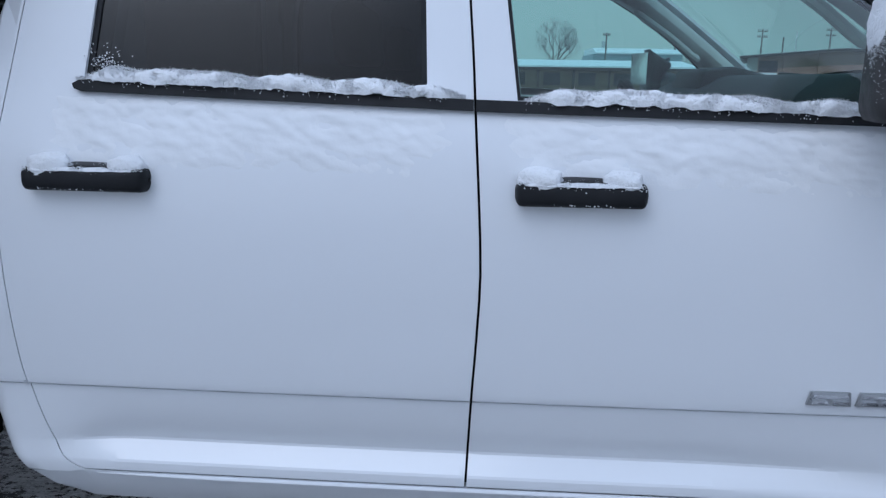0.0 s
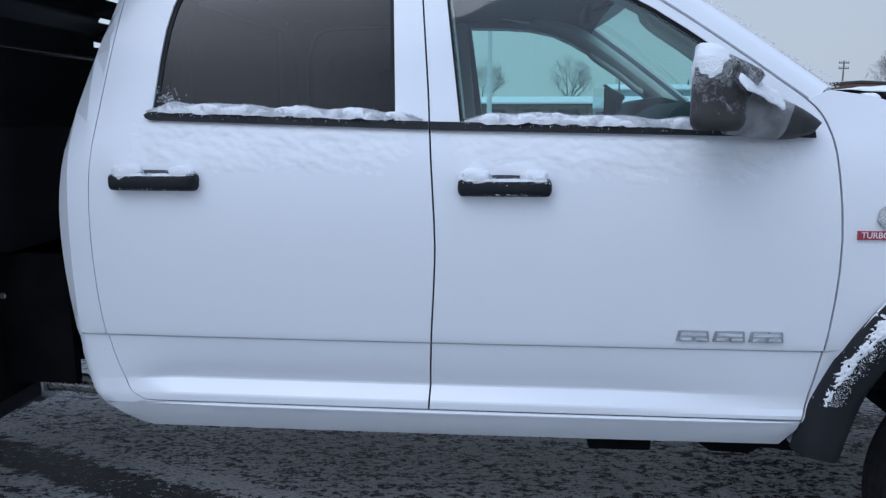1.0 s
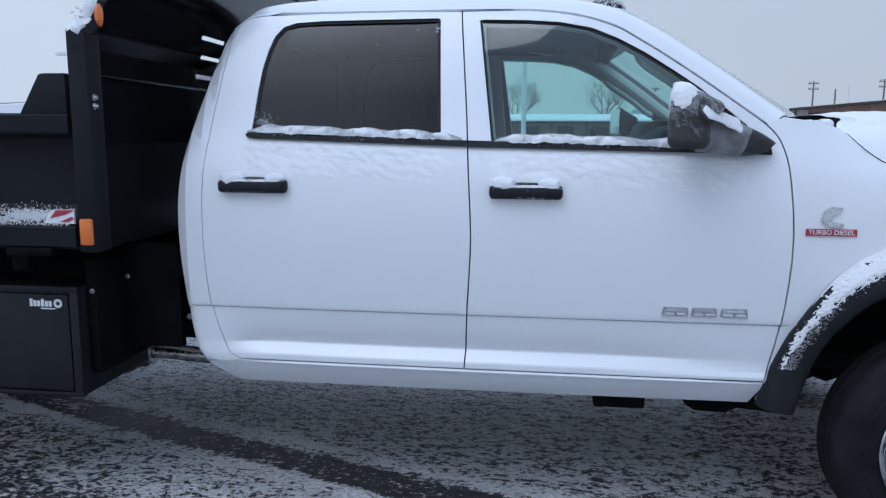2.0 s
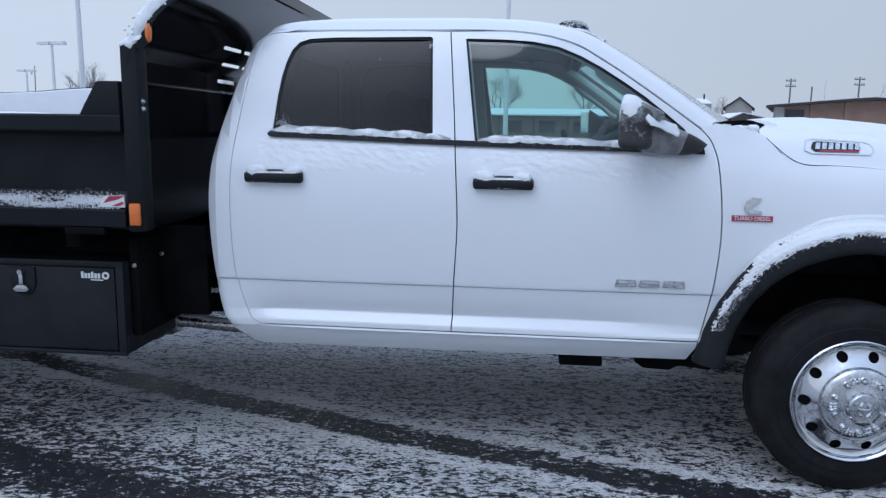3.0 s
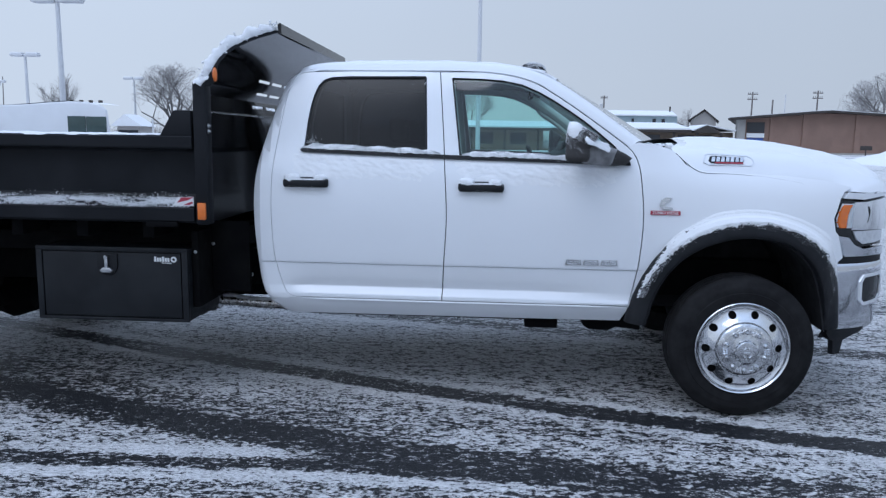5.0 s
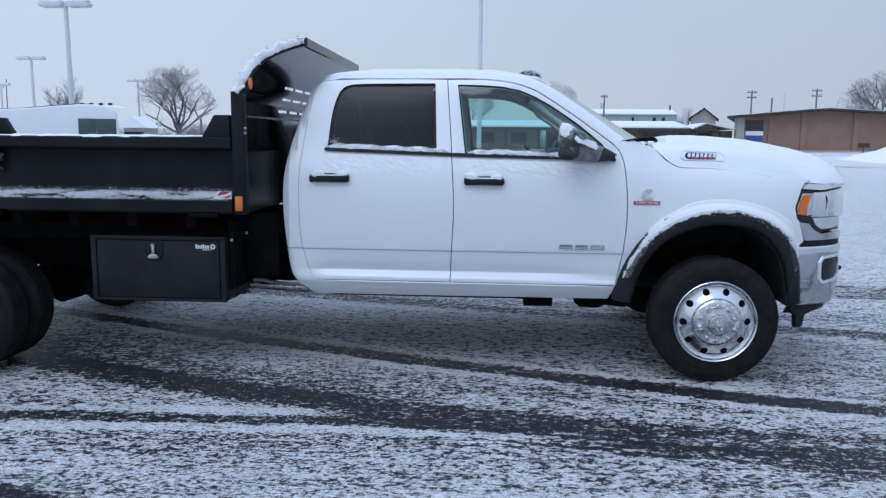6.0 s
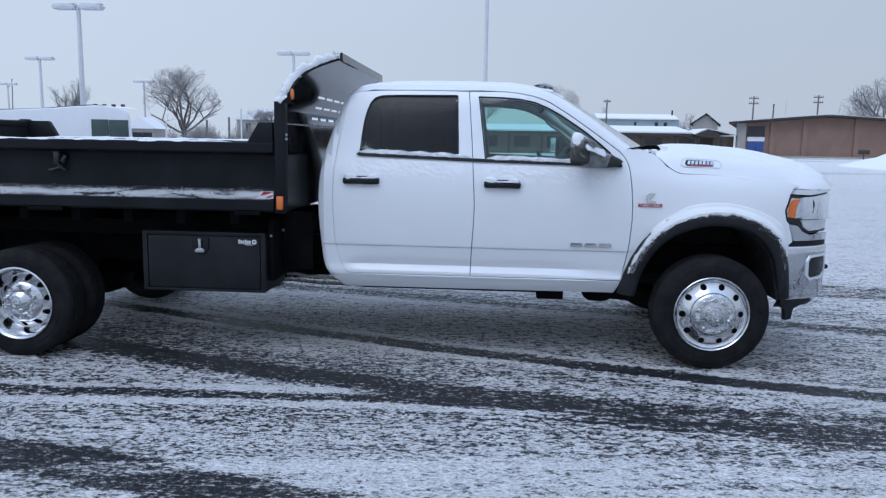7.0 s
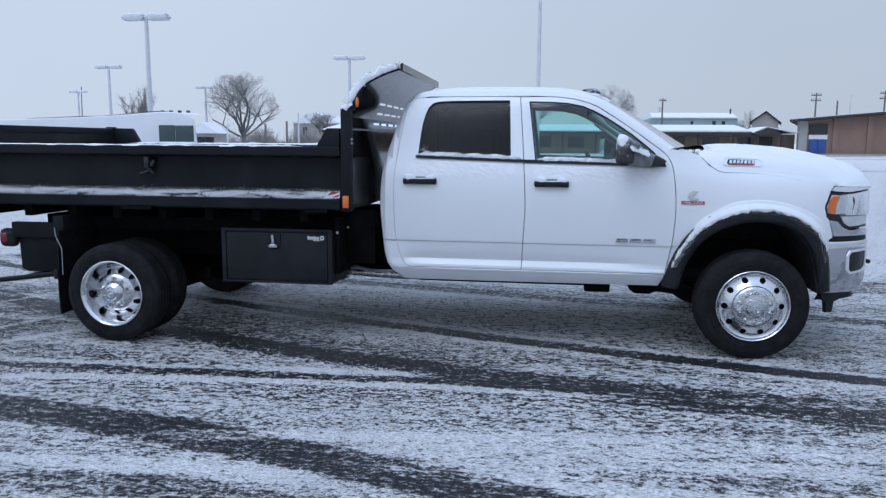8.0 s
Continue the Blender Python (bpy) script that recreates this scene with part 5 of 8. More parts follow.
# ---- dump body ----
BEDY, BEDF, BEDR = -0.205, -3.128, -6.46
FARY = 2 * YC - BEDY
bed = part("dump_body", box((BEDR, BEDY + 0.06, 1.085), (BEDF, FARY - 0.06, 1.135), 0.004), BED_PAINT, truck, "black steel dump bed, snow along its rails")
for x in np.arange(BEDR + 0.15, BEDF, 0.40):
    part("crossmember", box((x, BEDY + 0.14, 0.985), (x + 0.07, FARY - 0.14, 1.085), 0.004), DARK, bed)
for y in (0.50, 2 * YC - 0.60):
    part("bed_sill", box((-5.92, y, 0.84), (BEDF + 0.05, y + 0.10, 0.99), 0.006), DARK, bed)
for s, y in ((1, BEDY), (-1, FARY)):
    # side sheet: boxed top rail, flat sheet with a press line, sloped ledge, lower rail
    sec = [(0.060, 1.098), (0.0, 1.104), (0.0, 1.172), (0.012, 1.186), (0.062, 1.238), (0.070, 1.252), (0.070, 1.485), (0.062, 1.494), (0.0, 1.508), (-0.004, 1.516), (-0.004, 1.572), (0.004, 1.580), (0.085, 1.580), (0.092, 1.570), (0.092, 1.500), (0.085, 1.10)]
    poly = [(y + s * a, z) for a, z in sec]
    part("side_panel", prism(poly, 0, BEDR, BEDF - 0.012), BED_PAINT, bed, "black bed side with boxed top rail and sloped ledge", angle=25)
    part("corner_plate", prism([(-3.322, 1.578), (-3.242, 1.714), (-3.230, 1.718), (BEDF - 0.014, 1.718), (BEDF - 0.014, 1.578)], 1, y + s * 0.0, y + s * 0.07, 0.004), BED_PAINT, bed, "raised bed corner plate")
    part("corner_plate", prism([(-6.150, 1.578), (-6.245, 1.740), (-6.26, 1.745), (BEDR, 1.745), (BEDR, 1.578)], 1, y + s * 0.0, y + s * 0.07, 0.004), BED_PAINT, bed, "raised bed corner plate")
    part("post", box((BEDF, y, 1.085), (BEDF + 0.072, y + s * 0.09, 1.868), 0.006) if s > 0 else box((BEDF, y - 0.09, 1.085), (BEDF + 0.072, y, 1.868), 0.006), BED_PAINT, bed, "black bulkhead post")
    part("rear_post", box((BEDR - 0.08, min(y, y + s * 0.09), 1.0), (BEDR, max(y, y + s * 0.09), 1.76), 0.006), BED_PAINT, bed, "black rear post")
    for z in (1.635, 1.605):
        part("bolt", lathe([(0.0, -0.014), (0.007, -0.013), (0.008, -0.004), (0.013, -0.003), (0.013, 0.0)], (BEDF + 0.074, y + s * 0.03, z), 10, 0, -1), STEEL, bed, "zinc bolt")
    part("marker_lamp", box((BEDF + 0.012, y - s * 0.016 - (0 if s > 0 else 0.0), 1.112), (BEDF + 0.060, y + s * 0.006, 1.208), 0.008) if s > 0 else box((BEDF + 0.012, y - 0.006, 1.112), (BEDF + 0.060, y + 0.016, 1.208), 0.008), AMBER, bed, "amber marker lamp")
    part("hook_plate", joined(box((-4.73, y - s * 0.012 if s > 0 else y - 0.0, 1.40), (-4.69, y + s * 0.07 if s > 0 else y + 0.012, 1.49), 0.004) if s > 0 else box((-4.73, y - 0.07, 1.40), (-4.69, y + 0.012, 1.49), 0.004)), BLACK_GLOSS, bed)
# tie-down hook on the near side sheet
part("tie_hook", joined(tube(spline([(-4.67, BEDY + 0.062, 1.475), (-4.69, BEDY + 0.035, 1.43), (-4.70, BEDY + 0.03, 1.385), (-4.67, BEDY + 0.035, 1.355)], 10), [0.016, 0.02, 0.026, 0.026, 0.024, 0.022, 0.02, 0.016, 0.012, 0.008], 8),
                        tube(spline([(-4.70, BEDY + 0.035, 1.385), (-4.74, BEDY + 0.03, 1.365), (-4.79, BEDY + 0.035, 1.355)], 8), 0.012, 8)), BLACK_GLOSS, bed, "black tie-down hook")
for x in (-4.95, -3.42):
    part("rail_slot", box((x, BEDY - 0.003, 1.068), (x + 0.26 if x < -4 else x + 0.18, BEDY + 0.03, 1.098), 0.003), DARK, bed)
# bulkhead with louvre slots, as a frame of strips
BH = BEDF + 0.03
strips = []
for lo_z, hi_z in ((1.085, 1.762), (1.782, 1.84)):
    strips.append(box((BH, BEDY + 0.085, lo_z), (BH + 0.012, FARY - 0.085, hi_z)))
y = BEDY + 0.085
for y0 in (0.70, 1.00, 1.30, 1.60):
    strips.append(box((BH, y, 1.762), (BH + 0.012, y0, 1.782)))
    y = y0 + 0.26
strips.append(box((BH, y, 1.762), (BH + 0.012, FARY - 0.085, 1.782)))
part("bulkhead", joined(*strips), SHIELD_PAINT, bed, "glossy black bulkhead with louvre slots", smooth=False)
part("bulkhead_rib", prism([(BH + 0.010, 1.706), (BH + 0.020, 1.708), (BH + 0.026, 1.714), (BH + 0.020, 1.720), (BH + 0.010, 1.722)], 1, BEDY + 0.085, FARY - 0.085), BLACK_GLOSS, bed)
# cab shield: a sheet curved forwards over the cab, with turned side gussets and a front lip
arc = spline([(-3.098, 1.800), (-3.045, 1.882), (-2.996, 1.990), (-2.928, 2.068), (-2.830, 2.130), (-2.715, 2.182)], 26)
along = [0.0]
for p, q in zip(arc, arc[1:]):
    along.append(along[-1] + (Vector(q) - Vector(p)).length)


def on_shield(u, v, lift):
    x, z = float(np.interp(u, along, [p[0] for p in arc])), float(np.interp(u, along, [p[1] for p in arc]))
    e = 0.02
    gx = float(np.interp(u + e, along, [p[0] for p in arc])) - float(np.interp(u - e, along, [p[0] for p in arc]))
    gz_ = float(np.interp(u + e, along, [p[1] for p in arc])) - float(np.interp(u - e, along, [p[1] for p in arc]))
    g = max(math.hypot(gx, gz_), 1e-6)
    return (x + lift * gz_ / g, v, z - lift * gx / g)


def shield_near(u):
    return BEDY + 0.002 + 0.27 * (u / along[-1]) ** 1.6


def shield_far(u):
    return FARY - 0.002 - 0.36 * (u / along[-1]) ** 1.6


slots = []
for u0, y0 in ((0.064, 0.69), (0.152, 0.63)):
    slots += [[(u0, y), (u0, y + 0.25), (u0 + 0.019, y + 0.25), (u0 + 0.019, y)] for y in (y0, y0 + 0.29, y0 + 0.58, y0 + 0.87)]
u_cuts = sorted([*along, *[u0 + e for u0 in (0.064, 0.152) for e in (0.0, 0.019)]])
y_cuts = sorted({round(y0 + 0.29 * k + e, 4) for y0 in (0.69, 0.63) for k in range(4) for e in (0.0, 0.25)})


def shield_sheet():
    """The bent sheet as flat strips between its bends, with the slots left open."""
    vs, fs, ids = [], [], {}
    cols = len(y_cuts) + 2
    for i, u in enumerate(u_cuts):
        for j, y in enumerate([shield_near(u), *y_cuts, shield_far(u)]):
            ids[i, j] = len(vs)
            vs.append(on_shield(u, y, 0.0))
    for i in range(len(u_cuts) - 1):
        for j in range(cols - 1):
            um, ym = (u_cuts[i] + u_cuts[i + 1]) / 2, ([0.0, *y_cuts, 2.0][j] + [0.0, *y_cuts, 2.0][j + 1]) / 2
            if any(sl[0][0] < um < sl[2][0] and sl[0][1] < ym < sl[1][1] for sl in slots):
                continue
            fs.append([ids[i, j], ids[i, j + 1], ids[i + 1, j + 1], ids[i + 1, j]])
    me = bpy.data.meshes.new("sheet")
    me.from_pydata(vs, [], fs)
    bm = bmesh.new()
    bm.from_mesh(me)
    bpy.data.meshes.remove(me)
    return bm


part("cab_shield", thick(shield_sheet(), 0.006), SHIELD_PAINT, bed, "bent glossy black cab shield with louvre slots", angle=50)
lipx = arc[-1].x
part("shield_lip", joined(prism([(lipx - 0.006, 2.216), (lipx + 0.008, 2.226), (lipx + 0.016, 2.220), (lipx + 0.016, 2.164), (lipx + 0.006, 2.158), (lipx - 0.004, 2.166)], 1, shield_near(along[-1]) - 0.006, shield_far(along[-1]) + 0.006)), SHIELD_PAINT, bed, "grey-black shield lip")
for edge, e in ((shield_near, -1), (shield_far, 1)):
    rows = [[on_shield(u, edge(u) + e * 0.004, -0.008), on_shield(u, edge(u) + e * 0.004, 0.009), on_shield(u, edge(u) - e * 0.006, 0.009), on_shield(u, edge(u) - e * 0.006, -0.008), on_shield(u, edge(u) + e * 0.004, -0.008)] for u in np.linspace(0, along[-1], 40)]
    part("shield_gusset", grid(rows), BED_PAINT, bed, "shield side flange", angle=25)
part("shield_corner", prism([(BEDF + 0.05, 1.850), (BEDF + 0.05, 1.868), (-3.052, 1.872), (-3.026, 1.90), (-3.000, 1.965), (-2.985, 1.955), (-2.996, 1.880), (-3.03, 1.850)], 1, BEDY + 0.004, BEDY + 0.016), BED_PAINT, bed, "black shield corner plate")
lampm = lathe([(0.0, -0.022), (0.020, -0.020), (0.030, -0.012), (0.033, 0.0)], (0, 0, 0), 18, 1)
for v in lampm.verts:
    v.co = Vector((v.co.x * 0.40 - 2.998, v.co.y + BEDY + 0.006, v.co.z * 1.2 + 1.912))
part("marker_lamp", lampm, AMBER, bed, "oval amber marker lamp")
part("warning_decal", joined(prism([(-3.262, 1.188), (-3.230, 1.236), (BEDF - 0.014, 1.240), (BEDF - 0.014, 1.188)], 1, BEDY + 0.001, BEDY + 0.010)), WHITE_PRINT, bed, "white and red warning decal")
part("decal_stripe", joined(prism([(-3.236, 1.206), (-3.21, 1.236), (-3.14, 1.238), (-3.17, 1.222)], 1, BEDY - 0.001, BEDY + 0.004), prism([(-3.20, 1.194), (-3.15, 1.214), (-3.143, 1.206), (-3.165, 1.194)], 1, BEDY - 0.001, BEDY + 0.004)), RED_PRINT, bed)
part("tailgate", joined(box((BEDR - 0.05, BEDY + 0.09, 1.10), (BEDR, FARY - 0.09, 1.735), 0.005), *[box((BEDR - 0.10, y, 1.12), (BEDR - 0.05, y + 0.08, 1.72), 0.005) for y in np.arange(BEDY + 0.2, FARY - 0.2, 0.45)],
                        box((BEDR - 0.09, BEDY + 0.09, 1.68), (BEDR + 0.01, FARY - 0.09, 1.745), 0.008)), BED_PAINT, bed, "black tailgate")
part("bed_hinge", box((-6.02, 0.50, 0.72), (-5.85, 2 * YC - 0.50, 0.90), 0.01), DARK, truck)
# hoist, hitch and lamps at the tail
part("hoist_frame", joined(box((-5.90, 0.20, 0.86), (-3.2, 0.46, 0.975), 0.006), box((-5.90, 2 * YC - 0.46, 0.86), (-3.2, 2 * YC - 0.20, 0.975), 0.006), box((-4.4, 0.62, 0.72), (-3.3, 1.42, 0.94), 0.02)), DARK, truck, "dark hoist frame")
part("rear_skirt", prism([(-6.00, 0.93), (-5.985, 0.53), (-5.93, 0.505), (-5.62, 0.52), (-5.62, 0.93)], 1, -0.045, -0.030, 0.004), BED_PAINT, truck, "black tail plate")
part("hitch_bar", joined(tube([(-6.40, -0.03, 0.395), (-5.98, -0.03, 0.448), (-5.60, -0.03, 0.500)], 0.022, 8), tube([(-5.98, -0.03, 0.448), (-5.98, 2 * YC - 0.10, 0.448)], 0.022, 8)), BED_PAINT, truck, "black hitch bar")
lamp_box = part("tail_lamp", box((-6.150, -0.100, 0.715), (-6.000, 0.000, 0.872), 0.045, 4), BLACK_PLASTIC, truck, "dark red tail lamp in a rounded black housing")
part("lamp_lens", box((-6.135, -0.108, 0.745), (-6.060, -0.06, 0.845), 0.022, 3), RED, lamp_box, "dark red lens")
part("lamp_arm", box((-6.03, -0.085, 0.80), (-5.60, -0.02, 0.93), 0.012), BED_PAINT, truck)
part("flap_edge", joined(tube(spline([(-5.545, -0.208, 0.905), (-5.535, -0.210, 0.83), (-5.505, -0.211, 0.77), (-5.490, -0.212, 0.735)], 10), 0.004, 6), tube([(-5.488, -0.212, 0.735), (-5.492, -0.212, 0.52)], 0.004, 6)), STEEL, truck, "bright flap edge strip")
for y0, y1 in ((-0.20, 0.36), (2 * YC - 0.36, 2 * YC + 0.20)):
    flap = grid([[(-5.52 - 0.03 * math.sin(2.2 * k) - 0.012 * math.sin(9 * u), y0 + (y1 - y0) * u, 0.92 - 0.74 * k) for u in np.linspace(0, 1, 8)] for k in np.linspace(0, 1, 14)])
    part("mud_flap", thick(flap, 0.010), RUBBER, truck, "black rubber mud flap")
    part("flap_bracket", box((-5.56, y0, 0.88), (-5.47, y1, 1.0), 0.006), BED_PAINT, truck)
part("flap_clip", joined(box((-5.575, -0.214, 0.48), (-5.54, -0.19, 0.56), 0.004)), BLACK_PLASTIC, truck)

# ---- mirror ----
for sgn in (1, -1):
    def my(y):
        return y if sgn > 0 else 2 * YC - y
    # upright towing head: rounded block, flatter glass to the rear
    head_rows = []
    for k in np.linspace(0, 1, 15):
        z = 1.470 + 0.206 * k
        xr = (-1.098 if sgn > 0 else -1.012) + 0.008 * k   # rear, mirror-glass side
        xf = -0.945 + 0.045 * min(1.0, max(0.0, (k - 0.35) / 0.30)) - 0.110 * max(0.0, k - 0.70) / 0.30
        yo, yi = -0.215 + 0.030 * k, 0.010 + 0.02 * k
        round_k = max(0.0, k - 0.62) / 0.38 if k > 0.5 else max(0.0, 0.14 - k) / 0.14
        shrink = 1 - (0.36 if k > 0.5 else 0.18) * round_k ** 2.2
        cx, cy = (xr + xf) / 2, (yo + yi) / 2
        ring = []
        for a in np.linspace(0, 2 * math.pi, 28, endpoint=False):
            c, s_ = math.cos(a), math.sin(a)
            n_ = 4.0
            f = (abs(c) ** n_ + abs(s_) ** n_) ** (-1 / n_)
            mx, m_y = cx + shrink * f * c * (xf - xr) / 2, cy + shrink * f * s_ * (yi - yo) / 2
            if sgn > 0:
                mx += 0.065 * (xf - mx) / (xf - xr) * (m_y - yo) / (yi - yo)
            ring.append((mx, my(m_y), z))
        ring.append(ring[0])
        head_rows.append(ring)
    hb = grid(head_rows)
    bmesh.ops.remove_doubles(hb, verts=hb.verts[:], dist=1e-5)
    bmesh.ops.holes_fill(hb, edges=[e for e in hb.edges if len(e.link_faces) == 1])
    bmesh.ops.recalc_face_normals(hb, faces=hb.faces[:])
    mir = part("mirror", hb, MIRROR_PLASTIC, truck, "black towing mirror with snow on its top", angle=45)
    if sgn > 0:
        part("mirror_glass", prism([(-1.076, -0.170), (-1.066, -0.170), (-1.024, -0.030), (-1.034, -0.030)], 2, 1.515, 1.600), VAN_GLASS_DARK, mir, "mirror glass in a black rim")
        near_head = [row[:-1] for row in head_rows]
    else:
        part("mirror_glass", prism([(-1.056, 2.235), (-1.046, 2.240), (-1.006, 2.062), (-1.018, 2.052)], 2, 1.520, 1.660), MIRROR_GLASS, mir, "mirror glass turned to the driver")
    # the arm leaves the head as a frost-dulled wedge and ends in a dark foot on the door
    for nm, k0, k1, m, words in (("arm", 0.0, 0.64, FROSTED_PLASTIC, "grey mirror arm dulled by frost"), ("arm_foot", 0.64, 1.0, MIRROR_PLASTIC, "black foot of the mirror arm")):
        arm_rows = []
        for k in np.linspace(k0, k1, 10):
            x = -0.965 + 0.258 * k
            y = -0.110 + 0.150 * (k ** 0.85)
            h = 0.064 - 0.020 * k - 0.026 * k ** 4
            zc = 1.524 - 0.052 * k
            w = 0.055 - 0.025 * k
            ring = [(x + 0.02 * math.sin(a), my(y + w * math.cos(a)), zc + h * math.copysign(abs(math.sin(a)) ** 0.7, math.sin(a))) for a in np.linspace(0, 2 * math.pi, 18, endpoint=False)]
            ring.append(ring[0])
            arm_rows.append(ring)
        ab = grid(arm_rows)
        bmesh.ops.remove_doubles(ab, verts=ab.verts[:], dist=1e-5)
        bmesh.ops.holes_fill(ab, edges=[e for e in ab.edges if len(e.link_faces) == 1])
        bmesh.ops.recalc_face_normals(ab, faces=ab.faces[:])
        part(nm, ab, m, mir, words, angle=60)
    sail = [(-0.95, 1.456), (-0.92, 1.54), (-0.86, 1.585), (-0.77, 1.538), (-0.712, 1.492), (-0.692, 1.466), (-0.690, 1.447)]
    part("sail", panel(sail, (lambda x, z, lift: (x, my(side_y(x, z) - 0.018 - lift), z)), step=0.03, edge=0.005, depth=0.03, flip=sgn > 0), BLACK_PLASTIC, mir, "black mirror sail")

# ---- badges: plain shapes in their colours ----
def on_body(poly, out, d=0.006, step=0.03):
    return panel(poly, (lambda x, z, lift: NEAR(x, z, lift + out)), step=step, edge=0.0015, depth=d, flip=True)


for x0, w in ((-1.040, 0.092), (-0.938, 0.090), (-0.838, 0.096)):
    block = part("door_badge", on_body([(x0, 0.872), (x0 + 0.006, 0.903), (x0 + w - 0.004, 0.903), (x0 + w, 0.872)], 0.007), STEEL, truck, "plain chrome badge block")
    part("badge_face", on_body([(x0 + 0.009, 0.890), (x0 + 0.012, 0.899), (x0 + w - 0.012, 0.899), (x0 + w - 0.009, 0.890)], 0.011), CHROME, block, "bright upper facet")
    for u in (0.008, 0.55 * w):
        part("badge_face", on_body([(x0 + u, 0.876), (x0 + u + 0.003, 0.884), (x0 + u + 0.36 * w, 0.884), (x0 + u + 0.36 * w + 0.003, 0.876)], 0.011), CHROME, block, "bright lower facet")
eng = part("engine_badge", joined(on_body([(-0.522, 1.225), (-0.515, 1.255), (-0.490, 1.272), (-0.455, 1.270), (-0.470, 1.250), (-0.490, 1.240), (-0.490, 1.222), (-0.450, 1.215), (-0.450, 1.203), (-0.505, 1.205)], 0.010)), HUB_METAL, truck, "grey engine emblem")
part("badge_plate", on_body([(-0.570, 1.172), (-0.570, 1.196), (-0.404, 1.196), (-0.404, 1.172)], 0.006), RED_PRINT, eng, "red TURBO DIESEL plate")
lett = text_mesh("TURBO DIESEL", 0.0235)
for v in lett.verts:
    x, z = -0.487 + v.co.x * 0.98, 1.184 + v.co.y
    v.co = Vector(NEAR(x, z, 0.0072 + v.co.z))
part("lettering", lett, WHITE_PRINT, eng, smooth=False)


def on_hood(out):
    """Lays (x, z) on the hood's flank."""
    def place(x, z, lift):
        dz = z - hood_z(min(max((x + 0.45) / 1.15, 0), 1))
        y = float(np.interp(dz, [p[1] for p in hood_sec[:7]], [p[0] for p in hood_sec[:7]]))
        return (x, y - lift - out, z + 0.3 * (lift + out))
    return place


part_ring = [(-0.268, 1.470), (-0.255, 1.512), (-0.235, 1.520), (-0.02, 1.510), (0.012, 1.498), (0.020, 1.470), (0.0, 1.452), (-0.24, 1.456)]
vent = part("hood_vent", panel([(-0.268, 1.470), (-0.255, 1.512), (-0.235, 1.520), (-0.02, 1.510), (0.012, 1.498), (0.020, 1.470), (0.0, 1.452), (-0.24, 1.456)], on_hood(0.004), step=0.03, edge=0.004, depth=0.02, flip=True), PAINT, truck, "hood side vent with dark badge plate")
part("vent_bezel", panel(part_ring, on_hood(0.0065), [shrunk(dense(part_ring, 0.03), 0.005)], step=0.03, edge=0.001, depth=0.010, flip=True), LAMP_SILVER, vent, "dull bezel ring")
part("vent_plate", panel([(-0.240, 1.479), (-0.228, 1.503), (-0.212, 1.507), (-0.055, 1.499), (-0.036, 1.481), (-0.052, 1.464), (-0.226, 1.465)], on_hood(0.008), step=0.03, edge=0.002, depth=0.008, flip=True), BLACK_GLOSS, vent, "dark badge plate")
part("badge_blocks", joined(*[panel([(x, 1.474), (x + 0.008, 1.501), (x + 0.026, 1.500), (x + 0.019, 1.473)], on_hood(0.012), step=0.03, edge=0.001, depth=0.006, flip=True) for x in (-0.225, -0.198, -0.171, -0.144, -0.117, -0.090, -0.063)]), HUB_METAL, vent, "plain chrome badge blocks")
part("badge_stripe", panel([(-0.205, 1.464), (-0.205, 1.471), (-0.045, 1.470), (-0.045, 1.463)], on_hood(0.011), step=0.03, edge=0.001, depth=0.005, flip=True), RED_PRINT, vent, "red badge stripe")

# ---- cabin ----
dash_poly = [(-0.62, 0.95), (-0.60, 1.535), (-0.70, 1.562), (-0.90, 1.558), (-1.02, 1.49), (-1.05, 1.32), (-0.98, 1.20), (-0.86, 1.10), (-0.80, 0.95)]
part("dashboard", prism(dash_poly, 1, 0.16, 2 * YC - 0.16, 0.02), TRIM_DARK, truck, "dark dashboard")
part("dash_hood", prism([(-0.99, 1.50), (-0.97, 1.575), (-0.87, 1.590), (-0.74, 1.560), (-0.74, 1.50)], 1, 2 * YC - 0.78, 2 * YC - 0.36, 0.015), TRIM_DARK, truck, "instrument hood")
wheel_c, tilt = Vector((-1.14, 2 * YC - 0.57, 1.36)), radians(24)
ringm = lathe([(0.165, 0.0), (0.172, -0.013), (0.186, -0.016), (0.198, -0.008), (0.200, 0.004), (0.192, 0.014), (0.178, 0.014), (0.165, 0.0)], (0, 0, 0), 40, 0)
spk = joined(box((-0.012, -0.17, -0.02), (0.01, 0.17, 0.02), 0.006), box((-0.012, -0.02, -0.17), (0.01, 0.02, 0.0), 0.006), lathe([(0.0, -0.03), (0.06, -0.025), (0.075, 0.0), (0.06, 0.02), (0.0, 0.02)], (0, 0, 0), 24, 0))
sw = joined(ringm, spk)
bmesh.ops.transform(sw, matrix=Matrix.Translation(wheel_c) @ Matrix.Rotation(-tilt, 4, "Y"), verts=sw.verts[:])
part("steering_wheel", sw, TRIM_DARK, truck, "dark steering wheel")
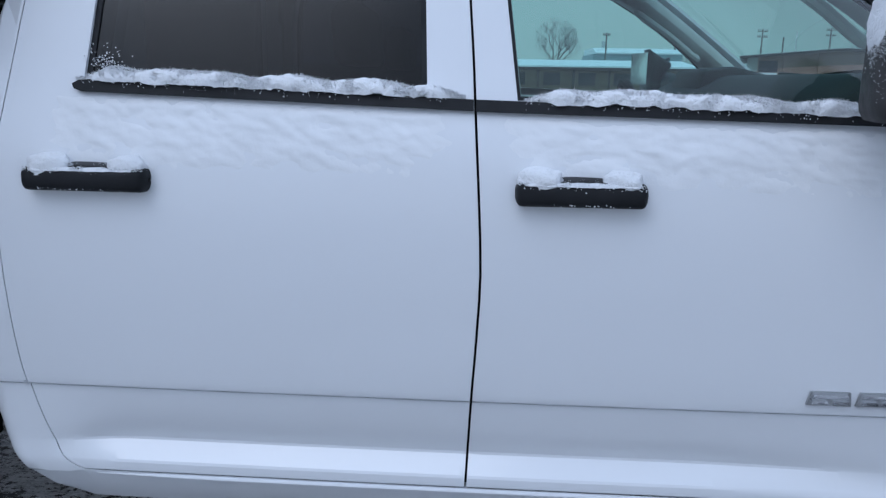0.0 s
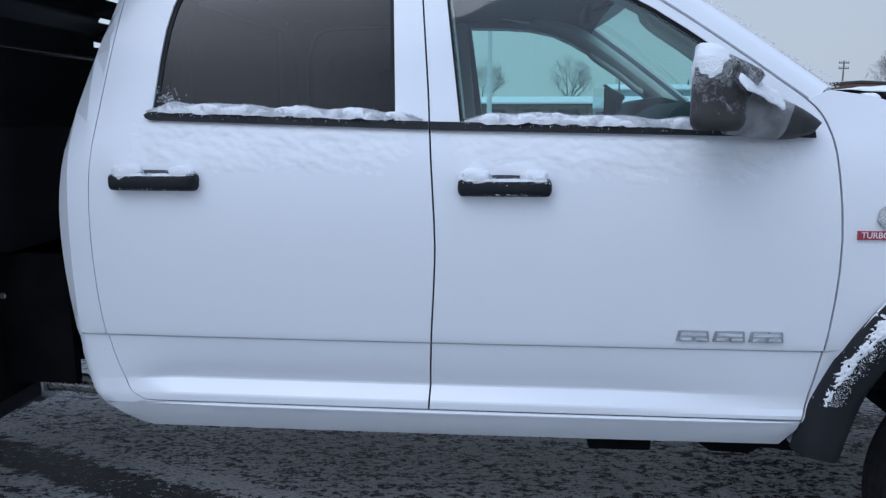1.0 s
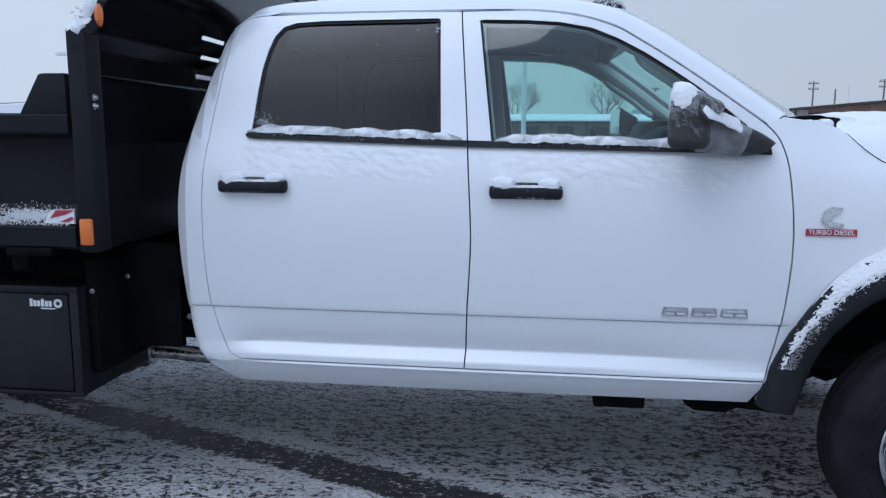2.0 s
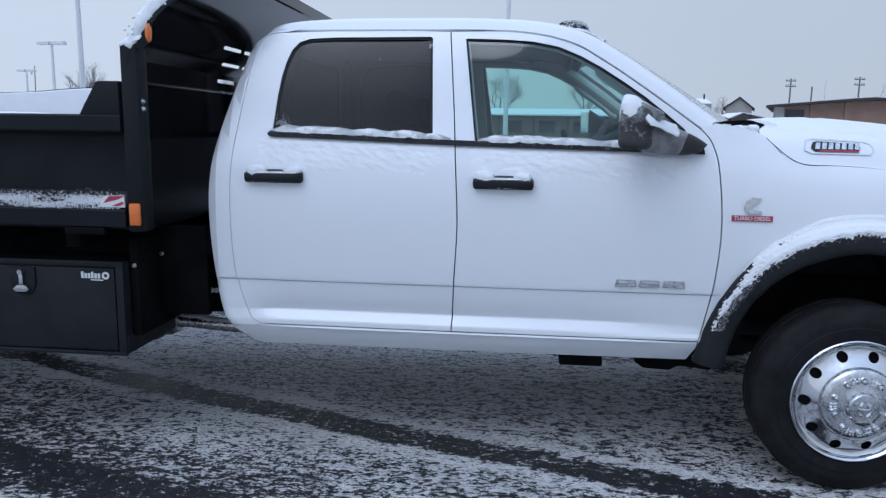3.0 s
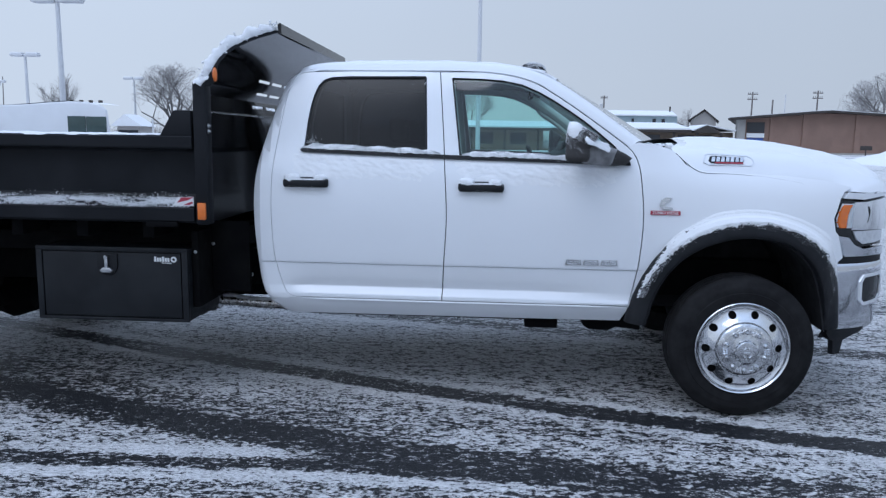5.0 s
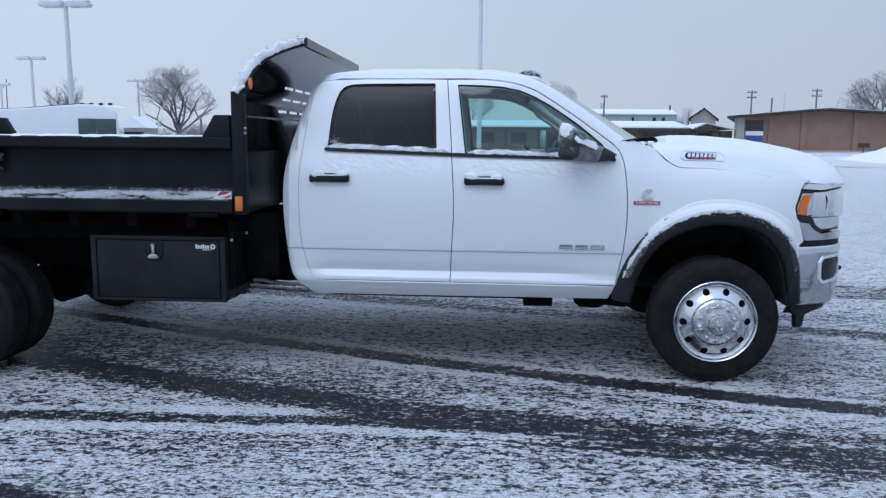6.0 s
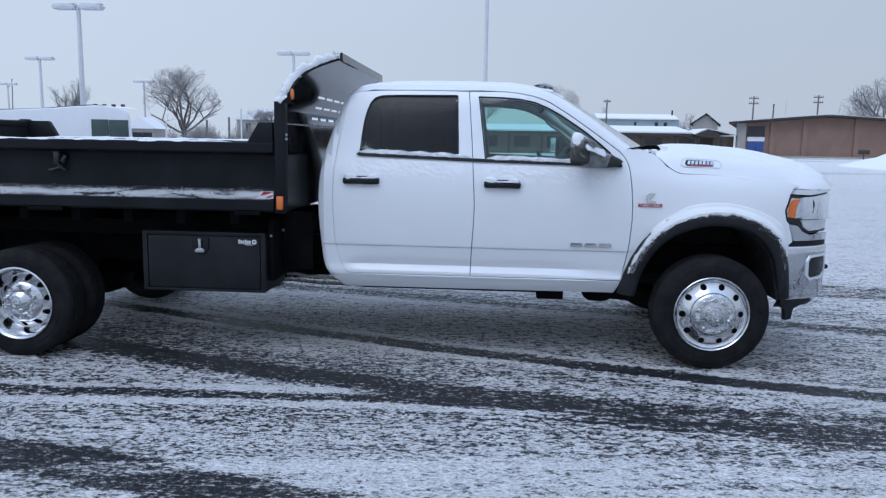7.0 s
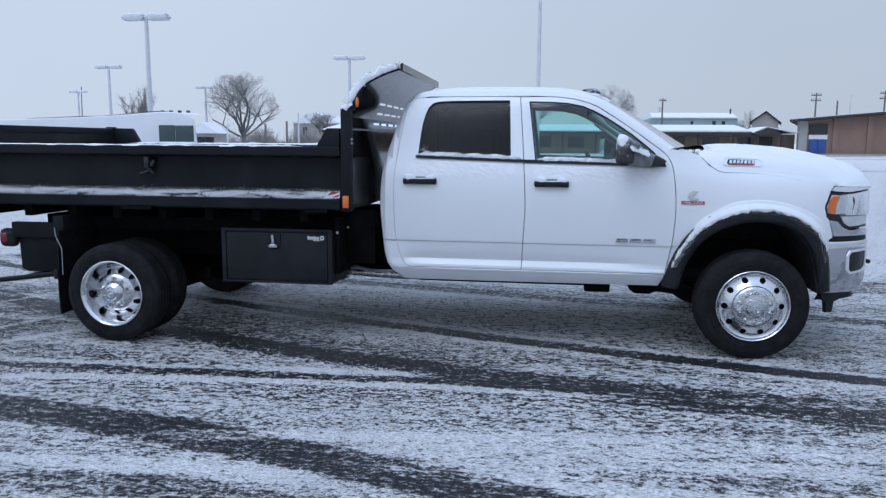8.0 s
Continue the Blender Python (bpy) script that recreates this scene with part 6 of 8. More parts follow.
for y in (0.56, 2 * YC - 0.56):
    seat = part("front_seat", prism([(-1.95, 0.70), (-1.40, 0.72), (-1.34, 0.85), (-1.40, 0.94), (-1.84, 0.90), (-1.98, 0.88)], 1, y - 0.26, y + 0.26, 0.04, 3), CLOTH, truck, "grey cloth front seat")
    part("backrest", prism([(-1.98, 0.86), (-1.84, 0.90), (-1.90, 1.20), (-1.99, 1.50), (-2.06, 1.52), (-2.12, 1.48), (-2.08, 1.1)], 1, y - 0.25, y + 0.25, 0.04, 3), CLOTH, seat)
    part("headrest", prism([(-2.02, 1.56), (-2.03, 1.70), (-2.08, 1.73), (-2.13, 1.70), (-2.12, 1.56)], 1, y - 0.13, y + 0.13, 0.025, 3), CLOTH, seat)
part("rear_bench", joined(prism([(-2.62, 0.72), (-2.15, 0.74), (-2.12, 0.90), (-2.55, 0.90)], 1, 0.22, 2 * YC - 0.22, 0.03), prism([(-2.66, 0.90), (-2.54, 0.90), (-2.58, 1.48), (-2.68, 1.50)], 1, 0.22, 2 * YC - 0.22, 0.03)), CLOTH, truck, "grey rear bench")
for y0, y1 in ((0.115, 0.20), (2 * YC - 0.20, 2 * YC - 0.115)):
    part("door_card", box((-1.70, y0, 0.70), (-0.70, y1, 1.44), 0.03), TRIM_DARK, truck, "dark door lining")
for s in (1, -1):
    def iy(y):
        return y if s > 0 else 2 * YC - y
    rowsp = []
    for k in np.linspace(0, 1, 12):
        x = -1.42 + 0.74 * k
        z = float(np.interp(x, [p[0] for p in SEAM_FRONT[:10]], [p[1] for p in SEAM_FRONT[:10]])) + 0.004
        y = side_y(min(x - 0.05, -0.66), min(z, 1.95)) + 0.085
        ring = [(x + 0.022 * math.cos(a), iy(y + 0.050 * math.sin(a) + 0.02), z + 0.034 * math.cos(a)) for a in np.linspace(0, 2 * math.pi, 13)]
        rowsp.append(ring)
    part("pillar_trim", grid(rowsp), TRIM, truck, "grey windscreen pillar trim")
    part("grab_handle", tube(spline([(-0.88, iy(0.25), 1.645), (-0.885, iy(0.315), 1.625), (-0.99, iy(0.325), 1.705), (-1.11, iy(0.325), 1.785), (-1.135, iy(0.27), 1.825)], 16), 0.015, 8), TRIM, truck, "grab handle")
    part("mid_pillar_trim", prism([(-1.85, 1.05), (-1.81, 1.48), (-1.87, 1.95), (-1.735, 1.95), (-1.69, 1.48), (-1.71, 1.05)], 1, min(iy(0.285), iy(0.33)), max(iy(0.285), iy(0.33)), 0.01), TRIM, truck, "grey middle pillar trim")
part("rear_view_mirror", joined(box((-1.24, YC - 0.13, 1.86), (-1.21, YC + 0.13, 1.93), 0.012), tube([(-1.20, YC, 1.91), (-1.12, YC, 1.95)], 0.01, 8)), TRIM_DARK, truck, "rear-view mirror")

# ---- snow on the truck ----
rs = random.Random(7)


def drift(path, width, height, seed, n_across=9, up=(0, 0, 1), out=(0, -1, 0), rough=0.5, scale=30.0):
    """A lumpy strip of settled snow along a path. width goes along out, height along up."""
    up, out = Vector(up), Vector(out)
    rows = []
    for i, p in enumerate(path):
        p = Vector(p)
        u = i / (len(path) - 1)
        tip = min(1.0, 10 * min(u, 1 - u) + 0.15)
        a = noise.noise(p * scale * 0.35 + Vector((seed, 0, 0)))
        w, h = width * (1 + 0.35 * a) * tip, height * (1 + rough * a) * tip
        row = []
        for k in range(n_across):
            t = math.pi * k / (n_across - 1)
            q = p + out * (w * math.cos(t)) + up * (h * math.sin(t) ** 0.8 - 0.004)
            j = noise.noise_vector(q * scale + Vector((0, seed, 0))) * 0.22 * h + noise.noise_vector(q * scale * 2.6) * 0.09 * h
            row.append(q + j)
        rows.append(row)
    bm = grid(rows)
    bmesh.ops.recalc_face_normals(bm, faces=bm.faces[:])
    return bm


def flakes(points, r0, r1, seed):
    """Small clumps of flakes, each an uneven little polyhedron."""
    r = random.Random(seed)
    verts, faces = [], []
    for p in points:
        s = r.uniform(r0, r1)
        base = len(verts)
        for d in ((1, 0, 0), (-1, 0, 0), (0, 1, 0), (0, -1, 0), (0, 0, 1), (0, 0, -1)):
            verts.append(Vector(p) + Vector(d) * s * r.uniform(0.6, 1.3) + Vector((r.uniform(-1, 1), r.uniform(-1, 1), r.uniform(-1, 1))) * s * 0.3)
        for f in ((0, 2, 4), (2, 1, 4), (1, 3, 4), (3, 0, 4), (2, 0, 5), (1, 2, 5), (3, 1, 5), (0, 3, 5)):
            faces.append([base + i for i in f])
    me = bpy.data.meshes.new("flakes")
    me.from_pydata(verts, [], faces)
    bm = bmesh.new()
    bm.from_mesh(me)
    bpy.data.meshes.remove(me)
    return bm


def crystals(points, length, seed):
    """Fine frost needles: thin slivers standing off the snow in all directions."""
    r = random.Random(seed)
    verts, faces = [], []
    for p in points:
        d = Vector((r.gauss(0, 1), r.gauss(0, 1), r.gauss(0.3, 1))).normalized()
        side = d.cross(Vector((r.gauss(0, 1), r.gauss(0, 1), r.gauss(0, 1)))).normalized()
        ln, w = length * r.uniform(0.4, 1.0), length * 0.10
        a, third, base = Vector(p), d.cross(side), len(verts)
        verts += [a + side * w, a - side * w * 0.6 + third * w, a - side * w * 0.6 - third * w, a + d * ln]
        faces += [[base, base + 1, base + 3], [base + 1, base + 2, base + 3], [base + 2, base, base + 3], [base, base + 2, base + 1]]
    me = bpy.data.meshes.new("needles")
    me.from_pydata(verts, [], faces)
    bm = bmesh.new()
    bm.from_mesh(me)
    bpy.data.meshes.remove(me)
    return bm


def mound(c, rx, ry, rz, seed):
    """A soft heap of snow: the upper part of an uneven ellipsoid."""
    rows = []
    for j in range(15):
        b = radians(-18 + 108 * j / 14)
        row = []
        for i in range(37):
            a = 2 * math.pi * i / 36
            n = Vector((math.cos(a) * math.cos(b), math.sin(a) * math.cos(b), math.sin(b)))
            k = 1 + 0.16 * noise.noise(n * 1.7 + Vector((seed, 0, 0))) + 0.07 * noise.noise(n * 5 + Vector((0, seed, 0))) + 0.035 * noise.noise(n * 14)
            flat = math.copysign(abs(math.cos(a)) ** 0.7, math.cos(a))
            row.append((c[0] + rx * k * flat * math.cos(b) ** 0.7, c[1] + ry * k * n.y, c[2] + rz * k * n.z))
        rows.append(row)
    bm = grid(rows)
    bmesh.ops.remove_doubles(bm, verts=bm.verts[:], dist=1e-5)
    bmesh.ops.recalc_face_normals(bm, faces=bm.faces[:])
    return bm


def sill_path(x0, x1, z0, z1, lift, n):
    return [(x0 + (x1 - x0) * i / (n - 1), side_y(x0 + (x1 - x0) * i / (n - 1), z0 + (z1 - z0) * i / (n - 1)) - lift, z0 + (z1 - z0) * i / (n - 1)) for i in range(n)]


def belt_snow(x0, x1, z0, z1, seed):
    """Loose snow heaped in the corner between glass and moulding, frosted with needles."""
    path = sill_path(x0, x1, z0, z1, -0.001, 320)
    r = random.Random(seed)
    pts, tips = [], []
    for _ in range(8600):
        p = r.choice(path)
        u = (p[0] - x0) / (x1 - x0)
        tip = min(1.0, 10 * min(u, 1 - u) + 0.15)
        a = noise.noise(Vector(p) * 12 + Vector((seed, 0, 0)))
        t = r.uniform(0.1, 3.0)
        w, h = 0.019 * tip, 0.026 * (1 + 0.5 * a) * tip
        q = (p[0] + r.uniform(-0.002, 0.002), p[1] - w * math.cos(t), p[2] + h * math.sin(t) - 0.003)
        (pts if r.random() < 0.40 else tips).append(q)
    for _ in range(130):
        p = r.choice(path)
        pts.append((p[0], p[1] - 0.020 - r.uniform(0, 0.004), p[2] - abs(r.gauss(0, 0.008))))
    return joined(drift(path, 0.019, 0.026, seed, 17, scale=34, rough=0.55), flakes(pts, 0.0006, 0.0018, seed), crystals(tips, 0.0085, seed))


single("sill_snow", belt_snow(-2.600, -1.775, 1.521, 1.495, 3), SNOW, "fluffy snow along the rear window sill", "snow", group="snow on the window sills", kind="stuff")
single("sill_snow", belt_snow(-1.650, -0.90, 1.491, 1.474, 5), SNOW, "fluffy snow along the front window sill", "snow", group="snow on the window sills", kind="stuff")
pts = [(-2.545 + rs.gauss(0, 0.022), side_y(-2.54, 1.56) + 0.006 + rs.uniform(-0.010, 0.002), 1.545 + abs(rs.gauss(0, 0.020))) for _ in range(110)]
pts += [(-1.883 + rs.gauss(0, 0.004), side_y(-1.88, 1.9) + 0.004, 1.905 + rs.gauss(0, 0.008)) for _ in range(26)]
pts += [(rs.uniform(-2.5, -1.7), side_y(-2.0, 1.7) + 0.004, rs.uniform(1.55, 1.9)) for _ in range(5)]
single("stuck_flakes", flakes(pts, 0.0008, 0.0024, 4), SNOW, "few snowflakes stuck on the rear window glass", "snow", kind="stuff")

# handles
for x0, x1, z in ((-2.684, -2.428, 1.343), (-1.664, -1.408, 1.335)):
    yb = side_y(x0, z) - 0.014
    bits = [mound((x0 + 0.046, yb, z - 0.006), 0.046, 0.032, 0.034, x0), mound((x1 - 0.044, yb, z - 0.006), 0.040, 0.030, 0.030, x1)]
    path = [(x0 + 0.004 + (x1 - x0 - 0.008) * i / 90, side_y(x0, z) - 0.032, z - 0.004) for i in range(91)]
    bits.append(drift(path, 0.014, 0.007, x0, 9, scale=60))
    fl_pts = [(rs.uniform(x0 + 0.002, x1 - 0.002), side_y(x0, z) - 0.046 + rs.uniform(0, 0.012), z - abs(rs.gauss(0.0, 0.007))) for _ in range(420)]
    fl_pts += [(rs.gauss((x0 + x1) / 2, 0.05), side_y(x0, z) - 0.043, z - 0.048 + rs.uniform(0, 0.006)) for _ in range(24)]
    bits.append(flakes(fl_pts, 0.0007, 0.0022, 9))
    rim = [(rs.choice((x0 + 0.046, x1 - 0.044)) + rs.gauss(0, 0.028), yb - rs.uniform(0, 0.030), z + rs.uniform(-0.006, 0.020)) for _ in range(900)]
    bits.append(crystals(rim, 0.004, 13))
    single("handle_snow", joined(*bits), SNOW, "small cap of snow on the door handle", "snow", group="snow on the door handles", kind="stuff")


def film(x0, x1, z_top, z_low, seed, thickness=0.0080):
    """Thin clinging snow on the door skin below the sill: thick in lumps, thinning out downwards."""
    rows = []
    nx, nz = int((x1 - x0) / 0.006), 52
    for j in range(nz):
        v = j / (nz - 1)
        row = []
        for i in range(nx):
            u = i / (nx - 1)
            x = x0 + (x1 - x0) * u
            z = z_top(x) + (z_low - z_top(x)) * v
            lumps = 0.7 * noise.noise(Vector((x * 11.0, z * 17.0, seed))) + 0.8 * noise.noise(Vector((x * 26.0 + z * 14.0, z * 38.0, seed + 3))) + 0.35 * noise.noise(Vector((x * 60.0, z * 75.0, seed + 5)))
            fade = (1 - v) ** 0.9 * min(1, 8 * min(u, 1 - u), 0.1 + 9 * v)
            t = thickness * fade * (0.62 + 0.75 * lumps) - 0.0016
            row.append((x, side_y(x, z) - t, z))
        rows.append(row)
    return grid(rows)


top_line = table([(-2.8, 1.492), (-1.8, 1.462), (-1.7, 1.458), (-0.6, 1.440)])
single("door_snow", film(-2.68, -1.775, top_line, 1.31, 1.0), SNOW_THIN, "thin lumpy snow clinging below the rear sill", "snow", group="snow on the doors", kind="stuff")
single("door_snow", film(-1.725, -0.72, top_line, 1.29, 7.0), SNOW_THIN, "thin lumpy snow clinging below the front sill", "snow", group="snow on the doors", kind="stuff")

# snow on hood and roof: a sheet with uneven thickness
rows = []
for s in np.linspace(0.03, 0.955, 70):
    row = []
    for y, dz in [(p[0], p[1]) for p in spline([h for h in hood_sec[3:]], 26)] + [(2 * YC - p[0], p[1]) for p in spline([h for h in hood_sec[3:]], 26)[-2::-1]]:
        x, yy, z = hood_point(s, y, dz)
        e = min(1.0, 9 * min(s - 0.02, 0.965 - s), 9 * min(y - 0.185, 2 * YC - 0.185 - y))
        t = 0.016 * e - 0.004 + 0.006 * noise.noise(Vector((x * 6, yy * 6, 0))) + 0.003 * noise.noise(Vector((x * 22, yy * 22, 4)))
        row.append((x, yy, z + t))
    rows.append(row)
single("hood_snow", grid(rows), SNOW, "thin even snow lying on the hood", "snow", kind="stuff")
rows = []
for p in rows_roof:
    row = []
    for i, q in enumerate(p):
        e = min(1.0, 0.4 + 0.5 * min(i, len(p) - 1 - i))
        row.append((q[0], q[1], q[2] + 0.012 * e - 0.004 + 0.005 * noise.noise(Vector((q[0] * 7, q[1] * 7, 2)))))
    rows.append(row)
single("roof_snow", grid(rows), SNOW, "thin snow lying on the cab roof", "snow", kind="stuff")
for y in (0.55, 0.79):
    pts = []
    for _ in range(900):
        a, b = rs.uniform(0, 2 * math.pi), rs.random() ** 0.6
        pts.append((LAMP_X + 0.080 * b * math.cos(a), y + 0.048 * b * math.sin(a), roof_at(LAMP_X, y) + 0.050 * math.sqrt(max(0.0, 1 - b * b)) + rs.uniform(-0.002, 0.004)))
    path = [(LAMP_X - 0.09 + 0.17 * i / 20, y - 0.055, roof_at(LAMP_X, y) + 0.004 - 0.012 * i / 20) for i in range(21)]
    single("lamp_snow", joined(drift(path, 0.022, 0.014, y * 9, 7, scale=40), flakes(pts, 0.0012, 0.0036, 31)), SNOW, "dabs and flecks of snow on a roof lamp", "snow", kind="stuff")
pts = []
for _ in range(300):
    q = rows_rail[rs.randrange(46, len(rows_rail))][-1]
    pts.append((q[0] + rs.gauss(0.004, 0.008), q[1] + rs.gauss(0, 0.010), q[2] + abs(rs.gauss(0.002, 0.005))))
single("pillar_snow", flakes(pts, 0.001, 0.0034, 5), SNOW, "flecks of snow along the windscreen pillar", "snow", kind="stuff")

# arch flare snow: a crust over the flare's upper shoulder that thins to a ragged edge on its face
flare_base = [side_y(min(o[0], 0.42), max(o[1], 0.7)) + max(o[0] - 0.42, 0.0) * 0.5 for o in face_o]


def flare_crust():
    rows = []
    for i in range(480):
        u = 0.085 + 0.80 * i / 479
        j = u * (len(face_o) - 1)
        a, e = int(j), j - int(j)
        o, n_ = Vector(face_o[a]).lerp(Vector(face_o[a + 1]), e), Vector(face_i[a]).lerp(Vector(face_i[a + 1]), e)
        base = flare_base[a] * (1 - e) + flare_base[a + 1] * e
        # how far down the face the crust reaches, and how closed it is
        reach = float(np.interp(u, [0.08, 0.16, 0.24, 0.36, 0.52, 0.68, 0.80, 0.885], [0.34, 0.40, 0.42, 0.36, 0.31, 0.26, 0.24, 0.12]))
        body = float(np.interp(u, [0.085, 0.13, 0.22, 0.32, 0.75, 0.84, 0.885], [-0.75, -0.55, -0.22, 0.40, 0.40, 0.0, -0.7]))
        start = float(np.interp(u, [0.20, 0.30, 0.40], [0.0, -0.10, -0.36]))
        row = []
        for k in range(54):
            f = start + (0.62 - start) * k / 53
            x, z = o.x + (n_.x - o.x) * f, o.y + (n_.y - o.y) * f
            skin = base if f > 0 else side_y(min(x, 0.42), max(z, 0.7)) + max(x - 0.42, 0.0) * 0.5
            y = skin - float(np.interp(f, [-0.36, -0.10, 0.0, 0.06, 0.22, 0.45, 0.75], [0.0, 0.004, 0.013, 0.034, 0.052, 0.062, 0.066]))
            q = Vector((x, z, 0.0))
            slope = Vector((x * 60 + z * 40, (z - x) * 95, 2.0))
            rag = 0.55 * noise.noise(q * 22) + 0.75 * noise.noise(slope) + 0.60 * noise.noise(q * 210)
            rag *= 0.35 if f < -0.05 else 1.0
            over = min((f - start - (0.03 if start > -0.1 else 0.13)) / 0.10, (reach - f) / 0.12)
            h = min(over, 1.2) * 0.9 + body + rag - 0.35
            t = 0.011 * (min(max(h, -0.5), 0.55) + 0.12 * noise.noise(q * 35)) * max(0.25, 1 - abs(f) * 0.8)
            row.append((x, y - t - 0.001, z + 0.3 * max(t, 0.0)))
        rows.append(row)
    return grid(rows)


pts = []
for _ in range(1500):
    u = 0.085 + 0.13 * rs.random() if rs.random() < 0.55 else 0.2 + 0.66 * rs.random()
    j = u * (len(face_o) - 1)
    a, e = int(j), j - int(j)
    o, n_ = Vector(face_o[a]).lerp(Vector(face_o[a + 1]), e), Vector(face_i[a]).lerp(Vector(face_i[a + 1]), e)
    f = rs.gauss(0.34, 0.10)
    p = o.lerp(n_, f)
    base = flare_base[a] * (1 - e) + flare_base[a + 1] * e
    pts.append((p.x, base - float(np.interp(f, [0.0, 0.06, 0.22, 0.45, 0.75], [0.013, 0.034, 0.052, 0.062, 0.066])) - 0.001, p.y))
single("flare_snow", joined(flare_crust(), flakes(pts, 0.0005, 0.0018, 6)), SNOW, "band of snow on the wheel-arch flare", "snow", kind="stuff")

# mirror snow
def head_crust():
    """Snow lying over the mirror head's top and rear shoulder, following the head's own skin."""
    rows = []
    n = len(near_head)
    for i in range(0, n - 1):
        for e in np.linspace(0, 1, 4, endpoint=False):
            k = (i + e) / (n - 1)
            if k < 0.42:
                continue
            ra, rb = near_head[i], near_head[i + 1]
            pts_ = [Vector(p).lerp(Vector(q), e) for p, q in zip(ra, rb)]
            c = sum(pts_, Vector()) / len(pts_)
            row = []
            for p in pts_ + pts_[:1]:
                lim = 0.64 + 4.0 * max(0.0, p.x + 1.030) + 0.14 * noise.noise(p * 24) + 0.10 * noise.noise(p * 70)
                t = 0.008 * min(max((k - lim) / 0.20, -0.9), 1.0) + 0.003 * noise.noise(p * 45)
                row.append(p + (p - c).normalized() * t + Vector((0, 0, max(t, 0.0) * 0.8 * k)))
            rows.append(row)
    last = rows[-1]
    c = sum(last[:-1], Vector()) / (len(last) - 1)
    for f, up in ((0.85, 0.004), (0.6, 0.007), (0.3, 0.008), (0.02, 0.008)):
        rows.append([c + (p - c) * f + Vector((0, 0, up - 2.0 * max(0.0, p.x + 1.03) * up / 0.1)) for p in last])
    return grid(rows)


path = [(-0.985 + 0.160 * i / 60, -0.222 + 0.150 * (i / 60) ** 1.1, 1.594 - 0.052 * i / 60) for i in range(61)]
pts = []
while len(pts) < 15000:
    i, j = rs.randrange(2, len(near_head) - 1), rs.randrange(len(near_head[0]))
    j2, e1, e2 = (j + 1) % len(near_head[0]), rs.random(), rs.random()
    p = Vector(near_head[i][j]).lerp(Vector(near_head[i][j2]), e1).lerp(Vector(near_head[i + 1][j]).lerp(Vector(near_head[i + 1][j2]), e1), e2)
    if p.y > -0.06 or noise.noise(p * 26) + 0.6 * noise.noise(p * 75) + 1.2 * (p.z - 1.590) / 0.1 < rs.gauss(0.1, 0.26):
        continue
    pts.append(p + Vector((rs.uniform(-0.002, 0.002), rs.uniform(-0.0015, 0.0005), rs.uniform(-0.002, 0.002))))
for _ in range(700):
    k = rs.betavariate(3, 1.1)
    pts.append((-0.965 + 0.258 * k, -0.110 + 0.15 * k ** 0.85 - 0.055 + 0.025 * k + rs.uniform(0, 0.006), 1.524 - 0.052 * k + rs.triangular(-0.02, 0.06, 0.05) * (1 - 0.60 * k)))
single("mirror_snow", joined(head_crust(), drift(path, 0.034, 0.011, 2.0, 13, up=(0, -0.6, 0.8), out=(0, -0.8, -0.6), scale=44, rough=0.6), crystals([(p[0] + rs.gauss(0, 0.006), p[1] - rs.uniform(0.0, 0.02), p[2] + rs.gauss(-0.004, 0.012)) for p in path for _ in range(22)], 0.004, 3), flakes(pts, 0.0003, 0.0010, 8)), SNOW, "cap and flecks of snow on the towing mirror", "snow", kind="stuff")

# bed snow: ledge, top rail and shield
pts = []
while len(pts) < 34000:
    x, k = rs.uniform(BEDR + 0.01, BEDF - 0.04), rs.gauss(0.45, 0.30)
    if k > 1.6 or k < -0.1 or (k > 0.9 and rs.random() > 0.35) or 0.55 + 0.9 * noise.noise(Vector((x * 5, k * 2, 3))) + 0.5 * noise.noise(Vector((x * 24, k * 6, 8))) < rs.random() * 0.8:
        continue
    pts.append((x, BEDY + 0.010 + 0.052 * min(k, 1.0) + rs.uniform(-0.004, 0.001), 1.184 + 0.052 * min(k, 1.0) + max(0.0, k - 1.0) * 0.05 + rs.uniform(-0.001, 0.003)))
single("ledge_snow", flakes(pts, 0.0010, 0.0034, 3), SNOW, "strip of loose snow on the bed's lower ledge", "snow", kind="stuff")
path = [(BEDR + 0.05 + (-3.31 - BEDR - 0.05) * i / 160, BEDY + 0.045, 1.578) for i in range(161)]
single("rail_snow", drift(path, 0.045, 0.013, 6.0, 9, scale=18, rough=0.3), SNOW, "snow along the bed's top rail", "snow", kind="stuff")
path = [(BEDR + 0.05 + (-3.31 - BEDR - 0.05) * i / 160, FARY - 0.045, 1.578) for i in range(161)]
single("rail_snow", drift(path, 0.045, 0.020, 9.0, 9, scale=18, rough=0.5), SNOW, "snow along the bed's top rail", "snow", kind="stuff")
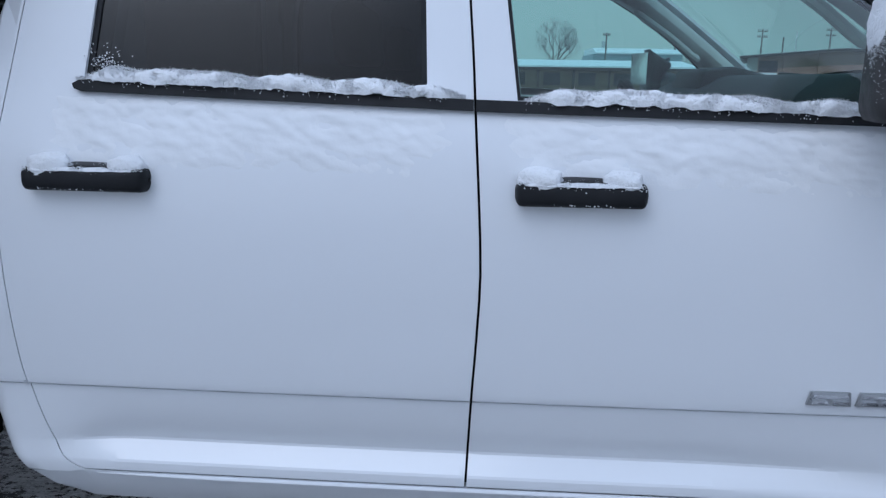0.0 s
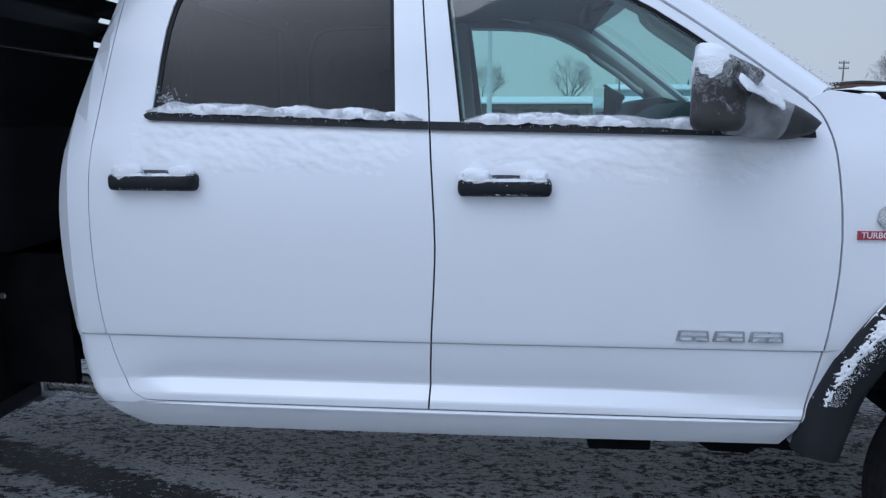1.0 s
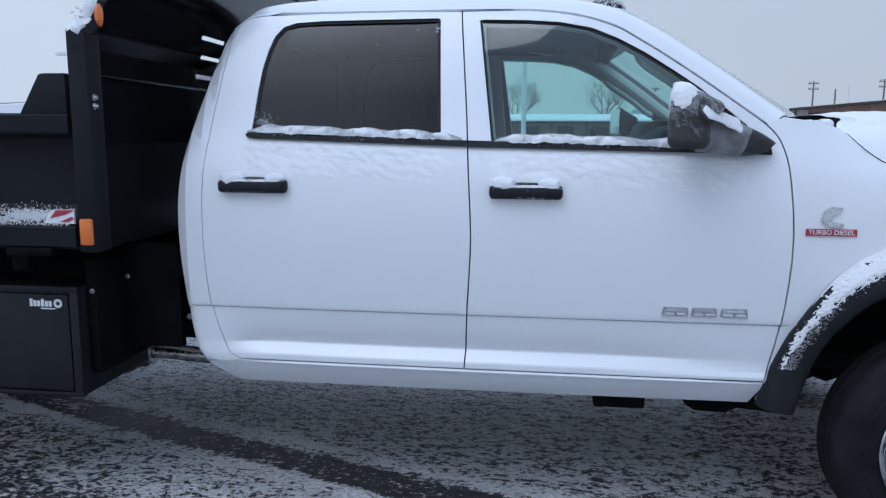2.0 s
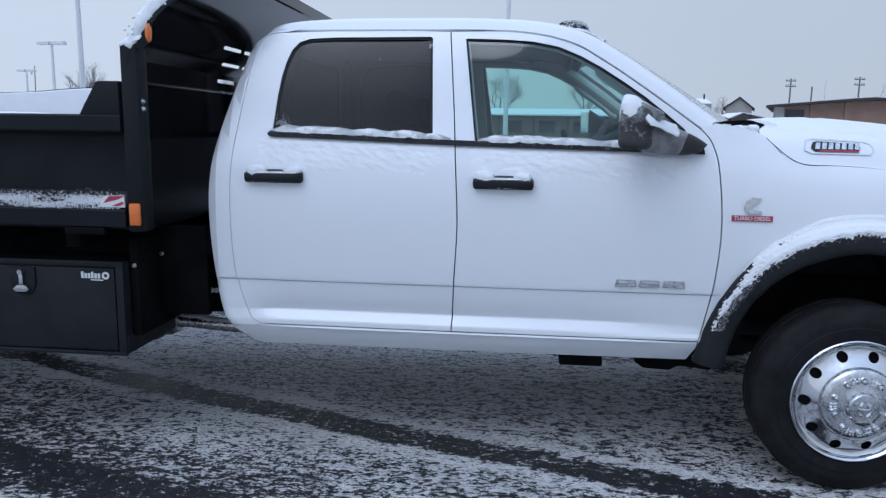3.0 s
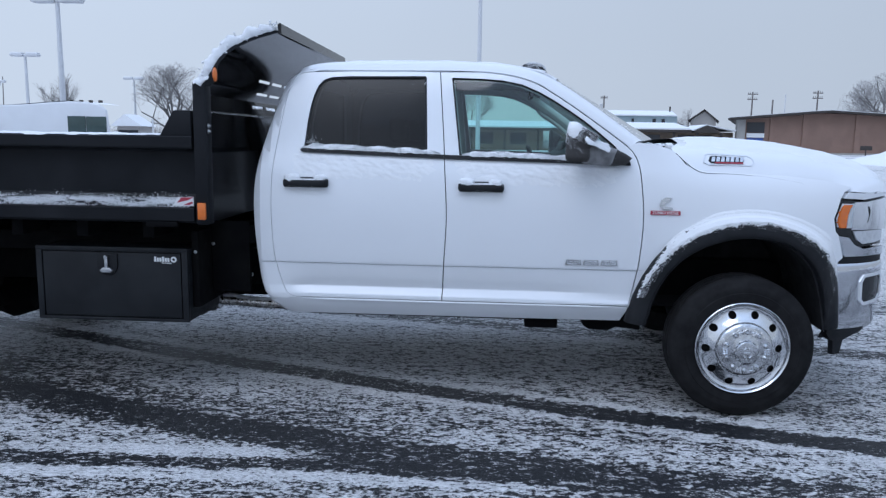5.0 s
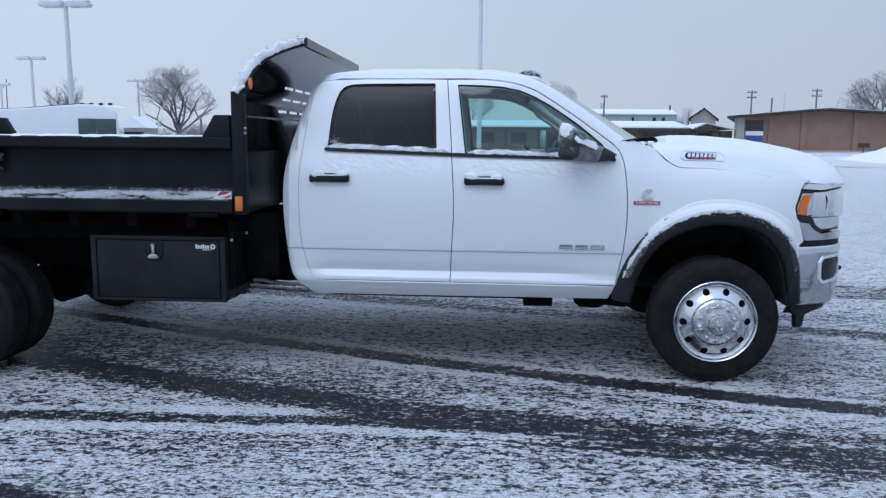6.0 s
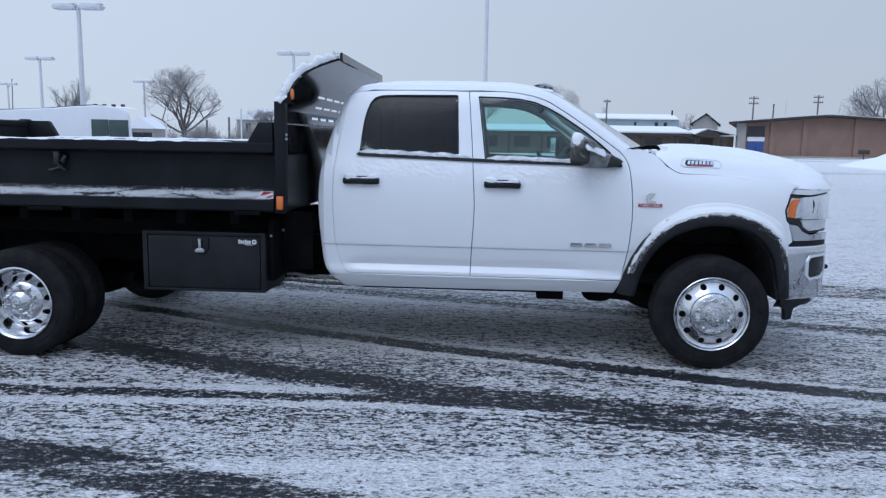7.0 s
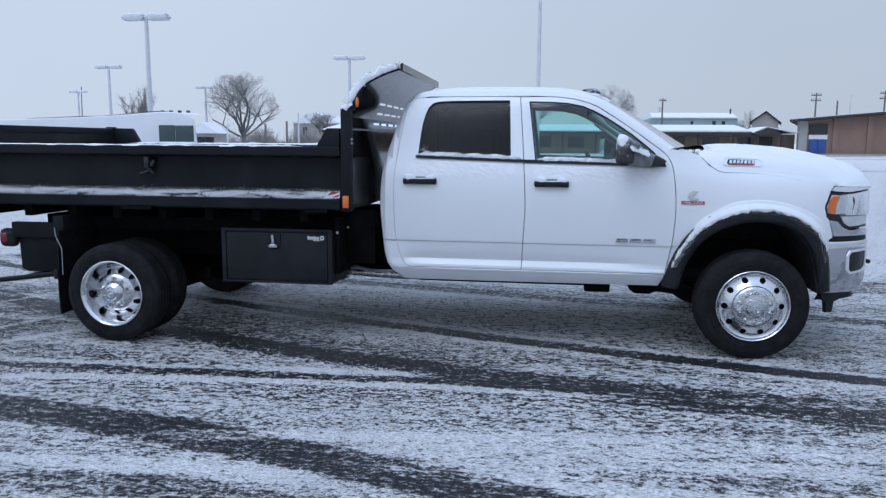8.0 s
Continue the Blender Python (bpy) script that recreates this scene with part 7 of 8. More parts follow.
def shield_crust(u0, u1, y_end, n):
    rows = []
    for i in range(n):
        u = u0 + (u1 - u0) * i / (n - 1)
        a, b = Vector(on_shield(u, 0.0, 0.0)), Vector(on_shield(u, 0.0, -1.0))
        nrm = b - a
        yn, yf = shield_near(u), y_end if y_end < 1 else shield_far(u)
        row = []
        for y, e0 in [(yn + 0.004, 0.0), (yn - 0.010, 0.25), (yn - 0.014, 0.7), (yn - 0.004, 1.0)] + [(y, 1.0) for y in np.linspace(yn + 0.03, yf, 60)]:
            e = min(e0, 0.35 + 6 * u / along[-1], 9 * (along[-1] - u) / along[-1] + 0.10, 8 * (yf - y) + 0.02)
            t = (0.056 + 0.024 * noise.noise(Vector((a.x * 16, y * 16, a.z * 16))) + 0.016 * noise.noise(Vector((a.x * 48, y * 48, a.z * 48)))) * e
            row.append((a.x + nrm.x * t, y + 0.010 * noise.noise(Vector((a.x * 40, a.z * 40, e0))) * (1 if e0 < 1 else 0), a.z + nrm.z * t))
        rows.append(row)
    return grid(rows)


pts = []
for _ in range(420):
    u = (0.12 + 0.88 * rs.random()) * along[-1]
    a = on_shield(u, 0.0, -abs(rs.gauss(0.030, 0.016)))
    pts.append((a[0], shield_near(u) + rs.uniform(-0.012, 0.05), a[2]))
path = [(BEDF - 0.004 + 0.10 * i / 30, BEDY + 0.045, 1.862 + 0.03 * i / 30) for i in range(31)]
single("shield_snow", joined(shield_crust(0.05, 0.14, 0.50, 16), shield_crust(0.20, along[-1], 2.0, 40), shield_crust(0.13, 0.205, 0.52, 12), drift(path, 0.046, 0.030, 8.0, 9, scale=16, rough=0.3), flakes(pts, 0.003, 0.009, 12)), SNOW, "crust of snow on the curved cab shield", "snow", kind="stuff")
rows = [[(x, y, 1.137 + 0.03 * noise.noise(Vector((x * 2, y * 2, 0))) + 0.035) for y in np.linspace(BEDY + 0.12, FARY - 0.12, 20)] for x in np.linspace(BEDR + 0.02, BEDF - 0.03, 24)]
single("bed_floor_snow", grid(rows), SNOW, "snow lying on the bed floor", "snow", kind="stuff")
path = [(-0.55 + 0.12 * i / 20, 0.40 + 0.05 * math.sin(i), 1.562) for i in range(21)]
single("cowl_snow", joined(drift(path, 0.03, 0.016, 3.3, 7, scale=40), mound((-0.505, 0.36, 1.528), 0.055, 0.07, 0.030, 2.0), mound((-0.405, 0.40, 1.548), 0.026, 0.05, 0.030, 5.0), mound((-0.462, 0.40, 1.548), 0.016, 0.04, 0.026, 8.0)), SNOW, "snow caught at the wiper", "snow", kind="stuff")

# ---- distance: buildings ----
BRICK = mat("brown_brick", (0.275, 0.180, 0.142), 0.9, var=0.18, vscale=0.8, fine=0.10, fscale=9, bump=0.004, bscale=14)
BRICK_DARK = mat("tan_brick", (0.215, 0.170, 0.128), 0.9, var=0.2, vscale=0.9, fine=0.10, fscale=9, bump=0.004, bscale=14)
CONCRETE = mat("grey_concrete", (0.36, 0.35, 0.33), 0.9, var=0.15, vscale=1.5, bump=0.003, bscale=20)
FASCIA = mat("dark_fascia", (0.045, 0.038, 0.034), 0.7, var=0.2, vscale=2)
WINDOW = mat("dark_window", (0.03, 0.033, 0.04), 0.12, var=0.3, vscale=1.0)
BLUE = mat("blue_door_paint", (0.035, 0.085, 0.30), 0.5, var=0.15, vscale=2)
SIDING_BLUE = mat("pale_blue_siding", (0.32, 0.40, 0.43), 0.8, var=0.1, vscale=1, bump=0.01, bscale=6)
SIDING = mat("grey_siding", (0.40, 0.38, 0.36), 0.8, var=0.15, vscale=1, bump=0.01, bscale=6)
POLE_GREY = mat("galvanised_pole", (0.62, 0.63, 0.65), 0.7, metal=0.0, var=0.1, vscale=4)
# pole wood, its colour paled in place of haze over the distance
HAZED_WOOD = mat("weathered_wood_haze_paled", (0.20, 0.18, 0.17), 0.9, var=0.25, vscale=6, bump=0.003, bscale=40)
# bark and twig colours are lightened to carry the haze of distance
HAZED_BARK = mat("haze_pale_bark", (0.19, 0.18, 0.175), 0.95, var=0.25, vscale=5, bump=0.006, bscale=50)
HAZED_TWIG = mat("haze_pale_twigs", (0.31, 0.295, 0.29), 0.95, var=0.3, vscale=4)
VAN_WHITE = mat("white_van_paint", (0.66, 0.68, 0.71), 0.35, coat=0.4, var=0.05, vscale=2)
VAN_GLASS = mat("dark_green_glass", (0.045, 0.075, 0.072), 0.1, var=0.3, vscale=2)


def gz(x, y):
    return ground_z(x, y)


# brown brick hall with a low-pitched roof
G0 = 0.60
hall = thing("brick_hall", (25, 66, G0), "low brown brick hall with dark eaves and a blue door", "building")
xL, xR, yF, yB = 19.0, 50.0, 62.0, 78.0


def eave(x):
    """The front eave climbs gently to a ridge and falls again."""
    return 3.40 + 0.76 * max(0.0, 1 - abs(x - 26.4) / 8.5) if x < 26.4 else 4.16 - 0.052 * (x - 26.4)


def slanted(bm, k, y0):
    """Shears a building so that its far end lies farther along x."""
    for v in bm.verts:
        v.co.x += k * (v.co.y - y0)
    return bm


wall_poly = [(xL, G0 - 0.4), (xL, eave(xL)), *[(x, eave(x)) for x in np.linspace(xL + 0.5, xR, 20)], (xR, G0 - 0.4)]
body = part("wall", slanted(prism(wall_poly, 1, yF, yB), 0.34, yF), BRICK, hall, "brown brick wall", smooth=False)
rp = [(x, eave(x) + 0.02) for x in np.linspace(xL - 0.75, xR + 0.5, 24)]
roof = part("roof", slanted(prism([*rp, *[(x, z + 0.17) for x, z in rp[::-1]]], 1, yF - 0.85, yB + 0.5), 0.34, yF), FASCIA, hall, "dark overhanging eave", smooth=False)
part("roof_snow", slanted(prism([*[(x, z + 0.175) for x, z in rp], *[(x, z + 0.22) for x, z in rp[::-1]]], 1, yF - 0.6, yB + 0.4), 0.34, yF), SNOW, roof, smooth=False)
for x in (21.9, 24.6, 28.9, 33.2, 37.5, 41.8):
    part("pilaster", box((x - 0.22, yF - 0.14, G0 - 0.3), (x + 0.22, yF, eave(x))), BRICK, hall, smooth=False)
part("plinth", box((xL, yF - 0.22, G0 - 0.4), (xR, yF - 0.003, G0 + 0.22)), CONCRETE, hall, "pale concrete plinth", smooth=False)
dr = part("door", joined(box((19.85, yF - 0.08, G0 + 0.25), (20.52, yF - 0.004, 1.98), 0.02), box((20.56, yF - 0.08, G0 + 0.25), (21.22, yF - 0.004, 1.98), 0.02)), BLUE, hall, "blue double door")
part("door_transom", box((19.80, yF - 0.10, 2.02), (21.26, yF - 0.004, 2.38)), WHITE_PRINT, dr, "white panel over the door", smooth=False)
part("door_light", box((19.80, yF - 0.06, 2.42), (21.26, yF - 0.004, 3.30)), WINDOW, dr, "dark glazing", smooth=False)
part("corner_pier", box((xL - 0.05, yF - 0.25, G0 - 0.3), (19.62, yF + 0.3, eave(19.3))), CONCRETE, hall, smooth=False)

# long low wing with a snow-covered roof
wing = thing("low_wing", (0, 66, G0), "long low tan building under a snowy roof", "building")
wx0, wx1, wy0, wy1 = -22.0, 19.0, 63.0, 73.0
part("wall", box((wx0, wy0, G0 - 0.4), (wx1, wy1, 2.42)), BRICK_DARK, wing, "tan brick wall", smooth=False)
rf = part("roof", prism([(wy0 - 1.1, 2.36), (wy0 - 1.1, 2.58), ((wy0 + wy1) / 2, 3.15), (wy1 + 1.1, 2.58), (wy1 + 1.1, 2.36)], 0, wx0 - 0.6, 15.2), FASCIA, wing, "dark eave", smooth=False)
part("roof_snow", prism([(wy0 - 1.05, 2.585), (wy0 - 1.05, 2.72), ((wy0 + wy1) / 2, 3.32), (wy1 + 1.05, 2.72), (wy1 + 1.05, 2.585), ((wy0 + wy1) / 2, 3.155)], 0, wx0 - 0.5, 15.1), SNOW, rf, smooth=False)
part("porch_gable", prism([(15.4, 2.36), (15.4, 2.50), (16.4, 2.98), (17.4, 2.50), (17.4, 2.36)], 1, wy0 - 1.6, wy0 + 4), FASCIA, wing, "small dark porch gable", smooth=False)
part("porch_snow", joined(prism([(15.3, 2.505), (16.4, 2.985), (16.4, 3.06), (15.3, 2.60)], 1, wy0 - 1.2, wy0 + 4), prism([(16.4, 2.985), (18.9, 2.50), (18.9, 2.60), (16.4, 3.06)], 1, wy0 - 1.2, wy0 + 4)), SNOW, wing, smooth=False)
for x in np.arange(wx0 + 1.0, 15, 2.9):
    part("porch_post", box((x - 0.09, wy0 - 0.95, G0 - 0.2), (x + 0.09, wy0 - 0.77, 2.37)), FASCIA, wing, smooth=False)
    part("window", box((x + 0.5, wy0 - 0.03, 1.15), (x + 1.9, wy0 - 0.004, 2.15)), WINDOW, wing, "dark window", smooth=False)
for x in (15.6, 17.6):
    part("porch_post", box((x - 0.09, wy0 - 1.5, G0 - 0.2), (x + 0.09, wy0 - 1.3, 2.37)), FASCIA, wing, smooth=False)
part("door", box((16.1, wy0 - 0.04, G0), (17.2, wy0 - 0.004, 2.2)), FASCIA, wing, smooth=False)

# pale blue two-storey building and a gabled house behind
blue = thing("blue_building", (14, 86, 0.6), "pale blue two-storey building with a snowy flat roof", "building")
part("wall", box((9.2, 82, 0.2), (18.6, 92, 4.35)), SIDING_BLUE, blue, smooth=False)
part("roof", prism([(81.8, 4.35), (81.8, 4.48), (84.5, 5.05), (92, 5.05), (92, 4.35)], 0, 9.4, 18.5), SNOW, blue, "snowy flat roof", smooth=False)
for x in (15.9, 16.9):
    part("window", box((x, 81.94, 3.62), (x + 0.36, 81.996, 4.05)), WINDOW, blue, smooth=False)
part("window", box((13.6, 81.94, 3.65), (13.85, 81.996, 4.05)), WINDOW, blue, smooth=False)
part("vent_pipe", tube([(18.2, 84, 4.9), (18.2, 84, 5.5)], 0.09, 8), FASCIA, blue)
house = thing("gabled_house", (23, 90, 0.6), "grey gabled house beyond the hall", "house")
part("wall", slanted(prism([(21.35, 0.2), (21.35, 4.10), (22.85, 5.20), (24.25, 4.10), (24.25, 0.2)], 1, 87, 97), 0.28, 87), SIDING, house, smooth=False)
part("roof", slanted(joined(prism([(21.05, 3.95), (22.85, 5.26), (22.85, 5.38), (21.0, 4.03)], 1, 86.6, 97), prism([(22.85, 5.26), (24.55, 3.95), (24.6, 4.03), (22.85, 5.38)], 1, 86.6, 97)), 0.28, 87), FASCIA, house, "dark roof edge", smooth=False)
house2 = thing("small_house", (19.7, 90, 0.6), "low house with a snowy roof", "house")
part("wall", box((18.7, 88, 0.2), (21.0, 95, 3.35)), SIDING, house2, smooth=False)
part("roof", box((18.6, 87.8, 3.35), (21.1, 95, 3.50)), SNOW, house2, smooth=False)
# left-hand distance: snowy-roofed sheds
for x, y, w, h, d in ((-23.5, 40, 1.4, 2.35, 1.6), (-31.5, 88, 6.0, 4.6, 8)):
    sh = thing("far_shed", (x, y, gz(x, y)), "distant grey shed with a snowy roof", "shed", group="sheds beyond the lot")
    z0 = gz(x, y)
    part("wall", box((x - w / 2, y, z0 - 0.3), (x + w / 2, y + d, z0 + h * 0.72)), SIDING, sh, smooth=False)
    part("roof", prism([(x - w / 2 - 0.3, z0 + h * 0.70), (x - 0.1, z0 + h), (x + w / 2 + 0.3, z0 + h * 0.70)], 1, y - 0.3, y + d), SNOW, sh, smooth=False)
    for k in (-0.25, 0.2):
        part("window", box((x + w * k - 0.3, y - 0.03, z0 + h * 0.38), (x + w * k + 0.3, y - 0.004, z0 + h * 0.6)), WINDOW, sh, smooth=False)


# ---- poles ----
def lot_lamp(x, y, h, arm, r, group="parking lot lamps"):
    """A tall lot lamp: tapered pole on a concrete base, two flat heads on a cross arm, snow on top."""
    z0 = gz(x, y)
    t = thing("lot_lamp", (x, y, z0), "tall grey parking lot lamp with two snow-topped heads", "street lamp", group)
    part("pole", tube([(x, y, z0 + 0.6), (x, y, z0 + h)], [r, r * 0.62], 14), POLE_GREY, t, "grey tapered pole")
    part("base", lathe([(0.30, 0.0), (0.30, 0.68), (0.26, 0.72), (0.0, 0.72)], (x, y, z0 - 0.05), 18, 2), CONCRETE, t, "round concrete base")
    part("arm", tube([(x - arm * 0.35, y, z0 + h - 0.10), (x + arm * 0.35, y, z0 + h - 0.10)], 0.04, 8), POLE_GREY, t)
    for s in (-1, 1):
        hx = x + s * arm * 0.27
        hd = part("head", prism([(hx - arm * 0.245, z0 + h - 0.02), (hx - arm * 0.20, z0 + h - 0.17), (hx + arm * 0.20, z0 + h - 0.17), (hx + arm * 0.245, z0 + h - 0.02), (hx + arm * 0.17, z0 + h + 0.05), (hx - arm * 0.17, z0 + h + 0.05)], 1, y - 0.22, y + 0.22, 0.02), POLE_GREY, t, "flat lamp head")
        part("lamp_snow", box((hx - arm * 0.21, y - 0.20, z0 + h + 0.035), (hx + arm * 0.21, y + 0.20, z0 + h + 0.13), 0.04), SNOW, hd)
    return t


lot_lamp(-20.45, 28.0, 7.10, 2.25, 0.14)
lot_lamp(-37.35, 52.0, 6.90, 2.25, 0.15)
lot_lamp(-59.9, 81.5, 6.85, 2.25, 0.15)
lot_lamp(-40.1, 75.0, 6.85, 2.25, 0.15)
lot_lamp(-15.9, 47.0, 6.95, 2.25, 0.15)
lot_lamp(-2.28, 30.0, 11.5, 2.25, 0.11)


def utility_pole(x, y, h, arms, lean=0.0, reach=0.62):
    z0 = gz(x, y)
    t = thing("utility_pole", (x, y, z0), "weathered wooden utility pole with cross-arms, its colour paled for haze", "utility pole", "utility poles")
    part("pole", tube([(x, y, z0 - 0.3), (x + lean, y, z0 + h)], [0.11, 0.075], 10), HAZED_WOOD, t)
    for k in range(arms):
        zz = z0 + h - 0.25 - 0.55 * k
        part("crossarm", box((x - reach, y - 0.05, zz - 0.05), (x + reach, y + 0.05, zz + 0.05)), HAZED_WOOD, t, smooth=False)
        for s in (-0.85 * reach, -0.45 * reach, 0.45 * reach, 0.85 * reach):
            part("insulator", lathe([(0.0, 0.18), (0.045, 0.15), (0.05, 0.06), (0.03, 0.0)], (x + s, y, zz + 0.05), 8, 2), CONCRETE, t)
    if arms < 2:
        part("transformer", lathe([(0.0, 0.0), (0.18, 0.02), (0.18, 0.6), (0.0, 0.66)], (x - 0.30, y, z0 + h - 1.5), 12, 2), POLE_GREY, t, "grey transformer can")
    return t


utility_pole(25.95, 80, 6.3, 2, 0.0, 0.52)
utility_pole(32.75, 80, 6.5, 2, 0.0, 0.52)
utility_pole(10.2, 80, 5.75, 1, 0.0, 0.38)
utility_pole(-86.6, 122, 10.4, 0, 0.35)
for x, y, h, r in ((28.1, 80, 5.5, 0.085), (29.4, 80, 6.1, 0.05), (-24.2, 60, 3.5, 0.07), (-25.3, 60, 2.75, 0.10), (-27.3, 60, 2.5, 0.10), (-22.0, 40, 2.1, 0.05)):
    z0 = gz(x, y)
    single("post", tube([(x, y, z0 - 0.2), (x, y, z0 + h)], r, 8), HAZED_WOOD if r > 0.08 else POLE_GREY, "plain upright post in the distance", "post", group="posts beyond the lot")



# ---- trees ----
def tree(x, y, h, spread, seed, trunk_r, levels=5, upright=0.55, forks=(3, 4), crown=None):
    """A bare winter tree: a tapered trunk that forks into limbs, branches and twigs. crown: half width and half height of
    a rounded crown, out of which no twig grows."""
    r = random.Random(seed)
    z0 = gz(x, y)

    def outside(p):
        if crown is None:
            return False
        q = Vector(((p.x - x) / crown[0], (p.y - y) / crown[0], (p.z - z0 - h + crown[1]) / crown[1]))
        return q.z > -0.9 and q.length > 1.0 + 0.16 * noise.noise(p * 0.9)
    wood_v, wood_f, twig_v, twig_f = [], [], [], []

    def limb(vs, fs, a, b, ra, rb, n):
        d = (b - a).normalized()
        s = d.cross(Vector((0.3, 0.9, 0.2))).normalized()
        w = d.cross(s)
        base = len(vs)
        for p, rr in ((a, ra), (b, rb)):
            for j in range(n):
                an = 2 * math.pi * j / n
                vs.append(p + rr * (s * math.cos(an) + w * math.sin(an)))
        for j in range(n):
            fs.append([base + j, base + (j + 1) % n, base + n + (j + 1) % n, base + n + j])

    def grow(p, d, length, rad, level):
        steps = 3 if level > 0 else 4
        q = p
        for k in range(steps):
            bend = Vector((r.gauss(0, 1), r.gauss(0, 1), r.gauss(0, 0.6) + upright * 0.5)) * (0.03 if level == 0 else 0.10 + 0.04 * level)
            d = (d + bend).normalized()
            e = q + d * (length / steps)
            if level > 0 and outside(e):
                return
            ra, rb = rad * (1 - 0.45 * k / steps), rad * (1 - 0.45 * (k + 1) / steps)
            if level < 3:
                limb(wood_v, wood_f, q, e, ra, rb, 7 if level < 2 else 5)
            else:
                thin = (0.020, 0.012, 0.008)[min(level - 3, 2)]
                limb(twig_v, twig_f, q, e, min(ra, thin), min(rb, thin), 3)
            if level < levels and k > 0:
                for _ in range(1 if level == 0 else r.choice((1, 1, 2))):
                    side = Vector((r.gauss(0, 1), r.gauss(0, 1), r.uniform(-0.1, 0.6))).normalized()
                    nd = (d * (0.65 if level else 0.45) + side * spread).normalized()
                    grow(e, nd, length * r.uniform(0.55, 0.72) * (1.5 if crown and level == 0 else 1.0), rb * 0.62, level + 1)
            q = e
        if level < levels:
            for _ in range(r.choice(forks)):
                side = Vector((r.gauss(0, 1), r.gauss(0, 1), r.uniform(-0.2, 0.5))).normalized()
                grow(q, (d * 0.75 + side * spread * 0.8).normalized(), length * r.uniform(0.60, 0.80) * (1.3 if crown and level == 0 else 1.0), rad * 0.50, level + 1)

    if crown is None or trunk_r < 0.3:
        grow(Vector((x, y, z0 - 0.1)), Vector((0, 0, 1)), h * (0.36 if crown is None else 0.30), trunk_r, 0)
    else:
        # short trunk, then a fan of long limbs from upright to nearly level
        foot, head = Vector((x, y, z0 - 0.1)), Vector((x, y, z0 + 0.24 * h))
        limb(wood_v, wood_f, foot, head, trunk_r, trunk_r * 0.75, 9)
        for k in range(11):
            lean, turn = radians(8 + 66 * (k / 10) ** 0.8), k * 2.4 + r.uniform(-0.3, 0.3)
            d = Vector((math.sin(lean) * math.cos(turn), math.sin(lean) * math.sin(turn), math.cos(lean)))
            far = 1.0 / math.sqrt((math.sin(lean) / crown[0]) ** 2 + (math.cos(lean) / (1.55 * crown[1])) ** 2)
            grow(head - Vector((0, 0, 0.10 * h * k / 10)), d, far * 0.62, trunk_r * 0.40, 1)
    t = thing("bare_tree", (x, y, z0), "bare grey winter tree with fine twigs", "tree", "bare trees")
    for nm, vs, fs, m in (("trunk", wood_v, wood_f, HAZED_BARK), ("crown", twig_v, twig_f, HAZED_TWIG)):
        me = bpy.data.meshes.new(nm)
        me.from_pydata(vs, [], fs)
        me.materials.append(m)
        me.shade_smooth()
        ob = new(nm, me)
        ob.parent = t
        ob.matrix_parent_inverse = t.matrix_basis.inverted()
    return t


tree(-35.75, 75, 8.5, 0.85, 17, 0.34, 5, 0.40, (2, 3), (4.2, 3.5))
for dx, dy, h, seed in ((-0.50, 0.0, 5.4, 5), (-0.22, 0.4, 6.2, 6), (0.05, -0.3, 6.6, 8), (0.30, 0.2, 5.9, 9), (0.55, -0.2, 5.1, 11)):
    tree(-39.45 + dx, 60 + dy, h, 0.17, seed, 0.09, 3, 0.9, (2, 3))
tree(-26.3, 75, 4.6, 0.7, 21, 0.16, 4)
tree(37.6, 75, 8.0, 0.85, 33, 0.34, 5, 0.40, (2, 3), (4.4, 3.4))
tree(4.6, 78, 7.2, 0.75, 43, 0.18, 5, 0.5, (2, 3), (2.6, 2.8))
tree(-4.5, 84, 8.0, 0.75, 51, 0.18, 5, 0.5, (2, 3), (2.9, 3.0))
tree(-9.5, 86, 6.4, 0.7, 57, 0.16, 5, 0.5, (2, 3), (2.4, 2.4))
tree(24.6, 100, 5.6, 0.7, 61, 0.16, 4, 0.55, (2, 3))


# a hedge of tangled brush behind the lot
def brush(x0, x1, y, h, count, seed):
    r = random.Random(seed)
    vs, fs = [], []
    for _ in range(count):
        x, yy = r.uniform(x0, x1), y + r.uniform(-1.5, 1.5)
        p = Vector((x, yy, gz(x, yy)))
        d = Vector((r.gauss(0, 0.25), r.gauss(0, 0.25), 1)).normalized()
        ln = h * r.uniform(0.45, 1.0) * (0.7 + 0.3 * math.sin(x * 1.3))
        for k in range(4):
            e = p + (d + Vector((r.gauss(0, 0.22), r.gauss(0, 0.22), 0))).normalized() * ln / 4
            w = 0.035 * (1 - k / 5)
            b = len(vs)
            vs += [p + Vector((-w, 0, 0)), p + Vector((w, 0.0, 0)), p + Vector((0, w, 0)), e]
            fs += [[b, b + 1, b + 3], [b + 1, b + 2, b + 3], [b + 2, b, b + 3]]
            p = e
    me = bpy.data.meshes.new("brush")
    me.from_pydata(vs, [], fs)
    me.materials.append(HAZED_TWIG)
    return tagged(new("brush", me), "tangled bare brown brush beyond the lot", "shrubs", kind="stuff")


brush(-36, -24, 72, 3.0, 2600, 3)
brush(-60, -36, 85, 3.2, 1500, 4)
brush(-8, 8, 95, 4.2, 1600, 5)

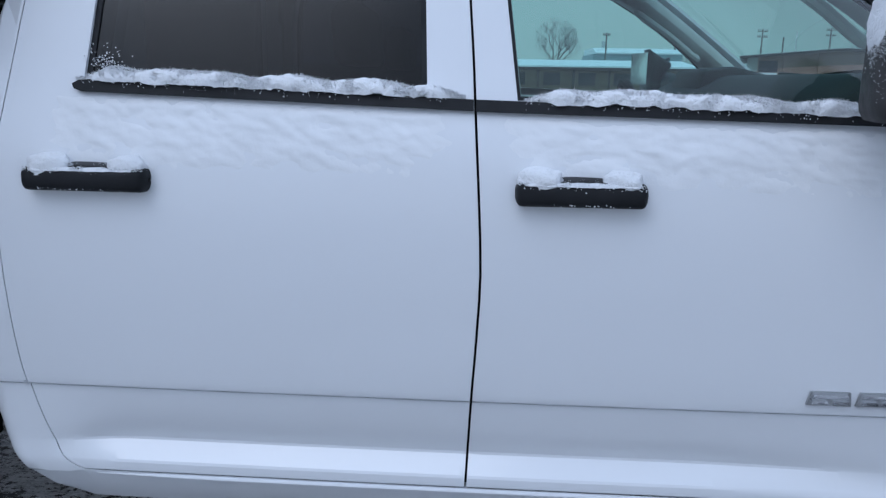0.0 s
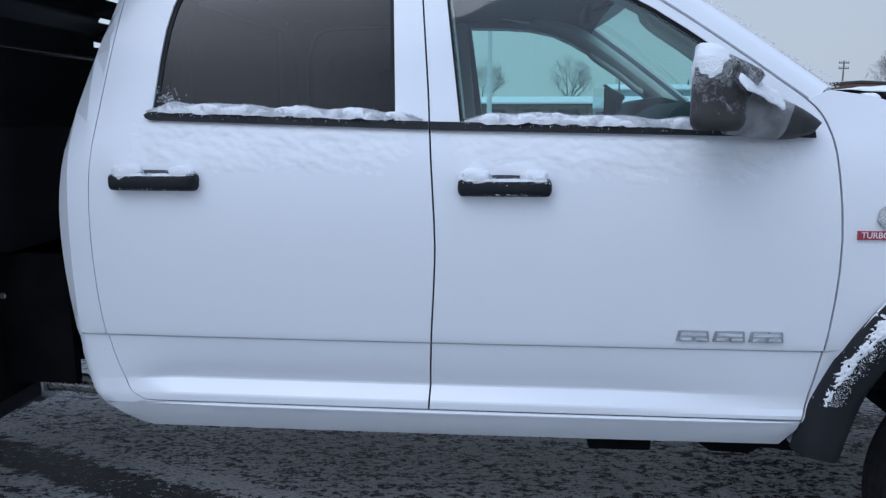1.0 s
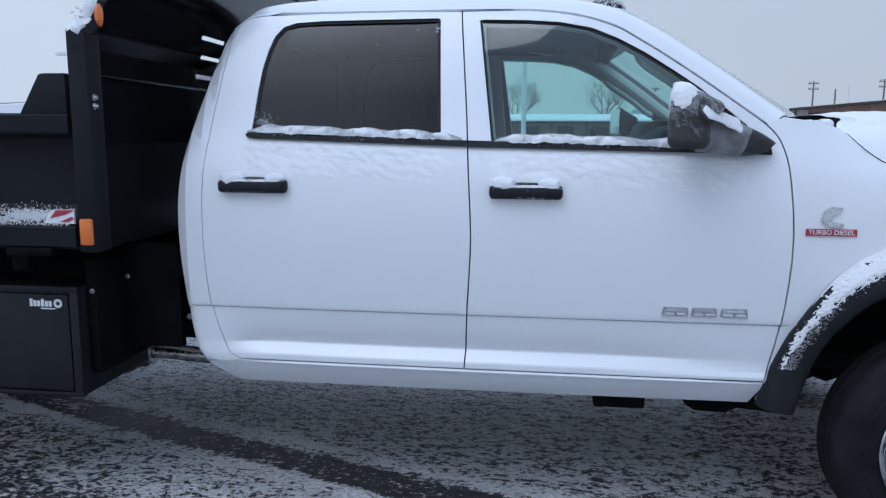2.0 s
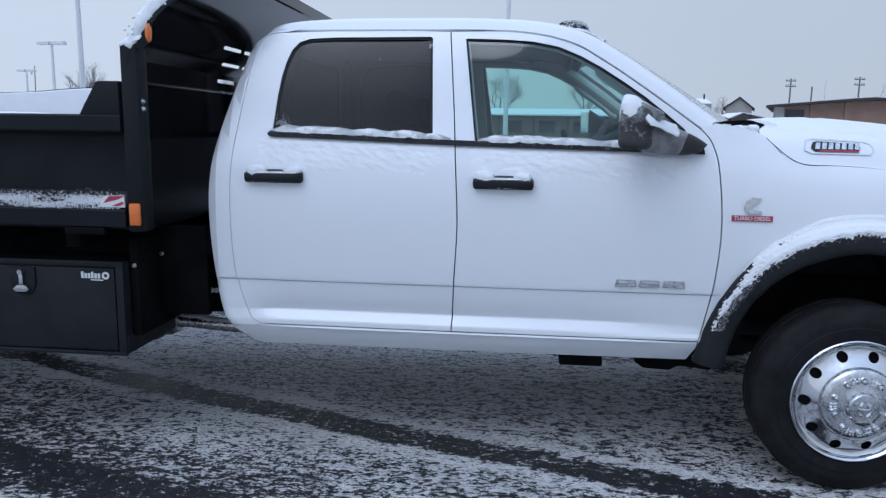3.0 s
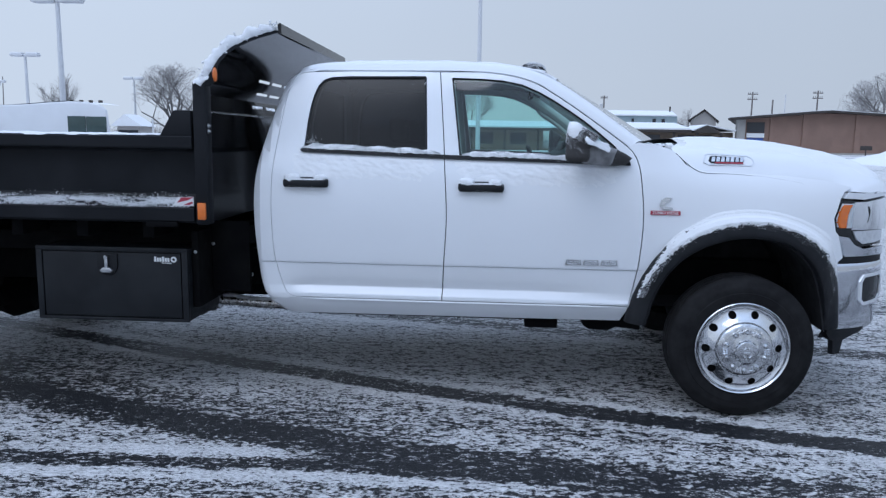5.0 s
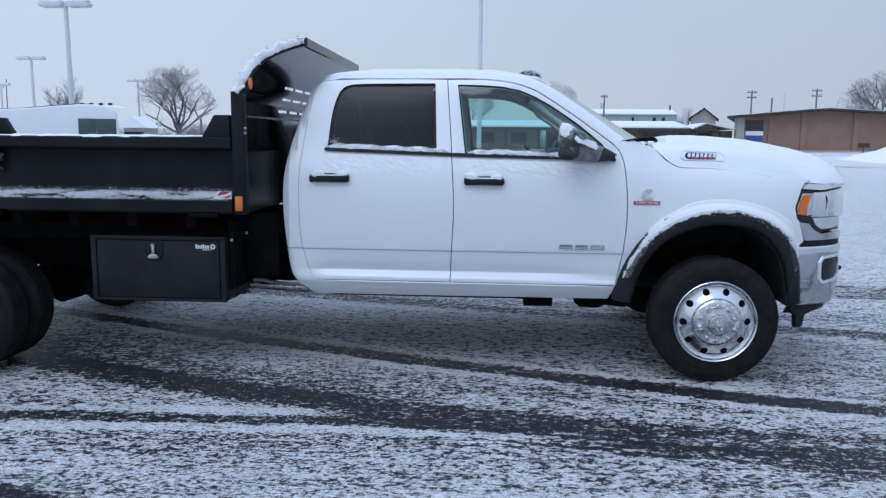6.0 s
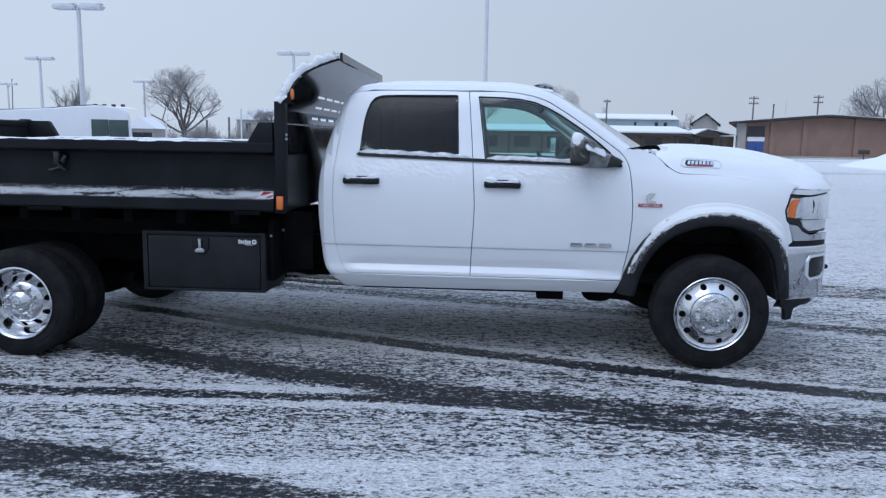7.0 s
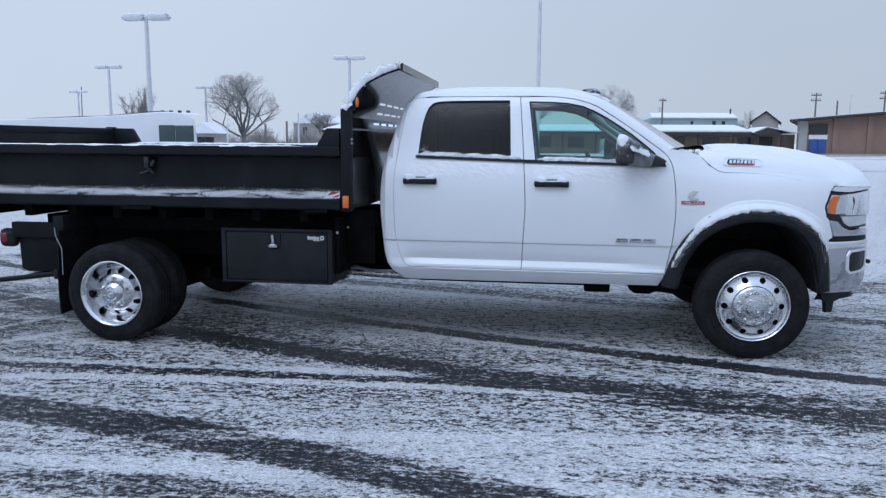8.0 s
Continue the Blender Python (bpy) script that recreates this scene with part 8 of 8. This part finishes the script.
# ---- white van on the lot behind ----
van = thing("white_van", (-18.5, 22.5, gz(-18, 22)), "white high-roof van with dark side window", "van")
vp = [(-25.6, 0.5), (-25.7, 1.2), (-25.55, 2.10), (-25.3, 2.28), (-22.0, 2.40), (-19.7, 2.475), (-18.05, 2.555), (-17.2, 2.63), (-16.4, 2.68), (-15.85, 2.665), (-15.35, 2.59), (-15.08, 2.40), (-14.98, 1.50), (-14.95, 1.10), (-14.95, 0.5)]
vb = prism(vp, 1, 21.5, 23.5, 0.06, 3)
for v in vb.verts:
    if v.co.y > 22.5 and v.co.x > -16.5:
        v.co.x -= 1.25
part("body", vb, VAN_WHITE, van, "white van body")
part("side_window", joined(box((-16.49, 21.47, 1.55), (-15.84, 21.494, 2.165), 0.008), box((-15.82, 21.47, 1.55), (-15.09, 21.494, 2.155), 0.008)), VAN_GLASS, van, "dark green side window")
for x in (-16.4, -16.05, -15.7, -15.35):
    part("roof_lamp", box((x - 0.06, 21.60, 2.64), (x + 0.06, 21.70, 2.725), 0.01), FASCIA, van, "small roof marker")
for x in (-24.0, -16.3):
    part("wheel", lathe([(0.0, 0.0), (0.20, 0.0), (0.22, 0.03), (0.34, 0.0), (0.36, 0.04), (0.36, 0.2)], (x, 21.46, gz(x, 22) + 0.36), 28, 1), RUBBER, van)
van_top = table([(-23, 2.37), (-22.0, 2.40), (-19.7, 2.475), (-18.05, 2.555), (-17.2, 2.63), (-16.4, 2.68), (-15.85, 2.665), (-15.35, 2.59)])
rows = [[(x, y, van_top(x) - 0.02 + 0.04 * min(1, 3 * min(i, 29 - i) / 10) + 0.012 * noise.noise(Vector((x, y, 0)))) for y in np.linspace(21.55, 23.45, 8)] for i, x in enumerate(np.linspace(-22.4, -15.6, 30))]
single("van_snow", grid(rows), SNOW, "snow lying on the van roof", "snow", kind="stuff")
# a second white van farther along
copy_thing(van, Matrix.Translation((-32.5, 28.5, gz(-32, 28))))

# snow bank and signs at the field's edge
rows = []
for i in range(30):
    row = []
    for j in range(20):
        x, y = 18.8 + 9.5 * i / 29, 36.5 + 7 * j / 19
        e = math.sin(math.pi * i / 29) * math.sin(math.pi * j / 19)
        row.append((x, y, gz(x, y) - 0.05 + 1.45 * e * (0.8 + 0.35 * noise.noise(Vector((x * 0.7, y * 0.7, 0))))))
    rows.append(row)
single("snow_bank", grid(rows), SNOW, "heap of ploughed snow at the field's edge", "snow bank", kind="stuff")
sg = thing("field_sign", (24.1, 50, gz(24, 50)), "small dark sign on a post in the field", "sign")
part("post", tube([(24.1, 50, gz(24, 50) - 0.1), (24.1, 50, gz(24, 50) + 0.7)], 0.04, 8), FASCIA, sg)
part("board", box((23.7, 49.96, gz(24, 50) + 0.55), (24.5, 49.99, gz(24, 50) + 0.85), 0.01), FASCIA, sg)
